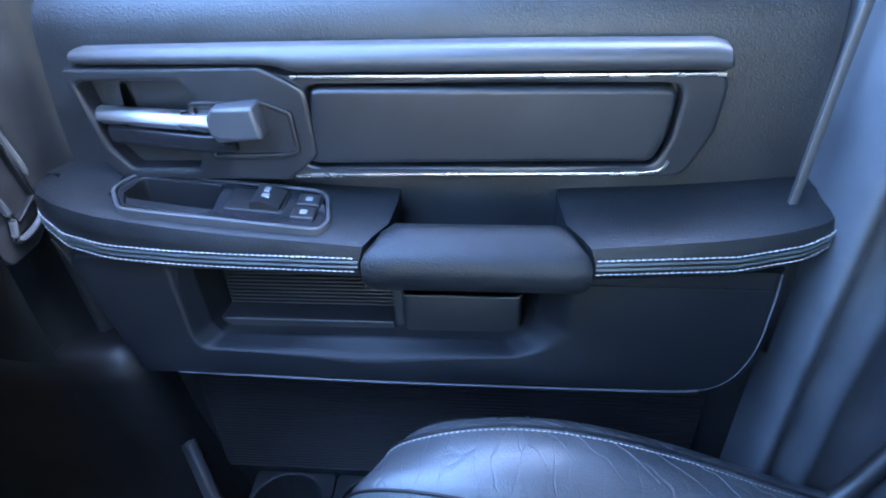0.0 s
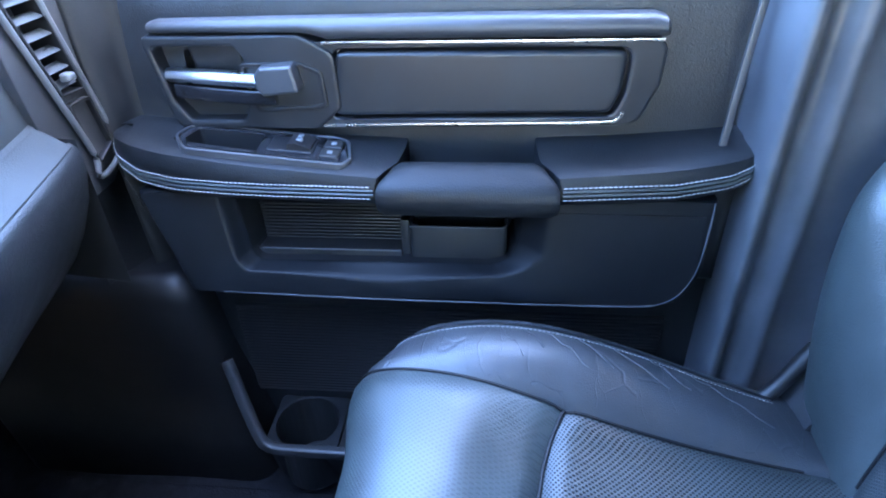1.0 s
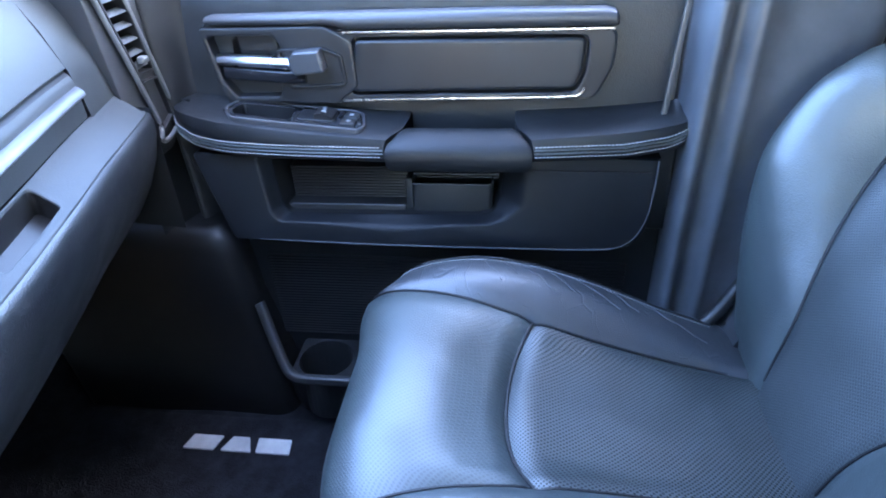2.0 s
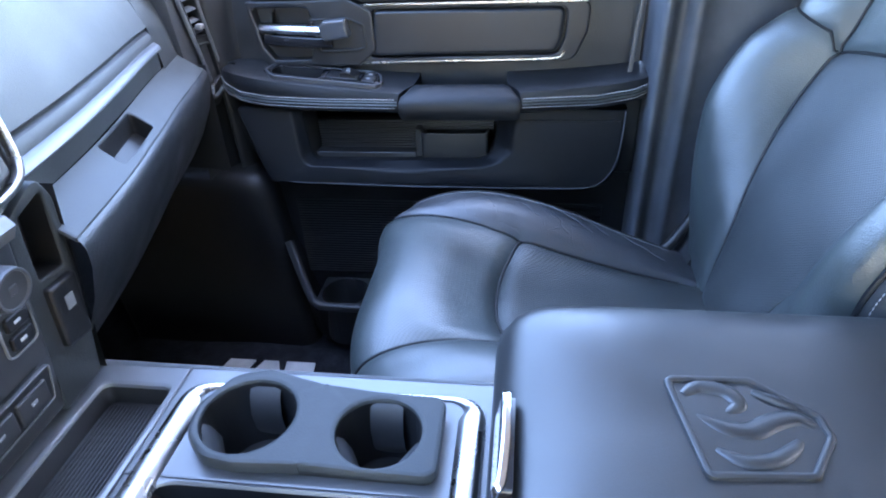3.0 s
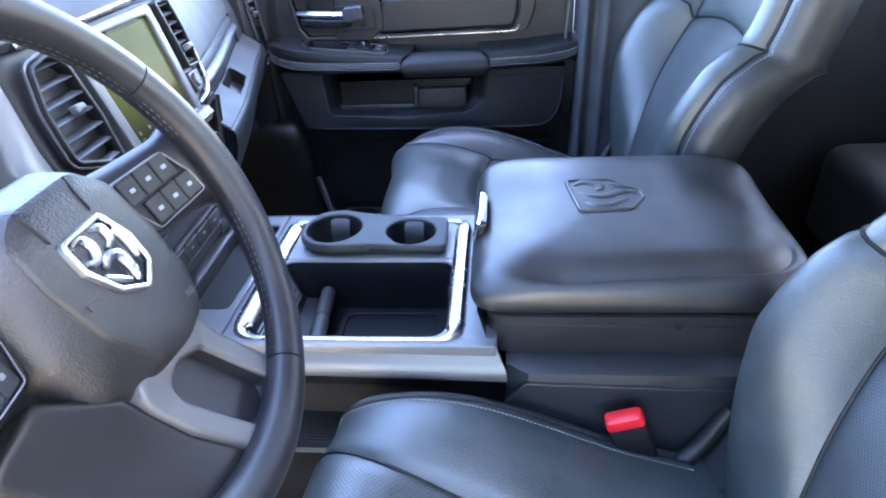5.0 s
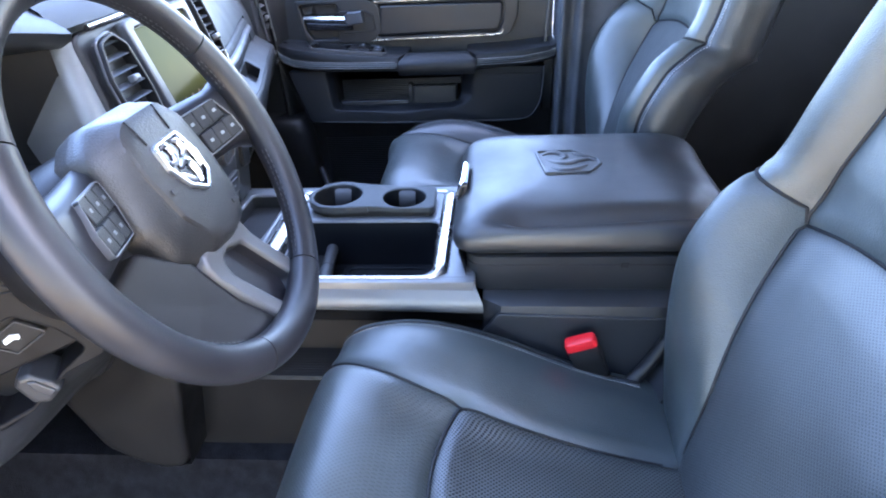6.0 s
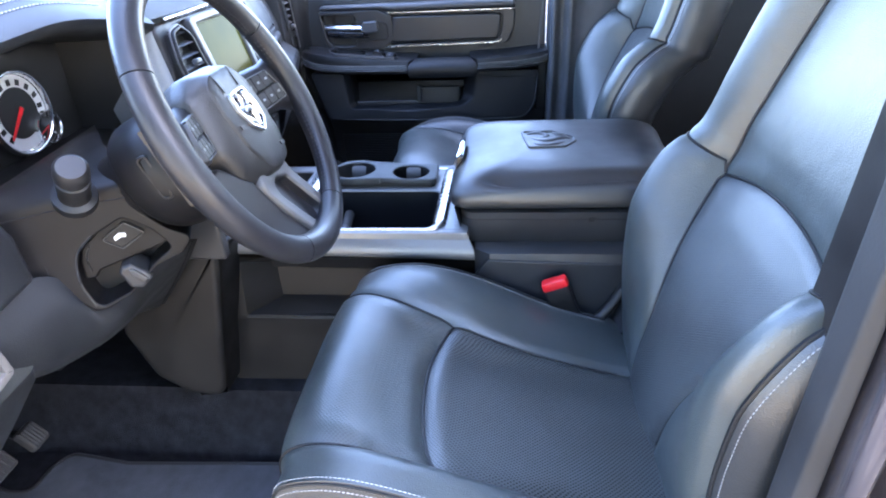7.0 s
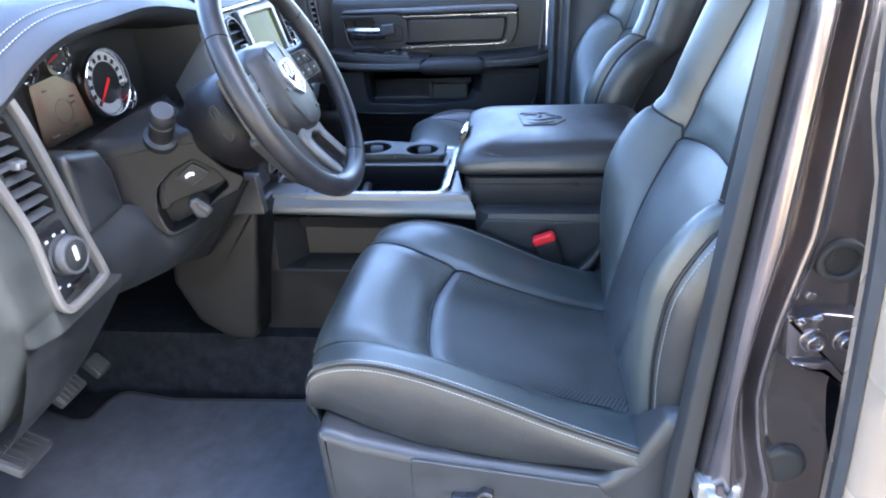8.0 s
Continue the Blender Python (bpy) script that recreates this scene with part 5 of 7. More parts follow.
        return seam_h + 0.012 - 0.032 * (a / sm) ** 2 if a < sm else seam_h + (a - sm) * 0.22

    NL, NU = 36, 26

    def back_point(k, f, zone):
        """Row k (0..NL the lower half, then NU above), fraction f across the zone."""
        def v_of(h):
            return f * seam(h) if zone == 0 else math.copysign(seam(h) + (abs(f) if abs(f) <= 1 else 1) * (width(h) - seam(h)), f)
        h = 0.3
        for _ in range(3):
            v = v_of(h)
            hc = cut(v)
            h = hc * k / NL if k <= NL else hc + (H - hc) * (k - NL) / NU
        a = abs(v)
        g = math.exp(-(((h - cut(v)) / 0.005) ** 2))
        c, b, e = dc(h), db(h), db(h) - 0.026
        sm, w = seam(h), width(h)
        sdep = c + (b - c) * 0.12
        if a <= sm:
            d = c + (sdep - c) * (a / sm) ** 4 + 0.008 * (1 - (a / sm) ** 2) * (k < NL) * smooth(NL, NL - 6, k)
        else:
            q = (a - sm) / (w - sm)
            d = sdep + (b - sdep) * math.sin(min(1, q / 0.7) * math.pi / 2) if q < 0.7 else e + (b - e) * math.sqrt(max(0, 1 - ((q - 0.7) / 0.3) ** 2))
        d -= 0.006 * math.exp(-(((a - sm) / 0.006) ** 2)) + 0.006 * g
        p = base + up_dir * h + fwd * d
        return Vector((p.x, yb + s * v, p.z))

    VBF = [0.0001] + VB
    grid_part("back_centre", [[back_point(k, f, 0) for f in VC] for k in range(0, NL + 1)], M_PERF_BACK, st, "perforated leather back centre")
    grid_part("back_upper", [[back_point(k, f, 0) for f in VC] for k in range(NL, NL + NU + 1)], M_LEATHER, st, "smooth leather upper back")
    for sg in (1, -1):
        grid_part("back_bolster", [[back_point(k, sg * f, 1) for f in VBF] for k in range(0, NL + 1)], M_LEATHER, st, "smooth leather back bolster")
        grid_part("shoulder_panel", [[back_point(k, sg * f, 1) for f in VBF] for k in range(NL, NL + NU + 1)], M_LEATHER, st)
        edge = [back_point(k, sg * 1.0, 1) for k in range(0, NL + NU + 1)]
        out = Vector((0, s * sg, 0))
        grid_part("back_side", [[e, e - fwd * 0.003 + out * 0.006, e - fwd * 0.012 + out * 0.016, e - fwd * 0.03 + out * 0.026, e - fwd * 0.055 + out * 0.030, e - fwd * 0.085 + out * 0.024, e - fwd * 0.105 + out * 0.004, e - fwd * 0.11 - out * 0.03] for e in edge], M_LEATHER_SHADED, st, "smooth leather side of the backrest")
        for dd, oo in ((0.0055, -0.005), (-0.0065, 0.0125)):
            bm = B()
            stitch(bm, [e + fwd * dd + out * oo for e in edge[2:-2]], gap=0.0015, r=0.0008, up=(1, 0, 0))
            part("stitching", bm, M_THREAD, st, "pale stitching")
        bm = B()
        tube(bm, [e - fwd * 0.001 + out * 0.003 for e in edge[1:-1]], 0.003, 6, up=(1, 0, 0))
        part("piping", bm, M_ARM, st)
    for sg in (1, -1):
        bm = B()
        tube(bm, [back_point(k, sg * 1.0, 0) + fwd * 0.0015 for k in range(3, NL + NU - 1)], 0.0022, 6, up=(1, 0, 0))
        tube(bm, [back_point(NL, sg * f, 1) + fwd * 0.0015 for f in VBF], 0.0022, 6, up=(1, 0, 0))
        part("seam", bm, M_BLACK, st)
    bm = B()
    tube(bm, [back_point(NL, f, 0) + fwd * 0.0018 for f in VC], 0.0022, 6, up=(1, 0, 0))
    part("seam", bm, M_BLACK, st)
    bm = B()
    lrow, rrow = [back_point(k, -1.0, 1) for k in range(NL + NU + 1)], [back_point(k, 1.0, 1) for k in range(NL + NU + 1)]
    o = Vector((0, s, 0))
    bridge(bm, [[a - fwd * 0.108 + o * 0.04, (a + b) / 2 - fwd * 0.125, b - fwd * 0.108 - o * 0.04] for a, b in zip(lrow, rrow)], closed=False)
    top = [back_point(NL + NU, f, 1) for f in (-1, -0.5)] + [back_point(NL + NU, f, 0) for f in VC] + [back_point(NL + NU, f, 1) for f in (0.5, 1)]
    bridge(bm, [top, [p + up_dir * 0.018 - fwd * 0.03 for p in top], [p + up_dir * 0.018 - fwd * 0.08 for p in top], [p - fwd * 0.11 for p in top]], closed=False)
    part("back_shell", bm, M_SLATE, st, smooth=60)
    # head restraint on two posts
    bm = B()
    hc = base + up_dir * 0.84 + fwd * 0.0
    loops = []
    for q in np.linspace(-1, 1, 13):
        r = (1 - abs(q) ** 3) ** (1 / 3) if abs(q) < 1 else 0.02
        loops.append([Vector((hc.x, yb, hc.z)) + up_dir * (0.10 * q) + Vector((0, 0.135 * (0.3 + 0.7 * r) * math.copysign(abs(math.cos(t)) ** 0.6, math.cos(t)), 0)) * (r > 0.03) + fwd * (0.055 * r * math.copysign(abs(math.sin(t)) ** 0.7, math.sin(t))) for t in np.linspace(0, 2 * math.pi, 25)[:-1]])
    bridge(bm, loops, cap0=True, cap1=True)
    part("head_restraint", bm, M_LEATHER, st, smooth=60)
    for dv in (-0.06, 0.06):
        bm = B()
        tube(bm, [Vector((0, yc + dv, 0)) + base + up_dir * 0.68 - fwd * 0.05, Vector((0, yc + dv, 0)) + base + up_dir * 0.80 - fwd * 0.01], 0.006, 10)
        part("post", bm, M_STEEL, st)

    # base: valance, outer side shield with inset panel and lever, runners
    bm = B()
    sheet(bm, lambda u, w: Vector((-0.085 + 0.02 * w - 0.03 * math.sin(math.pi * u), yc + (u - 0.5) * 0.50, 0.25 - 0.12 * w)), 10, 4)
    box(bm, -0.06, yc - 0.235, 0.12, 0.42, yc + 0.235, 0.262, 0.01)
    part("seat_pan", bm, M_BLACK, st)
    for sg in (1, -1):
        SP = lambda a, b, d: Vector((a, yc + s * sg * (0.272 + d), b))
        bm = B()
        shield = rounded([(-0.112, 0.352), (-0.05, 0.328), (0.05, 0.306), (0.335, 0.272), (0.375, 0.32), (0.41, 0.398), (0.438, 0.41), (0.47, 0.392), (0.478, 0.20), (0.46, 0.10), (-0.085, 0.10), (-0.11, 0.18)], [0.015, 0.03, 0.03, 0.03, 0.03, 0.03, 0.02, 0.03, 0.03, 0.03, 0.03, 0.03])
        plate(bm, shield, SP, -0.06, 0.025, 0.018, 5, back=True)
        part("side_shield", bm, M_SLATE, st, "charcoal plastic side shield")
        if sg == 1:
            bm = B()
            plate(bm, rounded([(0.037, 0.300), (0.325, 0.265), (0.345, 0.24), (0.34, 0.13), (0.04, 0.13)], 0.008), SP, 0.02, 0.0275, 0.0025)
            part("shield_panel", bm, M_SLATE, st)
            bm = B()
            plate(bm, rounded([(0.10, 0.223), (0.165, 0.232), (0.168, 0.246), (0.15, 0.252), (0.14, 0.238), (0.10, 0.236)], 0.006), SP, 0.02, 0.042, 0.004)
            part("adjust_switch", bm, M_GLOSS, st, "small black seat switch")
    for dv in (-0.2, 0.2):
        bm = B()
        box(bm, -0.1, yc + dv - 0.02, FLOOR + 0.0, 0.46, yc + dv + 0.02, 0.14, 0.006)
        part("runner", bm, M_BLACK, st)
    # grey hinge cover where cushion and back meet
    for sg in ((1, -1) if s > 0 else (-1,)):
        bm = B()
        sweep(bm, spline([(0.335, yc + s * sg * 0.262, 0.315), (0.365, yc + s * sg * 0.272, 0.345), (0.40, yc + s * sg * 0.285, 0.40)], 5), circle(0, 0, 0.011, 12), up=(0, 1, 0))
        part("hinge_cover", bm, M_PLASTIC2, st)
    return st


DRIVER_Y, PASS_Y = -0.292, 0.656
seat(DRIVER_Y, -1, "black leather driver's seat with perforated centre and pale stitching", 20, 0.368, 1.0)
seat(PASS_Y, 1, "black leather passenger seat with creased bolster and pale stitching", 20, 0.374, 1.12, 1.09, 0.02, 0.440)

# belt buckle between the driver's seat and the console
bk = thing("seat_belt_buckle", (0.29, -0.035, 0.25), "black seat belt buckle with a red release button", "seat belt buckle")
ax = (Vector((0.252, -0.034, 0.412)) - Vector((0.31, -0.028, 0.27))).normalized()
side = Vector((0.93, -0.05, 0.37)).normalized()
wd = ax.cross(side).normalized()
prof = rounded([(-0.025, -0.011), (0.025, -0.011), (0.025, 0.011), (-0.025, 0.011)], 0.006, 4)
o = Vector((0.252, -0.034, 0.412))


def bk_loop(d, f):
    return [o + ax * d + side * a * f + wd * b * f for a, b in prof]


bm = B()
bridge(bm, [bk_loop(-0.17, 0.86), bk_loop(-0.10, 0.90), bk_loop(-0.050, 0.95), bk_loop(-0.048, 1.0), bk_loop(-0.03, 1.0), bk_loop(-0.016, 1.0), bk_loop(-0.014, 0.97)], cap0=True, cap1=True)
part("housing", bm, M_BLACK, bk)
bm = B()
bridge(bm, [bk_loop(-0.0145, 0.97), bk_loop(-0.0135, 1.01), bk_loop(-0.003, 1.0), bk_loop(0.001, 0.93), bk_loop(0.002, 0.80)], cap0=True, cap1=True)
part("release_button", bm, M_RED, bk, "bright red release button")

# ---- dashboard ----
dash = thing("dashboard", (-0.6, 0.2, 0.5), "slate and charcoal dashboard with chrome-framed centre screen", "dashboard")
X0 = curve1([0.34, 0.5, 0.65, 0.77, 0.88, 0.96, 1.04], [-0.378, -0.410, -0.450, -0.485, -0.512, -0.535, -0.575])


def dash_strip(name, prof, y0, y1, material, label="", n=26, smooth=40):
    """A band of the passenger side: profile of (forward offset, height) along the bowed front of the dash."""
    bm = B()
    bridge(bm, [[Vector((X0(y) + dx, y, z)) for dx, z in prof] for y in np.linspace(y0, y1, n)], closed=False)
    return part(name, bm, material, dash, label, smooth=smooth)


dash_strip("top_pad", [(-0.62, 0.90), (-0.40, 0.945), (-0.24, 0.95), (-0.165, 0.94), (-0.13, 0.925), (-0.115, 0.91), (-0.108, 0.90)], 0.352, 1.05, M_DASH, "slate padded dash top")
dash_strip("upper_lid", [(-0.108, 0.902), (-0.098, 0.898), (-0.085, 0.88), (-0.055, 0.815), (-0.038, 0.775), (-0.036, 0.770)], 0.358, 0.842, M_DASH, "smooth slate upper glovebox lid")
dash_strip("lid_recess", [(-0.036, 0.770), (-0.040, 0.7675), (-0.040, 0.764), (-0.035, 0.761)], 0.358, 0.842, M_PLASTIC2)
dash_strip("lid_base", [(-0.036, 0.7615), (-0.033, 0.757), (-0.030, 0.748), (-0.030, 0.704)], 0.358, 0.842, M_DASH)
dash_strip("lid_trim", [(-0.031, 0.7475), (-0.026, 0.7465), (-0.020, 0.742), (-0.018, 0.737), (-0.022, 0.7335), (-0.030, 0.733)], 0.360, 0.838, M_FRAME, "satin silver grip strip")
dash_strip("dash_end", [(-0.108, 0.90), (-0.09, 0.88), (-0.055, 0.815), (-0.036, 0.765), (-0.029, 0.73), (-0.026, 0.702), (-0.02, 0.698)], 0.846, 0.962, M_DASH, "slate panel beside the outer vent")
# shelf with a finger notch, then the textured lower glovebox door
SHM = lambda a, b, d: Vector((X0(a) - 0.030 + b, a, 0.703 - b * 0.62 + d))
bm, wl = B(), B()
holed(bm, [(0.352, 0.0), (0.352, 0.046), (0.94, 0.046), (0.94, 0.0)], rounded([(0.520, 0.003), (0.514, 0.036), (0.640, 0.036), (0.642, 0.003)], 0.008), SHM, 0.0, -0.005, -0.03, 0.003, walls=wl)
part("shelf", bm, M_DASH, dash, "pale slate shelf above the glovebox")
part("finger_notch", wl, M_PLASTIC2, dash)
dash_strip("glovebox_door", [(0.010, 0.6765), (0.018, 0.671), (0.022, 0.662), (0.020, 0.64), (0.008, 0.60), (-0.018, 0.55), (-0.045, 0.51), (-0.07, 0.487), (-0.10, 0.478), (-0.30, 0.47)], 0.352, 0.945, M_GRAINED, "coarse grained lower glovebox door", smooth=60)
bm = B()
sheet(bm, lambda u, w: Vector((X0(0.945) + 0.02 - 0.35 * u, 0.945 + 0.03 * math.sin(u * 1.5), 0.68 - 0.21 * w)), 6, 4)
part("dash_cheek", bm, M_PLASTIC, dash)


def vent(M, outline, n, knob, base=-0.035):
    """An air vent: frame, dark well whose floor lies at base, slats one by one and a thumb tab."""
    bm, wl = B(), B()
    pts = ccw(outline)
    lift = max(0.0, base + 0.014)
    holed(bm, pts, inset(pts, 0.004), M, 0.004 + lift, -0.01, base, 0.0015, walls=wl)
    part("vent_frame", bm, M_PLASTIC2, dash)
    part("vent_well", wl, M_BLACK, dash)
    zs = [p[1] for p in pts]
    for k in range(n):
        z = min(zs) + (max(zs) - min(zs)) * (k + 0.6) / (n + 0.2)
        xs = []
        m = len(pts)
        for i in range(m):
            (a0, b0), (a1, b1) = pts[i], pts[(i + 1) % m]
            if (b0 - z) * (b1 - z) <= 0 and abs(b1 - b0) > 1e-9:
                xs.append(a0 + (a1 - a0) * (z - b0) / (b1 - b0))
        if len(xs) < 2:
            continue
        a, b = min(xs) + 0.0045, max(xs) - 0.0045
        bm = B()
        bridge(bm, [[M(a, z + dz, d + lift), M(b, z + dz, d + lift)] for d, dz in ((-0.012, 0.0062), (0.0, 0.0012), (0.001, 0.0), (0.0, -0.0012), (-0.012, 0.0044), (-0.012, 0.0062))], closed=False)
        part("slat", bm, M_SLAT, dash)
    if knob:
        bm = B()
        a, z = knob
        plate(bm, rounded([(a - 0.008, z - 0.004), (a + 0.008, z - 0.005), (a + 0.009, z + 0.005), (a - 0.007, z + 0.006)], 0.003), M, lift, 0.012 + lift, 0.004)
        part("thumb_tab", bm, M_SATIN, dash, "satin vent tab")


# outer passenger vent
FV = lambda a, b, d: Vector((-0.54 + d, a, b))
pod = rounded([(0.915, 0.905), (1.085, 0.905), (1.085, 0.66), (1.066, 0.60), (1.03, 0.58), (0.985, 0.58), (0.940, 0.66)], 0.012)
bm = B()
OUTER_VENT = rounded([(0.932, 0.88), (1.000, 0.875), (1.030, 0.712), (0.985, 0.716)], 0.006)
holed(bm, pod, inset(ccw(OUTER_VENT), 0.001), FV, -0.004, -0.06, -0.02, 0.002, floor=False)
part("vent_pod", bm, M_SLATE, dash)
vent(FV, OUTER_VENT, 8, (1.005, 0.735))
bm, wl = B(), B()
ob = rounded([(0.990, 0.706), (1.034, 0.702), (1.048, 0.632), (1.008, 0.616)], 0.006)
holed(bm, ob, inset(ccw(ob), 0.004), FV, 0.004, -0.01, -0.03, 0.0015, walls=wl)
part("vent_frame", bm, M_PLASTIC2, dash)
part("vent_well", wl, M_BLACK, dash)
bm = B()
tube(bm, [FV(p.x, p.y, 0.002) for p in spline([(a, b, 0) for a, b in [(0.924, 0.89), (0.940, 0.834), (0.977, 0.721), (1.003, 0.635), (1.000, 0.604), (1.038, 0.606), (1.055, 0.628), (1.039, 0.703), (1.009, 0.823), (1.006, 0.89)]], 6)], 0.004, 8)
part("vent_trim", bm, M_SATIN, dash, "satin trim round the vent")

# centre stack
SM = lambda a, z, d: Vector((-0.373 - 0.32 * (z - 0.733) + d * 0.95, a, z + 0.3 * d))
HM = lambda a, z, d: Vector((-0.372 - 0.13 * (0.72 - z) + d, a, z))
bm = B()
face_out = rounded([(-0.030, 0.732), (0.322, 0.738), (0.344, 0.756), (0.356, 0.83), (0.350, 0.896), (-0.012, 0.896), (-0.030, 0.80)], [0.02, 0.02, 0.03, 0.05, 0.02, 0.03, 0.05])
plate(bm, face_out, SM, -0.10, -0.006, 0.006)
part("stack_face", bm, M_PLASTIC2, dash, "charcoal centre stack")
bm = B()
plate(bm, rounded([(-0.066, 0.715), (0.324, 0.722), (0.352, 0.745), (0.364, 0.83), (0.356, 0.914), (-0.03, 0.912), (-0.062, 0.80)], [0.01, 0.02, 0.03, 0.05, 0.03, 0.05, 0.06]), SM, -0.12, -0.010, 0.022, 5, rx=0.026)
part("stack_bezel", bm, M_BEZEL, dash, "satin silver bezel round the centre stack", smooth=50)
bm = B()
sweep(bm, [SM(p.x, p.y, 0.001) for p in spline([(0.02, 0.895, 0), (0.10, 0.896, 0), (0.22, 0.898, 0), (0.325, 0.899, 0), (0.350, 0.890, 0), (0.357, 0.865, 0), (0.355, 0.83, 0), (0.349, 0.785, 0), (0.340, 0.757, 0), (0.322, 0.745, 0), (0.290, 0.740, 0)], 6)], rounded([(-0.0038, -0.007), (0.0038, -0.007), (0.0038, 0.003), (-0.0038, 0.003)], 0.003, 3), up=(1, 0, 0))
part("chrome_frame", bm, M_RIM, dash, "bright chrome edge of the centre stack")
LEFT_VENT = rounded([(-0.016, 0.772), (0.058, 0.742), (0.068, 0.80), (0.068, 0.862), (0.046, 0.880), (0.010, 0.874), (-0.010, 0.83)], [0.012, 0.01, 0.02, 0.016, 0.014, 0.02, 0.03])
vent(SM, LEFT_VENT, 7, (0.034, 0.818), -0.0055)
bm = B()
tube(bm, [SM(a, b, 0.006) for a, b in inset(ccw(LEFT_VENT), -0.003)], 0.0018, 8, closed=True)
part("vent_ring", bm, M_FRAME, dash, "thin satin ring round the vent")
vent(SM, rounded([(0.300, 0.790), (0.334, 0.788), (0.345, 0.84), (0.345, 0.886), (0.304, 0.886), (0.303, 0.84)], [0.004, 0.004, 0.02, 0.008, 0.006, 0.02]), 7, (0.322, 0.815), -0.0055)
bm = B()
plate(bm, rounded([(0.298, 0.785), (0.333, 0.783), (0.328, 0.757), (0.304, 0.752)], 0.006), SM, -0.007, 0.002, 0.002)
cap = part("vent_foot", bm, M_SLAT, dash, "grey panel below the vent")
bm = B()
plate(bm, circle(0.3135, 0.770, 0.007, 20, ry=0.010), SM, 0.001, 0.006, 0.002)
part("oval_knob", bm, M_SATIN, cap, "oval satin vent knob")
bm = B()
bz = rounded([(0.084, 0.730), (0.277, 0.732), (0.293, 0.888), (0.084, 0.888)], 0.010)
holed(bm, bz, rounded([(0.102, 0.738), (0.260, 0.740), (0.273, 0.874), (0.104, 0.874)], 0.006), SM, 0.010, -0.006, 0.001, 0.004)
part("screen_bezel", bm, M_FRAME, dash, "dark silver screen surround")
bm = B()
plate(bm, rounded([(0.103, 0.739), (0.259, 0.741), (0.272, 0.873), (0.105, 0.873)], 0.004), SM, 0.0, 0.0035, 0.001, 1)
scr = part("display", bm, M_SCREEN, dash, "touch screen with an olive glow standing in for mirrored outdoors")
for k in range(6):
    bm = B()
    a = 0.118 + 0.0245 * k
    plate(bm, circle(a, 0.7575, 0.0030, 14), SM, 0.003, 0.0040, 0.0003, 1)
    plate(bm, rect(a - 0.004, 0.7485, a + 0.004, 0.7498, 0.0004), SM, 0.003, 0.0040, 0.0003, 1)
    part("screen_icon", bm, M_ICON, scr)
# satin ledge under the screen
bm = B()
bridge(bm, [[SM(a, 0.738, 0.002), SM(a, 0.734, 0.014), SM(a, 0.724, 0.018), HM(a, 0.716, 0.012), HM(a, 0.714, 0.0)] for a in np.linspace(0.02, 0.285, 8)], closed=False)
part("ledge", bm, M_SATIN, dash, "satin silver ledge below the screen")
bm = B()
plate(bm, rounded([(0.005, 0.505), (0.292, 0.505), (0.292, 0.728), (-0.005, 0.728)], 0.01), HM, -0.12, 0.0, 0.004)
part("control_panel", bm, M_SLATE, dash, "slate control panel")
HK = lambda a, z, d: HM(a, z + 0.016, d)
# volume, fan and tuning knobs
for a, z, r, ln in ((0.115, 0.665, 0.022, 0.030), (0.182, 0.636, 0.027, 0.032), (0.248, 0.672, 0.021, 0.030)):
    bm = B()
    loops = []
    for q, d in ((1.12, 0.0), (1.12, 0.004), (1.0, 0.006), (0.97, ln - 0.004), (0.90, ln)):
        loops.append([HK(a + r * q * math.cos(t), z + r * q * math.sin(t), d) for t in np.linspace(0, 2 * math.pi, 33)[:-1]])
    bridge(bm, loops, cap1=True)
    kn = part("knob", bm, M_SLATE, dash, "ribbed grey rotary knob")
    bm = B()
    holed(bm, circle(a, z, r * 0.92, 30), circle(a, z, r * 0.78, 30), HK, ln + 0.0025, ln - 0.003, ln - 0.001, 0.0012)
    part("knob_ring", bm, M_FRAME, kn)
    bm = B()
    plate(bm, rect(a - r * 0.22, z - r * 0.2, a + r * 0.22, z + r * 0.2, 0.002), HK, ln - 0.002, ln + 0.0012, 0.0005, 1)
    part("knob_mark", bm, M_STRIP, kn)
for a0, a1, z0, z1 in ((0.015, 0.118, 0.588, 0.640), (0.246, 0.286, 0.588, 0.640)):
    bm = B()
    o = rounded([(a0, z0), (a1, z0), (a1, z1), (a0, z1)], 0.01)
    holed(bm, o, inset(ccw(o), 0.002), HK, 0.0025, -0.002, 0.0005, 0.001, floor=False)
    part("button_outline", bm, M_BEZEL, dash)
    for i in range(2):
        for j in range(2 if a1 < 0.2 else 1):
            bm = B()
            aa = a0 + 0.008 + j * 0.044
            plate(bm, rect(aa, z0 + 0.006 + i * 0.021, aa + min(0.036, a1 - a0 - 0.014), z0 + 0.022 + i * 0.021, 0.003), HK, -0.001, 0.004, 0.0015)
            btn = part("button", bm, M_PLASTIC, dash)
            bm = B()
            plate(bm, rect(aa + 0.008, z0 + 0.0125 + i * 0.021, aa + 0.016, z0 + 0.016 + i * 0.021, 0.001), HK, 0.003, 0.0046, 0.0004, 1)
            part("button_mark", bm, M_LETTER, btn)
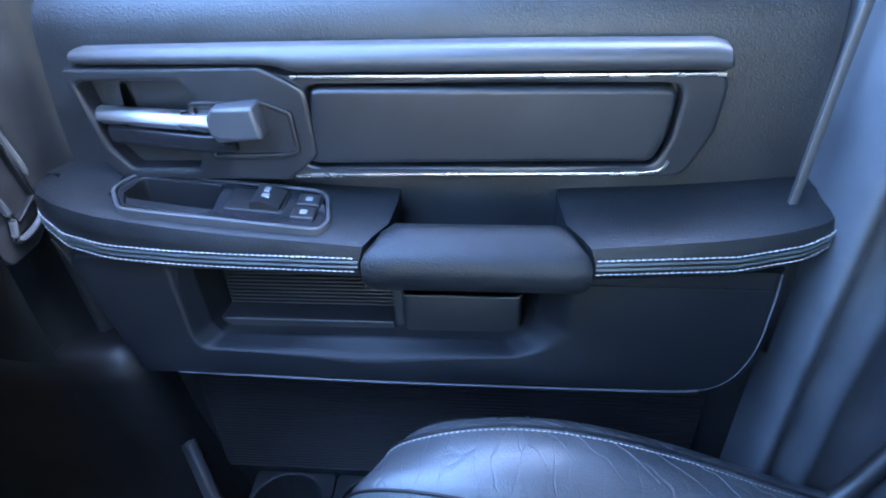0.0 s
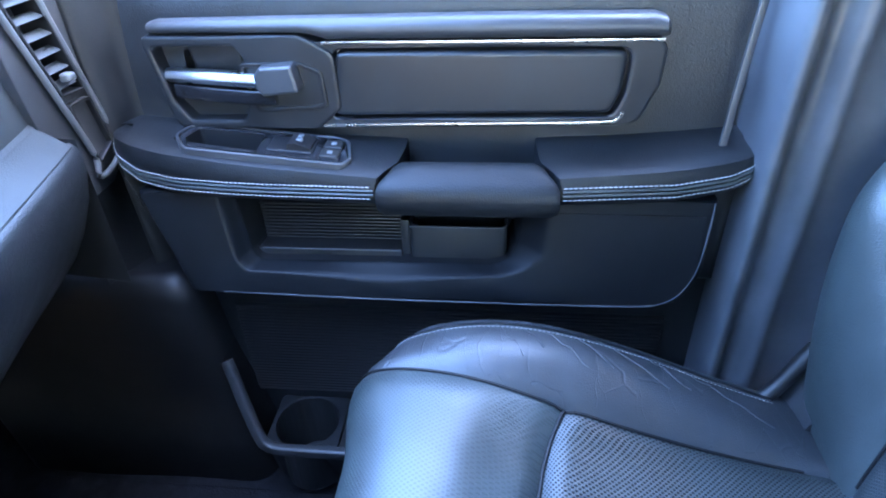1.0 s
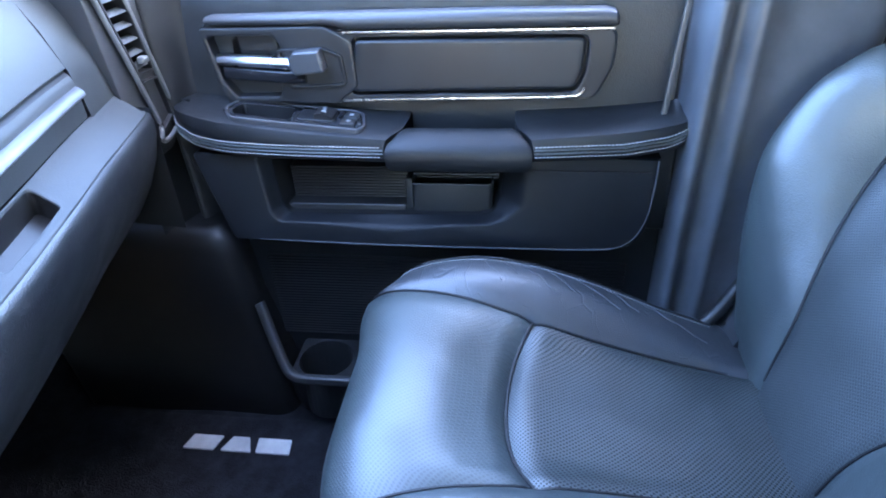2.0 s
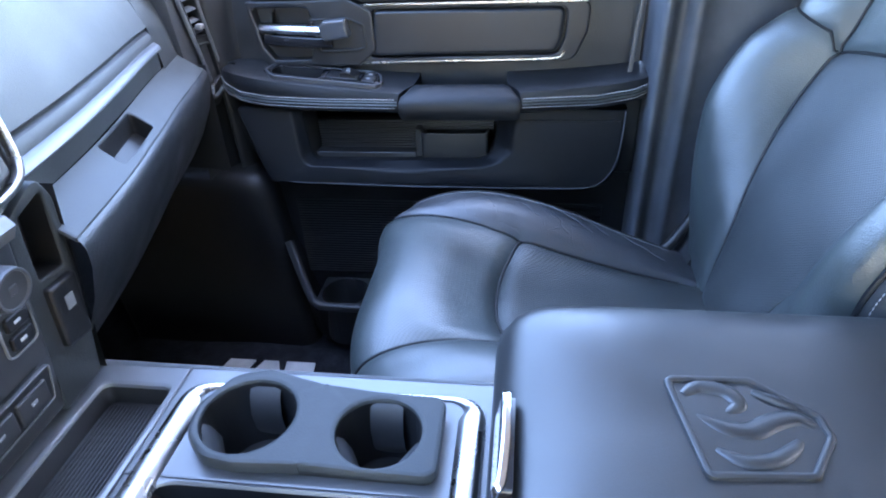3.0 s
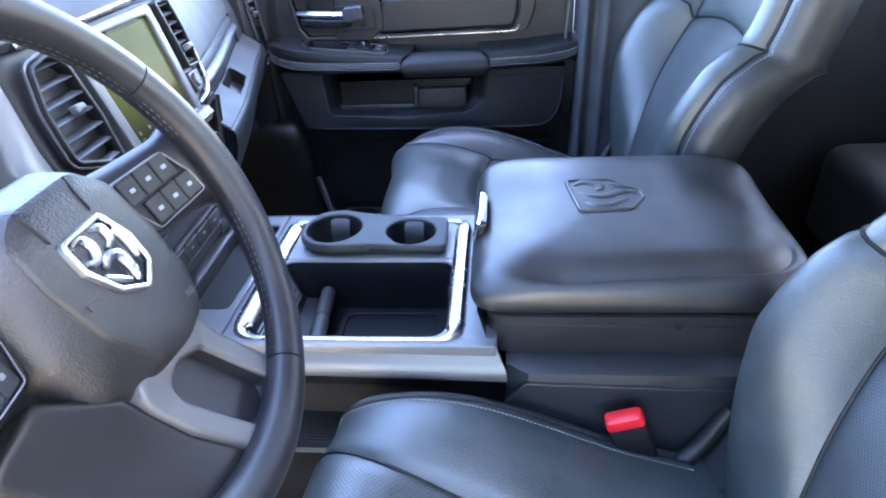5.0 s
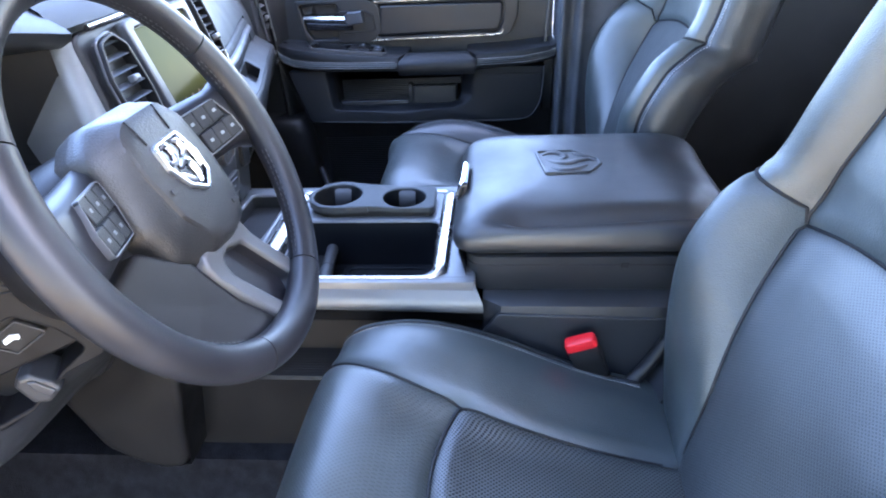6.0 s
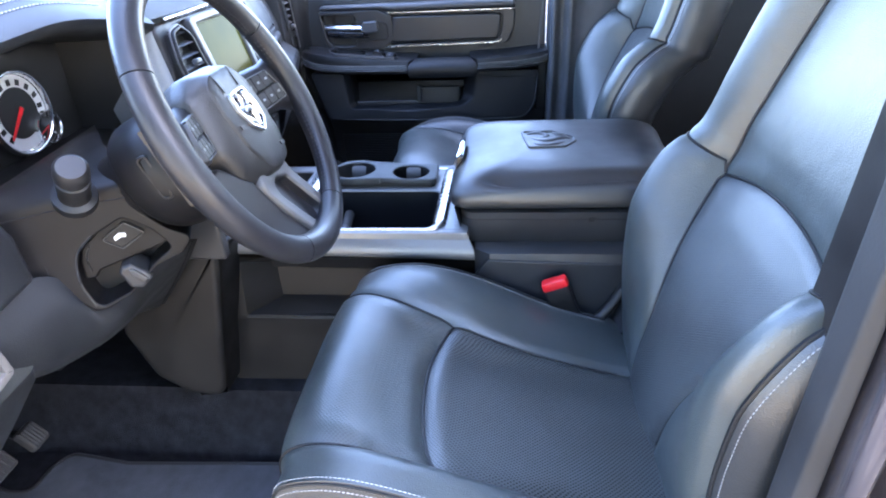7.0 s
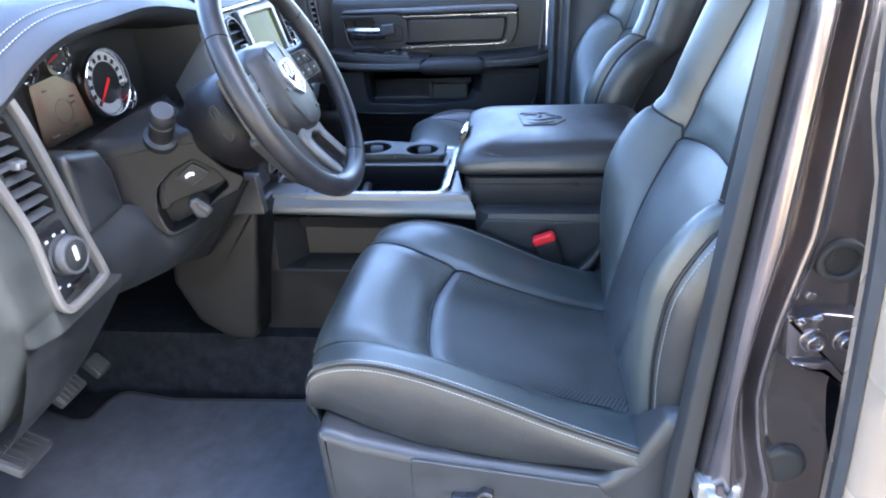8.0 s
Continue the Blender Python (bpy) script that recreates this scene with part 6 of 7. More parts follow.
for a, z, red in ((0.160, 0.682, 0), (0.183, 0.684, 1), (0.207, 0.686, 0)):
    bm = B()
    plate(bm, rect(a - 0.009, z - 0.010, a + 0.009, z + 0.010, 0.003), HK, -0.001, 0.006, 0.002)
    btn = part("button", bm, M_PLASTIC, dash)
    bm = B()
    plate(bm, [(a - 0.005, z - 0.004), (a + 0.005, z - 0.004), (a, z + 0.005)] if red else rect(a - 0.003, z - 0.002, a + 0.003, z + 0.002, 0.001), HK, 0.005, 0.0068, 0.0004, 1)
    part("button_mark", bm, M_RED if red else M_LETTER, btn)
# row of switches along the bottom
bm = B()
bar = rounded([(0.045, 0.530), (0.272, 0.535), (0.278, 0.578), (0.045, 0.575)], 0.006)
plate(bm, bar, HM, -0.002, 0.008, 0.003)
part("switch_bar", bm, M_PLASTIC, dash, "dark switch row")
bm = B()
o = ccw(bar)
holed(bm, o, inset(o, 0.002), HM, 0.0095, 0.002, 0.0078, 0.001, floor=False)
part("switch_outline", bm, M_SATIN, dash)
for k in range(5):
    bm = B()
    a = 0.054 + 0.043 * k
    plate(bm, rect(a, 0.5405, a + 0.039, 0.5685, 0.003), HM, 0.004, 0.0115, 0.002)
    btn = part("switch", bm, M_SLATE, dash)
    bm = B()
    plate(bm, rect(a + 0.015, 0.5535, a + 0.023, 0.5575, 0.001), HM, 0.0105, 0.0122, 0.0004, 1)
    part("switch_mark", bm, M_BEZEL, btn)
for a in (0.078, 0.126):
    bm = B()
    loops = []
    for q, d in ((1.1, 0.0), (1.1, 0.006), (0.9, 0.008), (0.86, 0.02), (0.7, 0.022)):
        loops.append([HM(a + 0.016 * q * math.cos(t), 0.517 + 0.016 * q * math.sin(t), d) for t in np.linspace(0, 2 * math.pi, 25)[:-1]])
    bridge(bm, loops, cap1=True)
    part("power_socket", bm, M_GLOSS if a < 0.1 else M_PLASTIC2, dash, "capped power socket")
# side upright of the stack with a small pocket and a switch
VM = lambda a, z, d: Vector((-0.380 - 0.10 * (0.72 - z) + d, a - 0.006, z + 0.018 * smooth(0.50, 0.60, z)))
bm, wl = B(), B()
up_out = rounded([(0.292, 0.500), (0.352, 0.500), (0.366, 0.60), (0.366, 0.70), (0.352, 0.728), (0.300, 0.70)], [0.002, 0.006, 0.03, 0.03, 0.02, 0.006])
holed(bm, up_out, rounded([(0.318, 0.632), (0.354, 0.628), (0.354, 0.712), (0.318, 0.700)], 0.005), VM, 0.004, -0.13, -0.03, 0.003, walls=wl)
part("stack_upright", bm, M_DASH, dash, "slate upright beside the controls")
part("upright_pocket", wl, M_BLACK, dash)
bm = B()
plate(bm, rounded([(0.316, 0.556), (0.354, 0.552), (0.356, 0.620), (0.316, 0.622)], 0.004), VM, 0.0, 0.012, 0.004)
sw = part("rocker_switch", bm, M_PLASTIC, dash)
bm = B()
plate(bm, rect(0.330, 0.588, 0.342, 0.604, 0.001), VM, 0.011, 0.0128, 0.0004, 1)
part("switch_mark", bm, M_BEZEL, sw)
bm = B()
sheet(bm, lambda u, w: Vector((-0.375 - 0.3 * u - 0.03 * (1 - w), 0.362, 0.49 + 0.24 * w)), 4, 4)
part("stack_cheek", bm, M_PLASTIC, dash)
# centre top pad
bm = B()
bridge(bm, [[Vector((x, y, z)) for x, z in ((-0.98, 0.90), (-0.70, 0.945), (-0.55, 0.955), (-0.47, 0.945), (-0.44, 0.925), (-0.425, 0.902), (-0.43, 0.893))] for y in np.linspace(-0.04, 0.356, 10)], closed=False)
part("top_pad", bm, M_DASH, dash, "slate padded dash top", smooth=60)

# driver's side: hood, gauges, knee panel
zt = curve1([-0.68, -0.60, -0.555, -0.49, -0.438, -0.368, -0.25, -0.15, -0.03], [0.840, 0.868, 0.892, 0.916, 0.926, 0.931, 0.937, 0.925, 0.900])
LIP = -0.41
bm = B()
loops = []
for y in np.linspace(-0.665, -0.035, 40):
    z = zt(y)
    loops.append([Vector((x, y, zz)) for x, zz in ((-0.57, z - 0.030), (-0.50, z - 0.028), (LIP - 0.02, z - 0.020), (LIP - 0.004, z - 0.012), (LIP, z - 0.003), (LIP - 0.006, z + 0.004), (LIP - 0.02, z + 0.013), (LIP - 0.05, z + 0.030), (LIP - 0.085, z + 0.040), (LIP - 0.16, z + 0.042), (-0.75, z + 0.02), (-1.0, 0.90))])
bridge(bm, loops, closed=False)
part("cluster_hood", bm, M_HOOD, dash, "stitched slate hood over the gauges", smooth=60)
for dx, dz in ((0.028, 0.0187), (0.042, 0.0265)):
    bm = B()
    stitch(bm, [(LIP - dx, y, zt(y) + dz) for y in np.linspace(-0.66, -0.12, 60)], dash=0.005, r=0.0011)
    part("stitching", bm, M_THREAD, dash, "pale stitching")
bm = B()
sheet(bm, lambda u, w: Vector((-0.565, -0.50 + 0.46 * u, 0.725 + 0.22 * w)), 4, 4)
sheet(bm, lambda u, w: Vector((-0.565 + 0.125 * u, -0.075 + 0.03 * u, 0.725 + 0.19 * w)), 4, 4)
sheet(bm, lambda u, w: Vector((-0.565 + 0.12 * u, -0.47 - 0.06 * u, 0.725 + 0.17 * w)), 4, 4)
part("cluster_shell", bm, M_PLASTIC2, dash, "black gauge binnacle")
bm = B()
sheet(bm, lambda u, w: Vector((-0.565 + 0.115 * u, -0.54 + 0.50 * w, 0.738 - 0.012 * u)), 6, 10)
part("cluster_ledge", bm, M_PLASTIC, dash)
GX = -0.553
GM = lambda a, b, d: Vector((GX + d, a, b))


def gauge(a, z, r, needle, big):
    bm = B()
    holed(bm, circle(a, z, r, 40), circle(a, z, r * 0.90, 40), GM, 0.012, -0.004, 0.003, 0.003)
    g = part("gauge", bm, M_CHROME, dash, "round gauge with a bright rim and red needle")
    bm = B()
    plate(bm, circle(a, z, r * 0.88, 36), GM, 0.0, 0.004, 0.0005, 1)
    part("dial", bm, M_DIALFACE if big else M_BLACK, g)
    bm = B()
    plate(bm, circle(a, z, r * 0.60, 36), GM, 0.0035, 0.0052, 0.0005, 1)
    part("dial_centre", bm, M_BLACK, g)
    for k in range(13 if big else 5):
        t = radians(225 - 270 * k / (12 if big else 4))
        u, w = Vector((math.cos(t), math.sin(t))), Vector((-math.sin(t), math.cos(t)))
        bm = B()
        c = Vector((a, z))
        h = r * (0.055 if big else 0.03)
        q = [c + u * r * 0.64 + w * h, c + u * r * 0.64 - w * h, c + u * r * 0.78 - w * h, c + u * r * 0.78 + w * h]
        plate(bm, [tuple(p) for p in q], GM, 0.0035, 0.0055, 0.0003, 1)
        part("tick", bm, M_BLACK if big else M_MARK, g)
    bm = B()
    t = radians(needle)
    u, w = Vector((math.cos(t), math.sin(t))), Vector((-math.sin(t), math.cos(t)))
    c = Vector((a, z))
    plate(bm, [tuple(c - u * r * 0.15 + w * r * 0.05), tuple(c - u * r * 0.15 - w * r * 0.05), tuple(c + u * r * 0.72 - w * r * 0.02), tuple(c + u * r * 0.72 + w * r * 0.02)], GM, 0.006, 0.008, 0.0004, 1)
    part("needle", bm, M_RED, g, "red needle")


gauge(-0.218, 0.806, 0.062, 225, True)
gauge(-0.175, 0.772, 0.026, 200, False)
gauge(-0.325, 0.872, 0.030, 200, False)
bm = B()
plate(bm, rounded([(-0.405, 0.740), (-0.284, 0.748), (-0.300, 0.822), (-0.336, 0.843), (-0.395, 0.838)], 0.008), GM, 0.0, 0.006, 0.002)
dd = part("driver_display", bm, M_DISPLAY, dash, "brownish driver display, its glow also carrying a painted reflection")
bm = B()
holed(bm, circle(-0.345, 0.787, 0.020, 28), circle(-0.345, 0.787, 0.0192, 28), GM, 0.0068, 0.004, 0.0058, 0.0003, floor=False)
part("display_ring", bm, M_STRIP, dd)
# unreadable lines of print on the display
for a, b, w in ((-0.318, 0.806, 0.012), (-0.322, 0.796, 0.016), (-0.375, 0.826, 0.010), (-0.330, 0.760, 0.014), (-0.380, 0.755, 0.018), (-0.352, 0.752, 0.010)):
    bm = B()
    plate(bm, rect(a - w / 2, b - 0.0016, a + w / 2, b + 0.0016, 0.0006), GM, 0.0055, 0.0068, 0.0003, 1)
    part("print_bar", bm, M_STRIP, dd)
gauge(-0.40, 0.868, 0.026, 200, False)

zb = curve1([-0.665, -0.56, -0.50, -0.40, -0.25, -0.04], [0.40, 0.47, 0.49, 0.495, 0.49, 0.495])
xo = curve1([-0.665, -0.56, -0.50, -0.40, -0.04], [-0.03, -0.02, -0.025, -0.03, -0.02])
bm = B()
loops = []
for y in np.linspace(-0.42, -0.04, 30):
    b = zb(y)
    dx = xo(y)
    loops.append([Vector((x + dx, y, z)) for x, z in ((-0.455, 0.733), (-0.425, 0.735), (-0.408, 0.728), (-0.395, 0.70), (-0.388, 0.66), (-0.39, 0.62), (-0.40, b + 0.035), (-0.412, b + 0.015), (-0.43, b), (-0.60, b - 0.03))])
bridge(bm, loops, closed=False)
part("knee_panel", bm, M_PLASTIC2, dash, "charcoal panel below the steering column", smooth=50)
# corner blocks of the knee panel: an upright block, and a folded panel under it
bm = B()
plate(bm, rounded([(-0.535, 0.775), (-0.458, 0.757), (-0.440, 0.72), (-0.436, 0.655), (-0.535, 0.645)], 0.012), lambda a, b, d: Vector((-0.430 + d, a, b)), -0.12, 0.012, 0.012, 4)
part("corner_block", bm, M_KNEE, dash, "slate block beside the column")
# side of the column housing, turned to the driver's door: flat face, rounded shelf on top, recessed switch surround
KO, KU = Vector((-0.345, -0.382, 0.65)), Vector((0.92, 0.39, 0)).normalized()
KN = KU.cross(Vector((0, 0, 1)))
KM = lambda a, b, d: KO + KU * a + Vector((0, 0, b)) + KN * d
fascia = rounded([(-0.135, 0.090), (0.029, 0.104), (0.040, 0.073), (0.069, 0.040), (0.098, 0.022), (0.082, 0.002), (0.044, -0.012), (0.001, -0.050), (-0.043, -0.068), (-0.078, -0.020), (-0.135, -0.020)], [0.003, 0.003, 0.02, 0.02, 0.003, 0.006, 0.02, 0.02, 0.02, 0.02, 0.003])
kp = rounded([(-0.047, 0.008), (-0.041, 0.024), (-0.016, 0.046), (0.021, 0.064), (0.050, 0.042), (0.070, 0.012), (0.042, -0.008), (0.002, -0.044), (-0.040, -0.060), (-0.050, -0.020)], [0.012, 0.012, 0.012, 0.008, 0.01, 0.006, 0.012, 0.014, 0.01, 0.014])
bm, wl = B(), B()
holed(bm, fascia, kp, KM, 0.006, -0.05, -0.045, 0.0025, walls=wl, floor=False)
part("column_fascia", bm, M_COLUMN, dash, "charcoal face beside the column", smooth=50)
part("surround_edge", wl, M_COLUMN, dash)
bm = B()
loops = []
for u in np.linspace(0, 1, 14):
    f = KM(-0.135 + 0.166 * u, 0.088 + 0.015 * u, 0.0)
    k = Vector((-0.458, -0.480 + 0.29 * u, 0.758 + 0.02 * u))
    n = KN * 1.0
    top = f.lerp(k, 0.12) + Vector((0, 0, 0.014))
    loops.append([f + n * 0.0065 - Vector((0, 0, 0.004)), f + n * 0.0063, f + n * 0.005 + Vector((0, 0, 0.005)), f + n * 0.001 + Vector((0, 0, 0.010)), top, f.lerp(k, 0.4) + Vector((0, 0, 0.012)), f.lerp(k, 0.8) + Vector((0, 0, 0.005)), k, k - Vector((0.02, 0, 0.012)), k - Vector((0.03, 0, 0.05))])
bridge(bm, loops, closed=False)
part("column_shelf", bm, M_COLUMN, dash, "charcoal shelf round the control stalk", smooth=60)
bm = B()
tube(bm, spline([KM(-0.120, 0.080, 0.0062), KM(-0.089, 0.083, 0.0062), KM(-0.024, 0.089, 0.0062), KM(0.034, 0.090, 0.0062)], 5), 0.0011, 6)
part("panel_seam", bm, M_BLACK, dash)
# rolled knee panel running from the corner under the column towards the tunnel
KNEE = [((-0.432, -0.580, 0.668), (-0.430, -0.580, 0.62), (-0.450, -0.580, 0.57), (-0.52, -0.57, 0.55)),
        ((-0.427, -0.475, 0.668), (-0.410, -0.470, 0.605), (-0.437, -0.484, 0.545), (-0.52, -0.47, 0.515)),
        (KM(-0.074, -0.004, 0.006), (-0.398, -0.425, 0.60), (-0.430, -0.44, 0.525), (-0.53, -0.42, 0.47)),
        (KM(-0.046, -0.062, 0.006), (-0.387, -0.392, 0.555), (-0.428, -0.38, 0.505), (-0.53, -0.35, 0.45)),
        (KM(0.001, -0.047, 0.006), (-0.366, -0.365, 0.560), (-0.428, -0.33, 0.495), (-0.535, -0.27, 0.43)),
        (KM(0.042, -0.011, 0.006), (-0.340, -0.333, 0.585), (-0.420, -0.26, 0.495), (-0.53, -0.18, 0.41)),
        (KM(0.090, 0.012, 0.006), (-0.325, -0.285, 0.588), (-0.415, -0.195, 0.490), (-0.513, -0.104, 0.386))]
cols = [spline([Vector(p) for p in row], 6) for row in KNEE]
cols = list(zip(*[spline([c[k] for c in cols], 5) for k in range(len(cols[0]))]))
grid_part("knee_roll", cols, M_KNEE, dash, "rolled slate knee panel under the column")
bm = B()
end = [Vector(p) for p in cols[-1]]
bridge(bm, [[p + Vector(o) for p in end] for o in ((0, 0, 0), (0.003, 0.001, 0.002), (0.007, 0.010, 0.002), (0.006, 0.013, 0.0), (-0.03, 0.016, 0.0))], closed=False)
part("panel_edge", bm, M_PLASTIC2, dash, "dark edge of the knee panel")
bm = B()
tube(bm, [p + Vector((0.004, 0.003, 0.002)) for p in end], 0.0012, 6)
part("panel_seam", bm, M_BLACK, dash)
bm = B()
plate(bm, inset(ccw(kp), -0.004), KM, -0.060, -0.040, 0.002)
part("lever_well", bm, M_BLACK, dash)
bm = B()
plate(bm, rounded([(-0.046, 0.006), (-0.040, 0.024), (-0.016, 0.045), (0.021, 0.063), (0.050, 0.041), (0.066, 0.016), (0.050, 0.010), (-0.026, -0.010), (-0.034, -0.020), (-0.048, -0.020)], 0.005), KM, -0.042, -0.007, 0.003)
part("switch_surround", bm, M_COLUMN, dash, "rounded dark switch surround")
bm = B()
pk = rounded([(-0.013, 0.034), (0.010, 0.017), (0.042, 0.036), (0.019, 0.055)], 0.004)
plate(bm, pk, KM, -0.012, -0.002, 0.003)
sw = part("pedal_switch", bm, M_BLACK, dash)
bm = B()
holed(bm, pk, inset(ccw(pk), 0.0014), KM, -0.001, -0.006, -0.0025, 0.0006, floor=False)
part("switch_outline", bm, M_STRIP, sw)
bm = B()
plate(bm, rounded([(0.003, 0.030), (0.012, 0.035), (0.018, 0.034), (0.018, 0.040), (0.010, 0.041), (0.003, 0.036)], 0.002), KM, -0.003, -0.0005, 0.0005, 1)
part("switch_mark", bm, M_MARK, sw)
bm = B()
plate(bm, rounded([(-0.003, -0.012), (0.002, -0.002), (0.014, 0.000), (0.030, -0.014), (0.037, -0.026), (0.022, -0.040), (0.006, -0.036)], 0.006), KM, -0.03, 0.012, 0.006, 4)
lever = part("release_lever", bm, M_SLATE, dash, "grey release lever", smooth=60)
bm = B()
plate(bm, rounded([(0.010, -0.006), (0.018, -0.008), (0.032, -0.024), (0.026, -0.030), (0.014, -0.018)], 0.003), KM, 0.010, 0.0145, 0.002)
part("grip", bm, M_STRIP, lever)
bm = B()
tube(bm, spline([KM(-0.020, 0.046, 0.0055), KM(-0.040, 0.028, 0.0055), KM(-0.048, 0.008, 0.0055), KM(-0.051, -0.02, 0.0055), KM(-0.043, -0.056, 0.0055)], 5), 0.0014, 6)
tube(bm, spline([KM(-0.030, 0.026, -0.006), KM(-0.037, 0.012, -0.006), KM(-0.037, -0.010, -0.006)], 5), 0.0014, 6)
part("surround_bead", bm, M_SLATE, dash)
# side skirt of the stack down to the tunnel
for yy, top in ((-0.085, 0.50), (0.385, 0.46)):
    bm = B()
    plate(bm, rounded([(-0.375 - 0.2 * (0.5 - top), top), (-0.44, 0.135), (-0.52, 0.145), (-0.585, 0.19), (-0.625, 0.30), (-0.60, top)], [0.004, 0.01, 0.05, 0.08, 0.08, 0.01]), lambda a, b, d: Vector((a, yy + (-d if yy < 0 else d), b)), -0.10, 0.0, 0.012, 3)
    part("stack_skirt", bm, M_PLASTIC2, dash, "charcoal skirt beside the tunnel")
    # black sheet over the skirt's rear face, painting the shade of the recess there
    bm = B()
    y0, y1 = (yy + 0.006, yy + 0.09) if yy < 0 else (yy - 0.09, yy - 0.006)
    bridge(bm, [[Vector((x, y, z)) for x, z in ((-0.371 - 0.2 * (0.5 - top), top - 0.012), (-0.436, 0.147), (-0.50, 0.137))] for y in (y0, y1)], closed=False)
    part("skirt_shade", bm, M_BLACK, dash, "black sheet standing in for the shade behind the skirt")
bm = B()
plate(bm, rounded([(-0.440, 0.484), (-0.358, 0.484), (-0.362, 0.575), (-0.440, 0.580)], 0.004), lambda a, b, d: Vector((a, -0.072 - d, b)), -0.004, 0.016, 0.004)
part("stack_foot", bm, M_STRIP, dash, "satin grey foot of the stack")

# driver's outer vent and headlamp switch
OV = lambda a, b, d: Vector((-0.425 + d, a, b))
bm = B()
podd = rounded([(-0.69, 0.865), (-0.580, 0.862), (-0.545, 0.74), (-0.522, 0.660), (-0.478, 0.614), (-0.484, 0.555), (-0.635, 0.548), (-0.69, 0.56)], [0.012, 0.012, 0.02, 0.02, 0.014, 0.008, 0.004, 0.004])
DRIVER_VENT = rounded([(-0.662, 0.85), (-0.598, 0.848), (-0.570, 0.735), (-0.570, 0.705), (-0.628, 0.700)], 0.008)
holed(bm, podd, inset(ccw(DRIVER_VENT), 0.001), OV, 0.0, -0.02, -0.02, 0.003, floor=False)
part("vent_pod", bm, M_DASH, dash)
vent(OV, DRIVER_VENT, 8, (-0.608, 0.785))
bm = B()
plate(bm, rounded([(-0.627, 0.696), (-0.570, 0.697), (-0.550, 0.60), (-0.620, 0.588)], 0.006), OV, -0.01, 0.003, 0.002)
part("headlamp_panel", bm, M_GLOSS, dash, "gloss black headlamp switch panel")
bm = B()
loops = []
for q, d in ((1.12, 0.0), (1.12, 0.006), (1.0, 0.008), (0.94, 0.026), (0.8, 0.03)):
    loops.append([OV(-0.586 + 0.027 * q * math.cos(t), 0.648 + 0.027 * q * math.sin(t), d * 0.7) for t in np.linspace(0, 2 * math.pi, 33)[:-1]])
bridge(bm, loops, cap1=True)
kn = part("headlamp_knob", bm, M_SLATE, dash, "dark grey headlamp knob")
bm = B()
holed(bm, circle(-0.586, 0.648, 0.0265, 30), circle(-0.586, 0.648, 0.0215, 30), OV, 0.0215, 0.010, 0.0195, 0.0015)
part("knob_ring", bm, M_SATIN, kn, "bright ring of the knob")
bm = B()
plate(bm, rect(-0.590, 0.640, -0.582, 0.662, 0.003), OV, 0.019, 0.0225, 0.001, 1)
part("knob_mark", bm, M_LETTER, kn)
for a, b in ((-0.62, 0.667), (-0.608, 0.678), (-0.592, 0.681), (-0.575, 0.678), (-0.615, 0.612), (-0.598, 0.606)):
    bm = B()
    plate(bm, rect(a - 0.003, b - 0.002, a + 0.003, b + 0.002, 0.001), OV, 0.002, 0.0038, 0.0004, 1)
    part("panel_mark", bm, M_LETTER, dash)
bm = B()
plate(bm, rect(-0.59, 0.592, -0.558, 0.604, 0.002), OV, 0.001, 0.008, 0.002)
part("dimmer_wheel", bm, M_PLASTIC2, dash)
bm = B()
sweep(bm, [OV(p.x, p.y, 0.007) for p in spline([(-0.588, 0.862, 0), (-0.575, 0.82, 0), (-0.559, 0.74, 0), (-0.545, 0.66, 0), (-0.532, 0.597, 0), (-0.538, 0.585, 0), (-0.60, 0.577, 0), (-0.622, 0.583, 0), (-0.630, 0.61, 0), (-0.632, 0.70, 0), (-0.650, 0.776, 0), (-0.668, 0.85, 0)], 8)], rounded([(-0.0055, -0.0055), (0.0055, -0.0055), (0.0055, 0.0055), (-0.0055, 0.0055)], 0.002, 2), up=(1, 0, 0))
part("vent_trim", bm, M_TRIM, dash, "satin silver vent trim")
# cheek folding forward below the vent panel
bm = B()
fold = [((-0.427, -0.484, 0.556), -0.70), ((-0.434, -0.482, 0.536), -0.70), ((-0.450, -0.512, 0.500), -0.70), ((-0.478, -0.560, 0.445), -0.70), ((-0.505, -0.600, 0.410), -0.70), ((-0.540, -0.640, 0.375), -0.70)]
bridge(bm, [[Vector((p[0], y, p[2])), Vector((p[0], p[1] - 0.006, p[2])), Vector((p[0] - 0.002, p[1] - 0.002, p[2])), Vector((p[0] - 0.006, p[1], p[2])), Vector((p[0] - 0.09, p[1] + 0.01, p[2]))] for p, y in fold], closed=False)
part("lower_cheek", bm, M_KNEE, dash, "folded slate cheek below the vent panel")
# end of the dash seen in the open doorway
EC = lambda a, b, d: Vector((a, -0.705 - d, b))
bm = B()
ecap = rounded([(-0.436, 0.865), (-0.424, 0.72), (-0.420, 0.60), (-0.440, 0.545), (-0.485, 0.470), (-0.545, 0.40), (-0.80, 0.34), (-0.80, 0.875)], [0.03, 0.05, 0.05, 0.04, 0.05, 0.05, 0.02, 0.02])
plate(bm, ecap, EC, -0.08, 0.0, 0.020, 5, rx=0.026)
part("dash_endcap", bm, M_DASH, dash, "charcoal end cap of the dash", smooth=50)
bm = B()
plate(bm, inset(ccw(ecap), 0.034), EC, -0.004, 0.004, 0.004, 3)
part("endcap_cover", bm, M_DASH, dash)

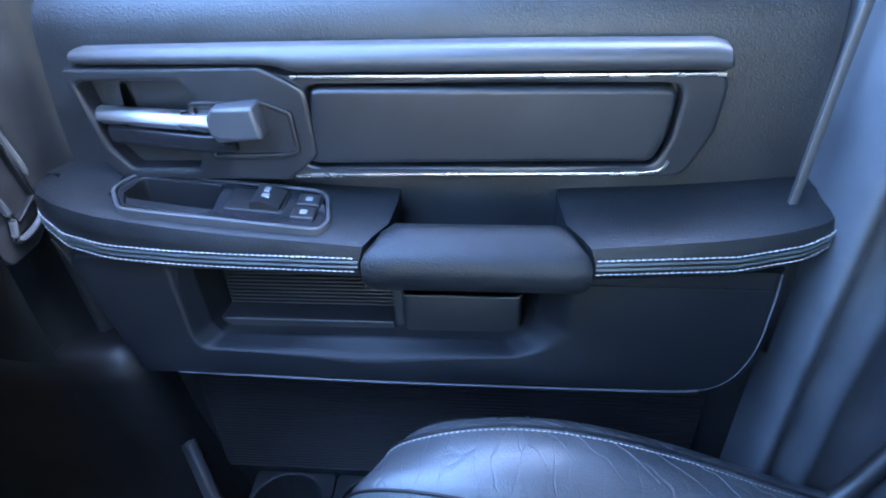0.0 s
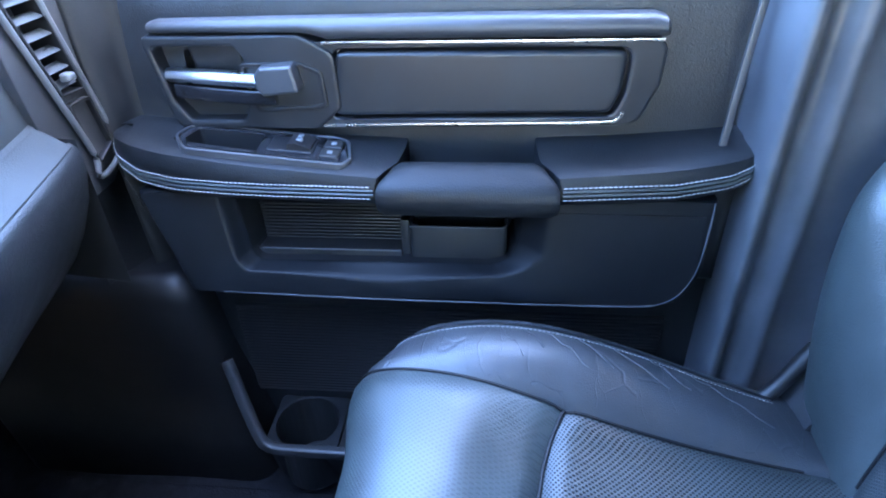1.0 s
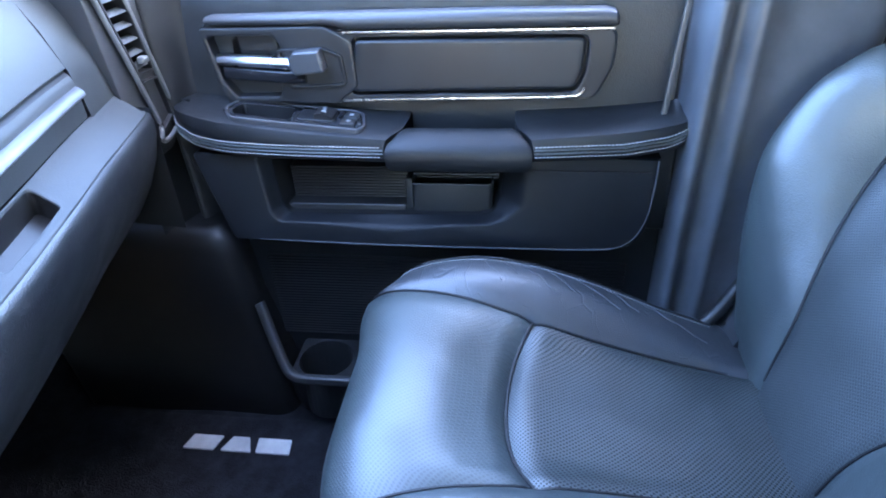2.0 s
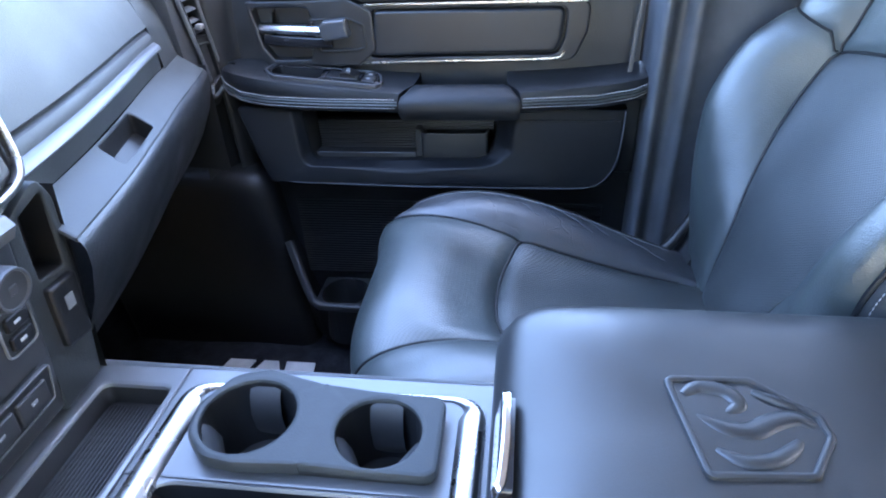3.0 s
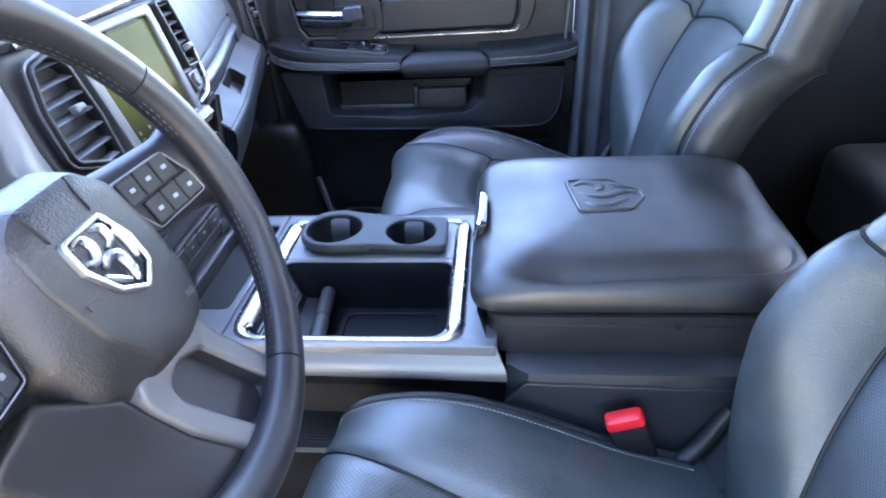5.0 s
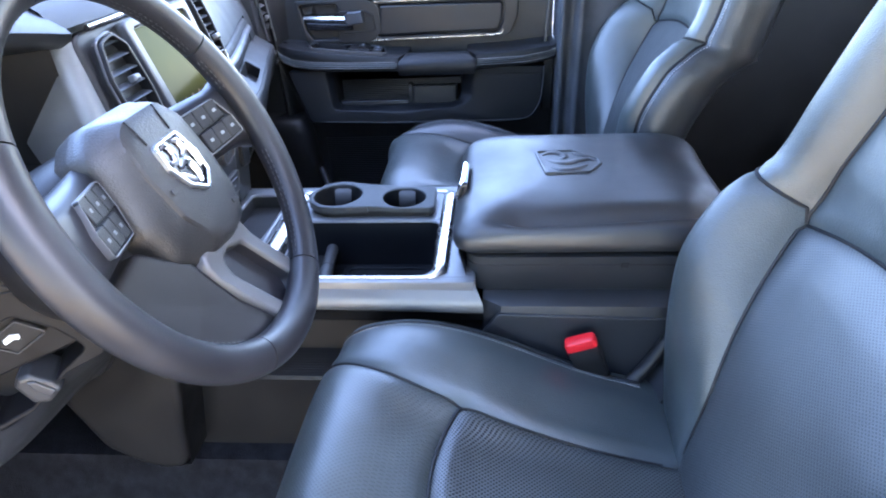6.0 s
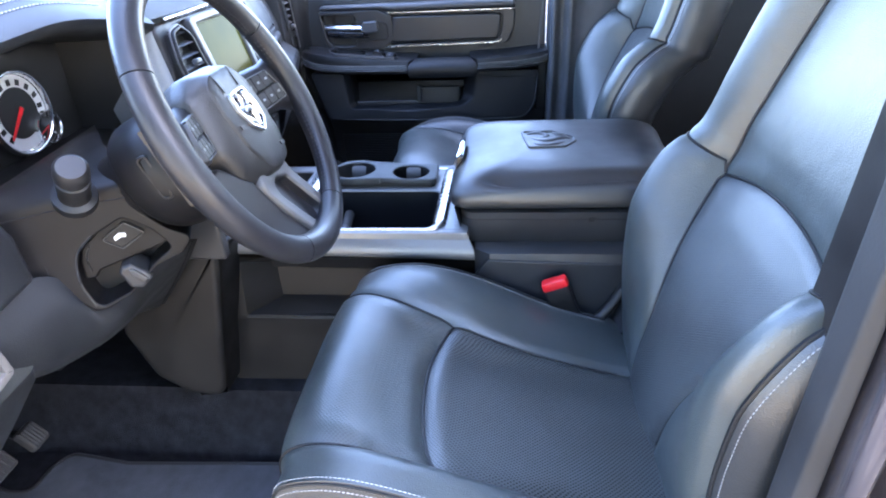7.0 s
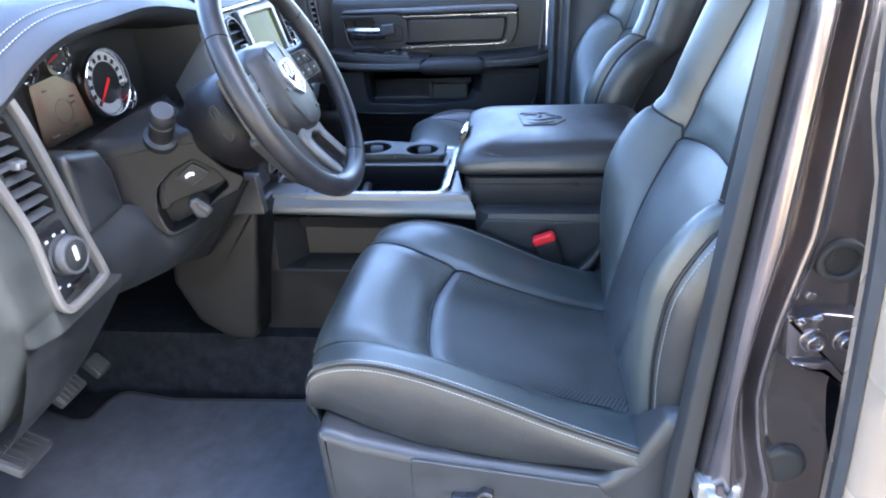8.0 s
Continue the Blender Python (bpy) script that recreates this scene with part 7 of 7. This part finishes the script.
# ---- steering wheel and column ----
wheel = thing("steering_wheel", (-0.205, -0.268, 0.795), "black leather steering wheel with silver spokes and shield badge", "steering wheel")
WC, WN = Vector((-0.1683, -0.290, 0.8186)), Vector((0.911, 0.033, 0.411)).normalized()
WR = Vector((0, 1, 0)) - WN * WN.y
WR.normalize()
WU = WN.cross(WR)
WM = lambda a, b, d: WC + WR * a + WU * b + WN * d
HUB = -0.040
HW = lambda a, b, d: WM(a + 0.014, b - 0.004, d + HUB)
RW = 0.188


def rim(t0, t1, n, grow=1.0):
    loops = []
    for k in range(n + 1):
        t = t0 + (t1 - t0) * k / n
        fat = grow * (1 + 0.10 * math.cos(2 * t) ** 2)
        c, u = WM(RW * math.cos(t), RW * math.sin(t), 0), WM(math.cos(t), math.sin(t), 0) - WC
        loops.append([c + u * (0.0178 * fat * math.cos(q)) + WN * (0.0160 * fat * math.sin(q)) for q in np.linspace(0, 2 * math.pi, 17)[:-1]])
    return loops


segs = [(-64, 29), (29, 80), (80, 100), (100, 151), (151, 244), (244, 296)]
for k, (a, b) in enumerate(segs):
    bm = B()
    bridge(bm, rim(radians(a + 0.25), radians(b - 0.25), 20), cap0=True, cap1=True)
    part("rim", bm, M_LEATHER_WHEEL, wheel, "smooth black leather rim", smooth=60)
for a, b in ((-62, -14), (12, 27), (31, 79), (101, 149), (153, 168), (194, 242)):
    bm = B()
    for off in (-0.0022, 0.0022):
        stitch(bm, [WM((RW - 0.0186) * math.cos(t), (RW - 0.0186) * math.sin(t), off) for t in np.linspace(radians(a), radians(b), 50)], dash=0.0045, gap=0.0025, r=0.0008, up=(1, 0, 0))
    part("stitching", bm, M_SLATE, wheel, "dark grey stitching")
# hub cover: a wide chamfer all round, then a crisp crease and the flat centre
hub = ccw(rounded([(-0.074, 0.058), (-0.045, 0.079), (0.036, 0.079), (0.072, 0.052), (0.078, 0.0), (0.075, -0.050), (0.060, -0.080), (0.020, -0.089), (-0.035, -0.086), (-0.066, -0.062), (-0.080, -0.02)], 0.026, 6))
plateau = ccw(rounded([(-0.050, 0.056), (-0.030, 0.068), (0.034, 0.068), (0.058, 0.046), (0.064, 0.0), (0.064, -0.040), (0.048, -0.072), (0.016, -0.078), (-0.020, -0.070), (-0.044, -0.030), (-0.052, 0.02)], 0.020, 6))
turns = [2 * math.pi * k / 80 for k in range(80)]
h_out, h_in = star(hub, (0.0, 0.0), turns), star(plateau, (0.0, 0.0), turns)
bm = B()
loops = []
for f, d in ((0.95, -0.030), (1.0, -0.012), (1.0, 0.002), (0.985, 0.008), (0.955, 0.012)):
    loops.append([HW(a * f, b * f, d) for a, b in h_out])
for f, d in ((0.35, 0.0195), (0.8, 0.0262), (0.96, 0.0280), (1.0, 0.0285)):
    loops.append([HW(p[0] * 0.955 + (q[0] - p[0] * 0.955) * f, p[1] * 0.955 + (q[1] - p[1] * 0.955) * f, d) for p, q in zip(h_out, h_in)])
for f, d in ((0.985, 0.0300), (0.94, 0.0318), (0.8, 0.0334), (0.55, 0.0346), (0.25, 0.0350)):
    loops.append([HW(a * f, b * f, d) for a, b in h_in])
bridge(bm, loops, cap1=True)
part("hub_cover", bm, M_HUB, wheel, "finely grained black hub cover", smooth=24)
for x0, x1 in ((-0.026, -0.024), (0.020, 0.022)):
    bm = B()
    tube(bm, [HW(x0 * 1.0, 0.040, 0.0347), HW(x0 * 1.05, 0.055, 0.0335), HW(x1 * 1.15, 0.066, 0.0305)], 0.0012, 6)
    part("hub_crease", bm, M_BLACK, wheel)
for a, b in ((-0.034, -0.006), (0.041, -0.054)):
    bm = B()
    plate(bm, rounded([(a - 0.006, b - 0.002), (a + 0.006, b - 0.0035), (a + 0.006, b + 0.002), (a - 0.006, b + 0.0035)], 0.001), HW, 0.0335, 0.0352, 0.0003, 1)
    part("hub_mark", bm, M_HUB, wheel)
bm = B()
sh = rounded([(-0.027, 0.037), (0.019, 0.037), (0.031, 0.010), (0.030, -0.013), (0.010, -0.027), (-0.013, -0.013), (-0.027, 0.012)], [0.004, 0.004, 0.008, 0.008, 0.005, 0.008, 0.008])
wl = B()
holed(bm, sh, inset(ccw(sh), 0.0042), HW, 0.0395, 0.030, 0.0358, 0.0016, walls=wl)
badge = part("shield_badge", bm, M_LEVER, wheel, "chrome shield badge")
part("badge_field", wl, M_GLOSS, badge, "black field of the badge")
for line, r in (([(-0.019, 0.030), (-0.010, 0.031), (-0.005, 0.022), (-0.010, 0.013), (-0.018, 0.016)], 0.0034), ([(0.004, 0.031), (0.012, 0.028), (0.013, 0.018), (0.006, 0.014)], 0.0032), ([(-0.008, 0.006), (0.0, 0.010), (0.008, 0.006), (0.010, -0.006), (0.008, -0.016)], 0.0042), ([(0.019, 0.022), (0.023, 0.010), (0.022, -0.004)], 0.0030), ([(-0.014, 0.002), (-0.006, -0.006), (0.002, -0.012)], 0.0028)):
    bm = B()
    path = spline([(a, b, 0) for a, b in line], 5)
    n = len(path) - 1
    sweep(bm, [HW(p.x, p.y, 0.037) for p in path], circle(0, 0, r, 8), up=tuple(WN), scale=[0.45 + 0.55 * math.sin(math.pi * (k + 0.5) / (n + 1)) for k in range(n + 1)])
    part("badge_shape", bm, M_LEVER, badge)
# side spokes with button pads, sloping up from the hub to the rim
HS = lambda a, b, d: HW(a, b, d + 0.013 + 0.34 * (min(0.16, abs(a)) - 0.125))
for sg in (1, -1):
    bm = B()
    loops = []
    for a, w0, w1, d in ((0.066, -0.020, 0.054, 0.002), (0.10, -0.018, 0.050, 0.013), (0.14, -0.020, 0.047, 0.0265), (0.158, -0.026, 0.047, 0.033), (0.172, -0.036, 0.052, 0.040)):
        a += (0.028 if sg < 0 else 0.0) * (a > 0.15)
        low = -0.016 if a < 0.15 else d - 0.024
        loops.append([HW(sg * a, b, dd) for b, dd in ((w0, low), (w0 - 0.002, d - 0.012), (w0 + 0.006, d - 0.002), (w0 + 0.014, d), (w1 - 0.014, d), (w1 - 0.006, d - 0.002), (w1 + 0.002, d - 0.012), (w1, low))])
    bridge(bm, loops, cap0=True, cap1=True)
    part("side_spoke", bm, M_LEATHER_WHEEL, wheel, smooth=60)
    bm = B()
    pad = rounded([(0.090, -0.012), (0.148, -0.011), (0.146, 0.010), (0.134, 0.038), (0.078, 0.040), (0.080, 0.012)], 0.005)
    pad = [(sg * a, b) for a, b in pad]
    wl = B()
    holed(bm, pad, inset(ccw(pad), 0.0016), HS, 0.0140, 0.006, 0.011, 0.0008, walls=wl)
    bp = part("button_pad", bm, M_SATIN, wheel, "button pad with a thin silver edge")
    part("pad_floor", wl, M_BLACK, bp)
    for i in range(3):
        for j in range(2):
            bm = B()
            a0 = sg * (0.0925 + 0.0178 * i - 0.010 * j)
            b0 = -0.009 + 0.0245 * j
            plate(bm, rect(min(a0, a0 + sg * 0.017), b0, max(a0, a0 + sg * 0.0165), b0 + 0.0225, 0.002), HS, 0.009, 0.0140, 0.0012)
            part("button", bm, M_PLASTIC, bp)
            bm = B()
            plate(bm, rect(min(a0 + sg * 0.006, a0 + sg * 0.011), b0 + 0.009, max(a0 + sg * 0.006, a0 + sg * 0.011), b0 + 0.0125, 0.001), HS, 0.0132, 0.0146, 0.0003, 1)
            part("button_mark", bm, M_BEZEL, bp)
# lower spoke: one satin loop round a dark well, with a dark panel beside it
LS = lambda a, b, d: WM(a, b, d - 0.022 + 0.20 * max(0.0, -b - 0.10))
bm, wl = B(), B()
o = rounded([(-0.040, -0.070), (0.058, -0.070), (0.066, -0.105), (0.088, -0.172), (0.050, -0.190), (-0.004, -0.186), (-0.026, -0.130)], [0.01, 0.01, 0.03, 0.012, 0.02, 0.012, 0.03])
i = rounded([(0.012, -0.090), (0.040, -0.100), (0.062, -0.166), (0.054, -0.182), (0.016, -0.178), (-0.010, -0.112), (-0.006, -0.094)], [0.012, 0.014, 0.012, 0.012, 0.014, 0.014, 0.012])
holed(bm, o, i, LS, 0.002, -0.020, -0.014, 0.004, walls=wl, taper=0.06)
part("lower_spoke", bm, M_SPOKE, wheel, "satin grey lower spoke", smooth=60)
part("spoke_well", wl, M_LEATHER_WHEEL, wheel, "dark well of the spoke")
bm = B()
plate(bm, rounded([(-0.075, -0.030), (-0.036, -0.072), (-0.022, -0.130), (0.0, -0.184), (-0.060, -0.176), (-0.095, -0.130), (-0.125, -0.045)], 0.012), lambda a, b, d: WM(a, b, d - 0.026 + 0.22 * max(0.0, -b - 0.11) - 0.25 * max(0.0, -0.03 - a)), -0.016, 0.0, 0.006, 4)
part("lower_panel", bm, M_PLASTIC2, wheel, "smooth dark panel beside the lower spoke", smooth=50)

col = thing("steering_column", (-0.33, -0.268, 0.72), "charcoal steering column cover with a fat control stalk", "steering column")
bm = B()
loops = []
for d, ra, rb in ((-0.05, 0.06, 0.050), (-0.056, 0.084, 0.060), (-0.066, 0.104, 0.072), (-0.082, 0.116, 0.080), (-0.11, 0.114, 0.081), (-0.140, 0.102, 0.080), (-0.146, 0.098, 0.077), (-0.148, 0.086, 0.066), (-0.20, 0.07, 0.055), (-0.28, 0.06, 0.05)):
    sq = lambda v, low: math.copysign(abs(v) ** (1.05 if low else 0.65), v)
    loops.append([WM(ra * sq(math.cos(t), math.sin(t) < 0), rb * sq(math.sin(t), math.sin(t) < 0) - 0.016, d) for t in np.linspace(0, 2 * math.pi, 45)[:-1]])
bridge(bm, loops, cap0=True)
part("cover", bm, M_COLUMN, col, smooth=60)
bm = B()
holed(bm, rounded([(-0.034, -0.008), (0.024, -0.008), (0.024, 0.008), (-0.034, 0.008)], 0.007), rounded([(-0.030, -0.0045), (0.020, -0.0045), (0.020, 0.0045), (-0.030, 0.0045)], 0.004), lambda a, b, d: WC + WU * a + WN * (b - 0.086) + Vector((0, -0.111 - d, 0)), 0.004, -0.006, -0.004, 0.002)
part("tilt_slot", bm, M_PLASTIC2, col, "slotted boss of the tilt lever")
bm = B()
a, b = Vector((-0.356, -0.408, 0.738)), Vector((-0.299, -0.463, 0.817))
dr = (b - a).normalized()
loops = []
s1 = dr.cross(Vector((0, 0, 1))).normalized()
s2 = s1.cross(dr)
for f, r in ((0.25, 0.024), (0.37, 0.024), (0.40, 0.0175), (0.6, 0.016), (0.61, 0.018), (0.72, 0.018), (0.73, 0.016), (0.77, 0.016), (0.79, 0.0185), (0.93, 0.018), (0.97, 0.0145)):
    loops.append([a + (b - a) * f + (s1 * math.cos(t) + s2 * math.sin(t)) * r for t in np.linspace(0, 2 * math.pi, 25)[:-1]])
bridge(bm, loops, cap0=True, cap1=True)
part("stalk", bm, M_PLASTIC2, col, "ribbed grey multifunction stalk")

# ---- floor mats, pedals ----
mat_d = thing("driver_floor_mat", (-0.4, -0.35, FLOOR), "charcoal carpet floor mat with a bound edge", "floor mat", "floor mats")
mout = rounded([(-1.09, -0.21), (-0.985, -0.208), (-0.90, -0.234), (-0.852, -0.232), (-0.848, -0.16), (-0.825, -0.122), (-0.765, -0.130), (-0.68, -0.143), (-0.12, -0.116), (-0.12, -0.58), (-1.09, -0.58)], [0.03, 0.05, 0.05, 0.03, 0.04, 0.03, 0.05, 0.06, 0.03, 0.03, 0.03])
bm = B()
plate(bm, mout, XY, FLOOR, FLOOR + 0.018, 0.006)
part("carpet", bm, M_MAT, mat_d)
bm = B()
tube(bm, [(a, b, FLOOR + 0.014) for a, b in ccw(mout)], 0.006, 8, closed=True)
part("binding", bm, M_RUBBER, mat_d)
mat_p = thing("passenger_floor_mat", (-0.5, 0.75, FLOOR), "black carpet floor mat with a pale inlaid brand mark", "floor mat", "floor mats")
mout = rounded([(-0.86, 0.52), (-0.12, 0.52), (-0.12, 0.965), (-0.86, 0.965)], 0.04)
bm = B()
plate(bm, mout, XY, FLOOR, FLOOR + 0.018, 0.006)
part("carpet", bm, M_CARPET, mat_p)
for k, pts in enumerate(([(-0.62, 0.872), (-0.555, 0.872), (-0.545, 0.908), (-0.61, 0.908)], [(-0.54, 0.872), (-0.475, 0.872), (-0.49, 0.908), (-0.525, 0.908)], [(-0.465, 0.872), (-0.395, 0.872), (-0.40, 0.908), (-0.47, 0.908)])):
    bm = B()
    plate(bm, rounded(pts, 0.003), XY, FLOOR + 0.016, FLOOR + 0.021, 0.001)
    part("inlay", bm, M_LETTER, mat_p, "pale inlaid block")


def pedal(name, c, w, h, label, tilt=0.9, pad=None):
    p = thing(name, c, label, "pedal")
    u, v = Vector((0, 1, 0)), Vector((-math.cos(tilt), 0, math.sin(tilt)))
    nrm = u.cross(v)
    if nrm.x < 0:
        nrm = -nrm
    M = lambda a, b, d: Vector(c) + u * a + v * b + nrm * d
    bm = B()
    plate(bm, rect(-w / 2, -h / 2, w / 2, h / 2, 0.008), M, -0.012, 0.006, 0.004, back=True)
    part("pad", bm, pad or M_RUBBER, p)
    for k in range(6):
        bm = B()
        a = -w / 2 + w * (k + 0.5) / 6
        plate(bm, rect(a - 0.002, -h / 2 + 0.006, a + 0.002, h / 2 - 0.006, 0.001), M, 0.004, 0.009, 0.001, 1)
        part("rib", bm, M_RUBBER, p)
    bm = B()
    tube(bm, [M(0, 0, -0.01), M(0, 0.06, -0.06), M(0, 0.22, -0.16)], 0.008, 8)
    part("arm", bm, M_BLACK, p)


pedal("brake_pedal", (-0.75, -0.352, 0.196), 0.075, 0.045, "black rubber brake pedal on a steel arm")
pedal("accelerator_pedal", (-0.75, -0.256, 0.185), 0.04, 0.05, "black accelerator pedal on a steel arm")
pedal("parking_brake_pedal", (-0.638, -0.590, 0.268), 0.075, 0.062, "ribbed grey parking brake pedal", tilt=0.5, pad=M_SLATE)

# ---- doorway on the driver's side ----
bm = B()
box(bm, -1.0, -0.70, -0.12, 0.5, -0.60, FLOOR + 0.03, 0.02)
tagged(part("trim_sill", bm, M_PLASTIC), "black plastic sill trim in the open doorway", "trim", kind="structure")

pil = thing("door_pillar", (0.5, -0.62, 0.0), "dark metallic painted door pillar with rubber seal", "pillar")


def pillar_loop(z, prof):
    w = float(np.interp(z, [0.1, 0.32, 0.6, 0.95, 1.35], [1.75, 1.6, 1.22, 0.88, 0.7]))
    x0 = float(np.interp(z, [0.1, 0.32, 0.6, 0.95, 1.35], [0.418, 0.420, 0.430, 0.445, 0.455]))
    yy = 0.12 * max(0, z - 0.95)
    ridge = float(np.interp(z, [0, 0.337, 0.42, 0.5, 0.6, 0.714, 0.95, 1.35], [0.55, 0.535, 0.508, 0.492, 0.498, 0.513, 0.506, 0.499]))
    at = lambda x: float(np.interp(x, [0.33, 0.448, 0.514, 0.70], [x0 - 0.1 * w, x0 + 0.018 * w, ridge, ridge + 0.2]))
    return [Vector((at(x), y + yy, z)) for x, y in prof]


prof = [(0.445, -0.60), (0.450, -0.632), (0.459, -0.648), (0.472, -0.653), (0.486, -0.642), (0.493, -0.624), (0.499, -0.618), (0.507, -0.632), (0.514, -0.642), (0.522, -0.637), (0.532, -0.622), (0.56, -0.614), (0.60, -0.612)]
prof = [(p.x, p.y) for p in spline([(a, b, 0) for a, b in prof], 4)]
bm = B()
bridge(bm, [pillar_loop(z, prof) for z in np.linspace(0.0, 1.46, 40)], closed=False)
part("painted_post", bm, M_PAINT, pil, "dark purple-black metallic paint", smooth=60)
bm = B()
seal = rounded([(0.428, -0.628), (0.444, -0.630), (0.448, -0.60), (0.428, -0.585)], 0.005, 4)
bridge(bm, [pillar_loop(z, ccw(seal)) for z in np.linspace(0.0, 1.46, 30)])
part("door_seal", bm, M_RUBBER, pil, "black rubber door seal")
bm = B()
trim = [(0.40, -0.52), (0.405, -0.56), (0.415, -0.582), (0.43, -0.59)]
bridge(bm, [[p + Vector((0.05, 0, 0)) for p in pillar_loop(z, trim)] for z in np.linspace(0.0, 1.46, 20)], closed=False)
part("inner_trim", bm, M_PLASTIC2, pil)
# hinge bracket with two bolts, grommet, slot
PM = lambda a, b, d: Vector((a, -0.616 - d, b))
bm = B()
plate(bm, rounded([(0.512, 0.604), (0.528, 0.596), (0.552, 0.606), (0.600, 0.603), (0.62, 0.49), (0.600, 0.496), (0.570, 0.530), (0.540, 0.532), (0.521, 0.540)], 0.010), PM, -0.004, 0.012, 0.006, 4)
part("hinge", bm, M_PAINT, pil, "painted hinge bracket", smooth=60)
for pts in ([(0.518, 0.602), (0.530, 0.594), (0.545, 0.602), (0.528, 0.606)], [(0.522, 0.542), (0.540, 0.530), (0.566, 0.530), (0.594, 0.504), (0.600, 0.512), (0.570, 0.545), (0.545, 0.543)]):
    bm = B()
    plate(bm, rounded(pts, 0.004), PM, 0.008, 0.020, 0.006, 4, rx=0.004)
    part("hinge_lug", bm, M_PAINT, pil, smooth=60)
for a in (0.548, 0.585):
    bm = B()
    plate(bm, circle(a, 0.570, 0.0165, 24), PM, 0.009, 0.014, 0.002)
    holed(bm, circle(a, 0.570, 0.011, 24), circle(a, 0.570, 0.006, 12), PM, 0.022, 0.012, 0.017, 0.002)
    part("bolt", bm, M_PAINT, pil, "painted bolt with a hollow head", smooth=60)
bm = B()
plate(bm, circle(0.537, 0.625, 0.006, 16), PM, -0.002, 0.004, 0.002)
part("plug", bm, M_PAINT, pil)
bm = B()
plate(bm, circle(0.555, 0.360, 0.032, 28), PM, -0.004, 0.010, 0.008, 4)
part("body_plug", bm, M_RUBBER, pil, "round dark body plug")
bm = B()
holed(bm, circle(0.560, 0.671, 0.027), circle(0.560, 0.671, 0.018), PM, 0.006, -0.003, -0.001, 0.003)
part("grommet", bm, M_RUBBER, pil)
bm = B()
plate(bm, rounded([(0.499, 0.474), (0.508, 0.505), (0.508, 0.562), (0.501, 0.552), (0.496, 0.51)], 0.004), PM, 0.0, 0.022, 0.002)
part("slot_plug", bm, M_RUBBER, pil)
bm = B()
tube(bm, spline([(0.455, -0.64, 0.335), (0.462, -0.665, 0.338), (0.480, -0.668, 0.335), (0.492, -0.645, 0.33)], 5), 0.006, 8)
plate(bm, rect(0.445, 0.305, 0.50, 0.345, 0.006), PM, 0.004, 0.034, 0.003)
part("striker", bm, M_STEEL, pil, "bright steel door striker")

rd = thing("rear_door", (0.65, -0.72, 0.0), "rear door coloured tan for mirrored ground, with a dark edge beside the pillar", "door")
door_edge = lambda z: float(np.interp(z, [0.0, 0.38, 0.466, 0.70, 0.79, 0.86, 0.95], [0.615, 0.584, 0.577, 0.552, 0.540, 0.517, 0.507]))
bm = B()
loops = []
for z in np.linspace(0.0, 0.95, 24):
    x = door_edge(z)
    yb = 0.02 * math.sin((z - 0.2) * 3)
    loops.append([Vector((x + a, b - yb * (a > 0.01), z)) for a, b in ((0.03, -0.61), (0.012, -0.645), (0.002, -0.665), (0.0, -0.69), (0.003, -0.705), (0.012, -0.712), (0.05, -0.718), (0.3, -0.74), (0.95, -0.75))])
bridge(bm, loops, closed=False)
# the skin's tan is a reflection put into its colour
part("door_skin", bm, M_TAN, rd, smooth=60)
bm = B()
bridge(bm, [[Vector((door_edge(z) + a, b, z)) for a, b in ((0.008, -0.672), (-0.003, -0.684), (-0.005, -0.698), (0.002, -0.708))] for z in np.linspace(0.0, 0.95, 20)], closed=False)
part("edge_seal", bm, M_STRIP, rd, "dark grey edge seal")

# rear of the cab, glimpsed between the seats
rs = thing("rear_seat", (1.2, 0.24, FLOOR), "dark rear bench seat in the shade", "seat")
bm = B()
plate(bm, rect(0.95, -0.5, 1.45, 1.0, 0.06), XY, 0.12, 0.36, 0.05, 4)
part("bench", bm, M_LEATHER, rs)
bm = B()
plate(bm, rect(-0.5, 0.3, 1.0, 0.95, 0.06), lambda a, b, d: Vector((1.5 - d + 0.15 * (b - 0.3), a, b)), 0.0, 0.13, 0.05, 4)
part("bench_back", bm, M_LEATHER, rs)
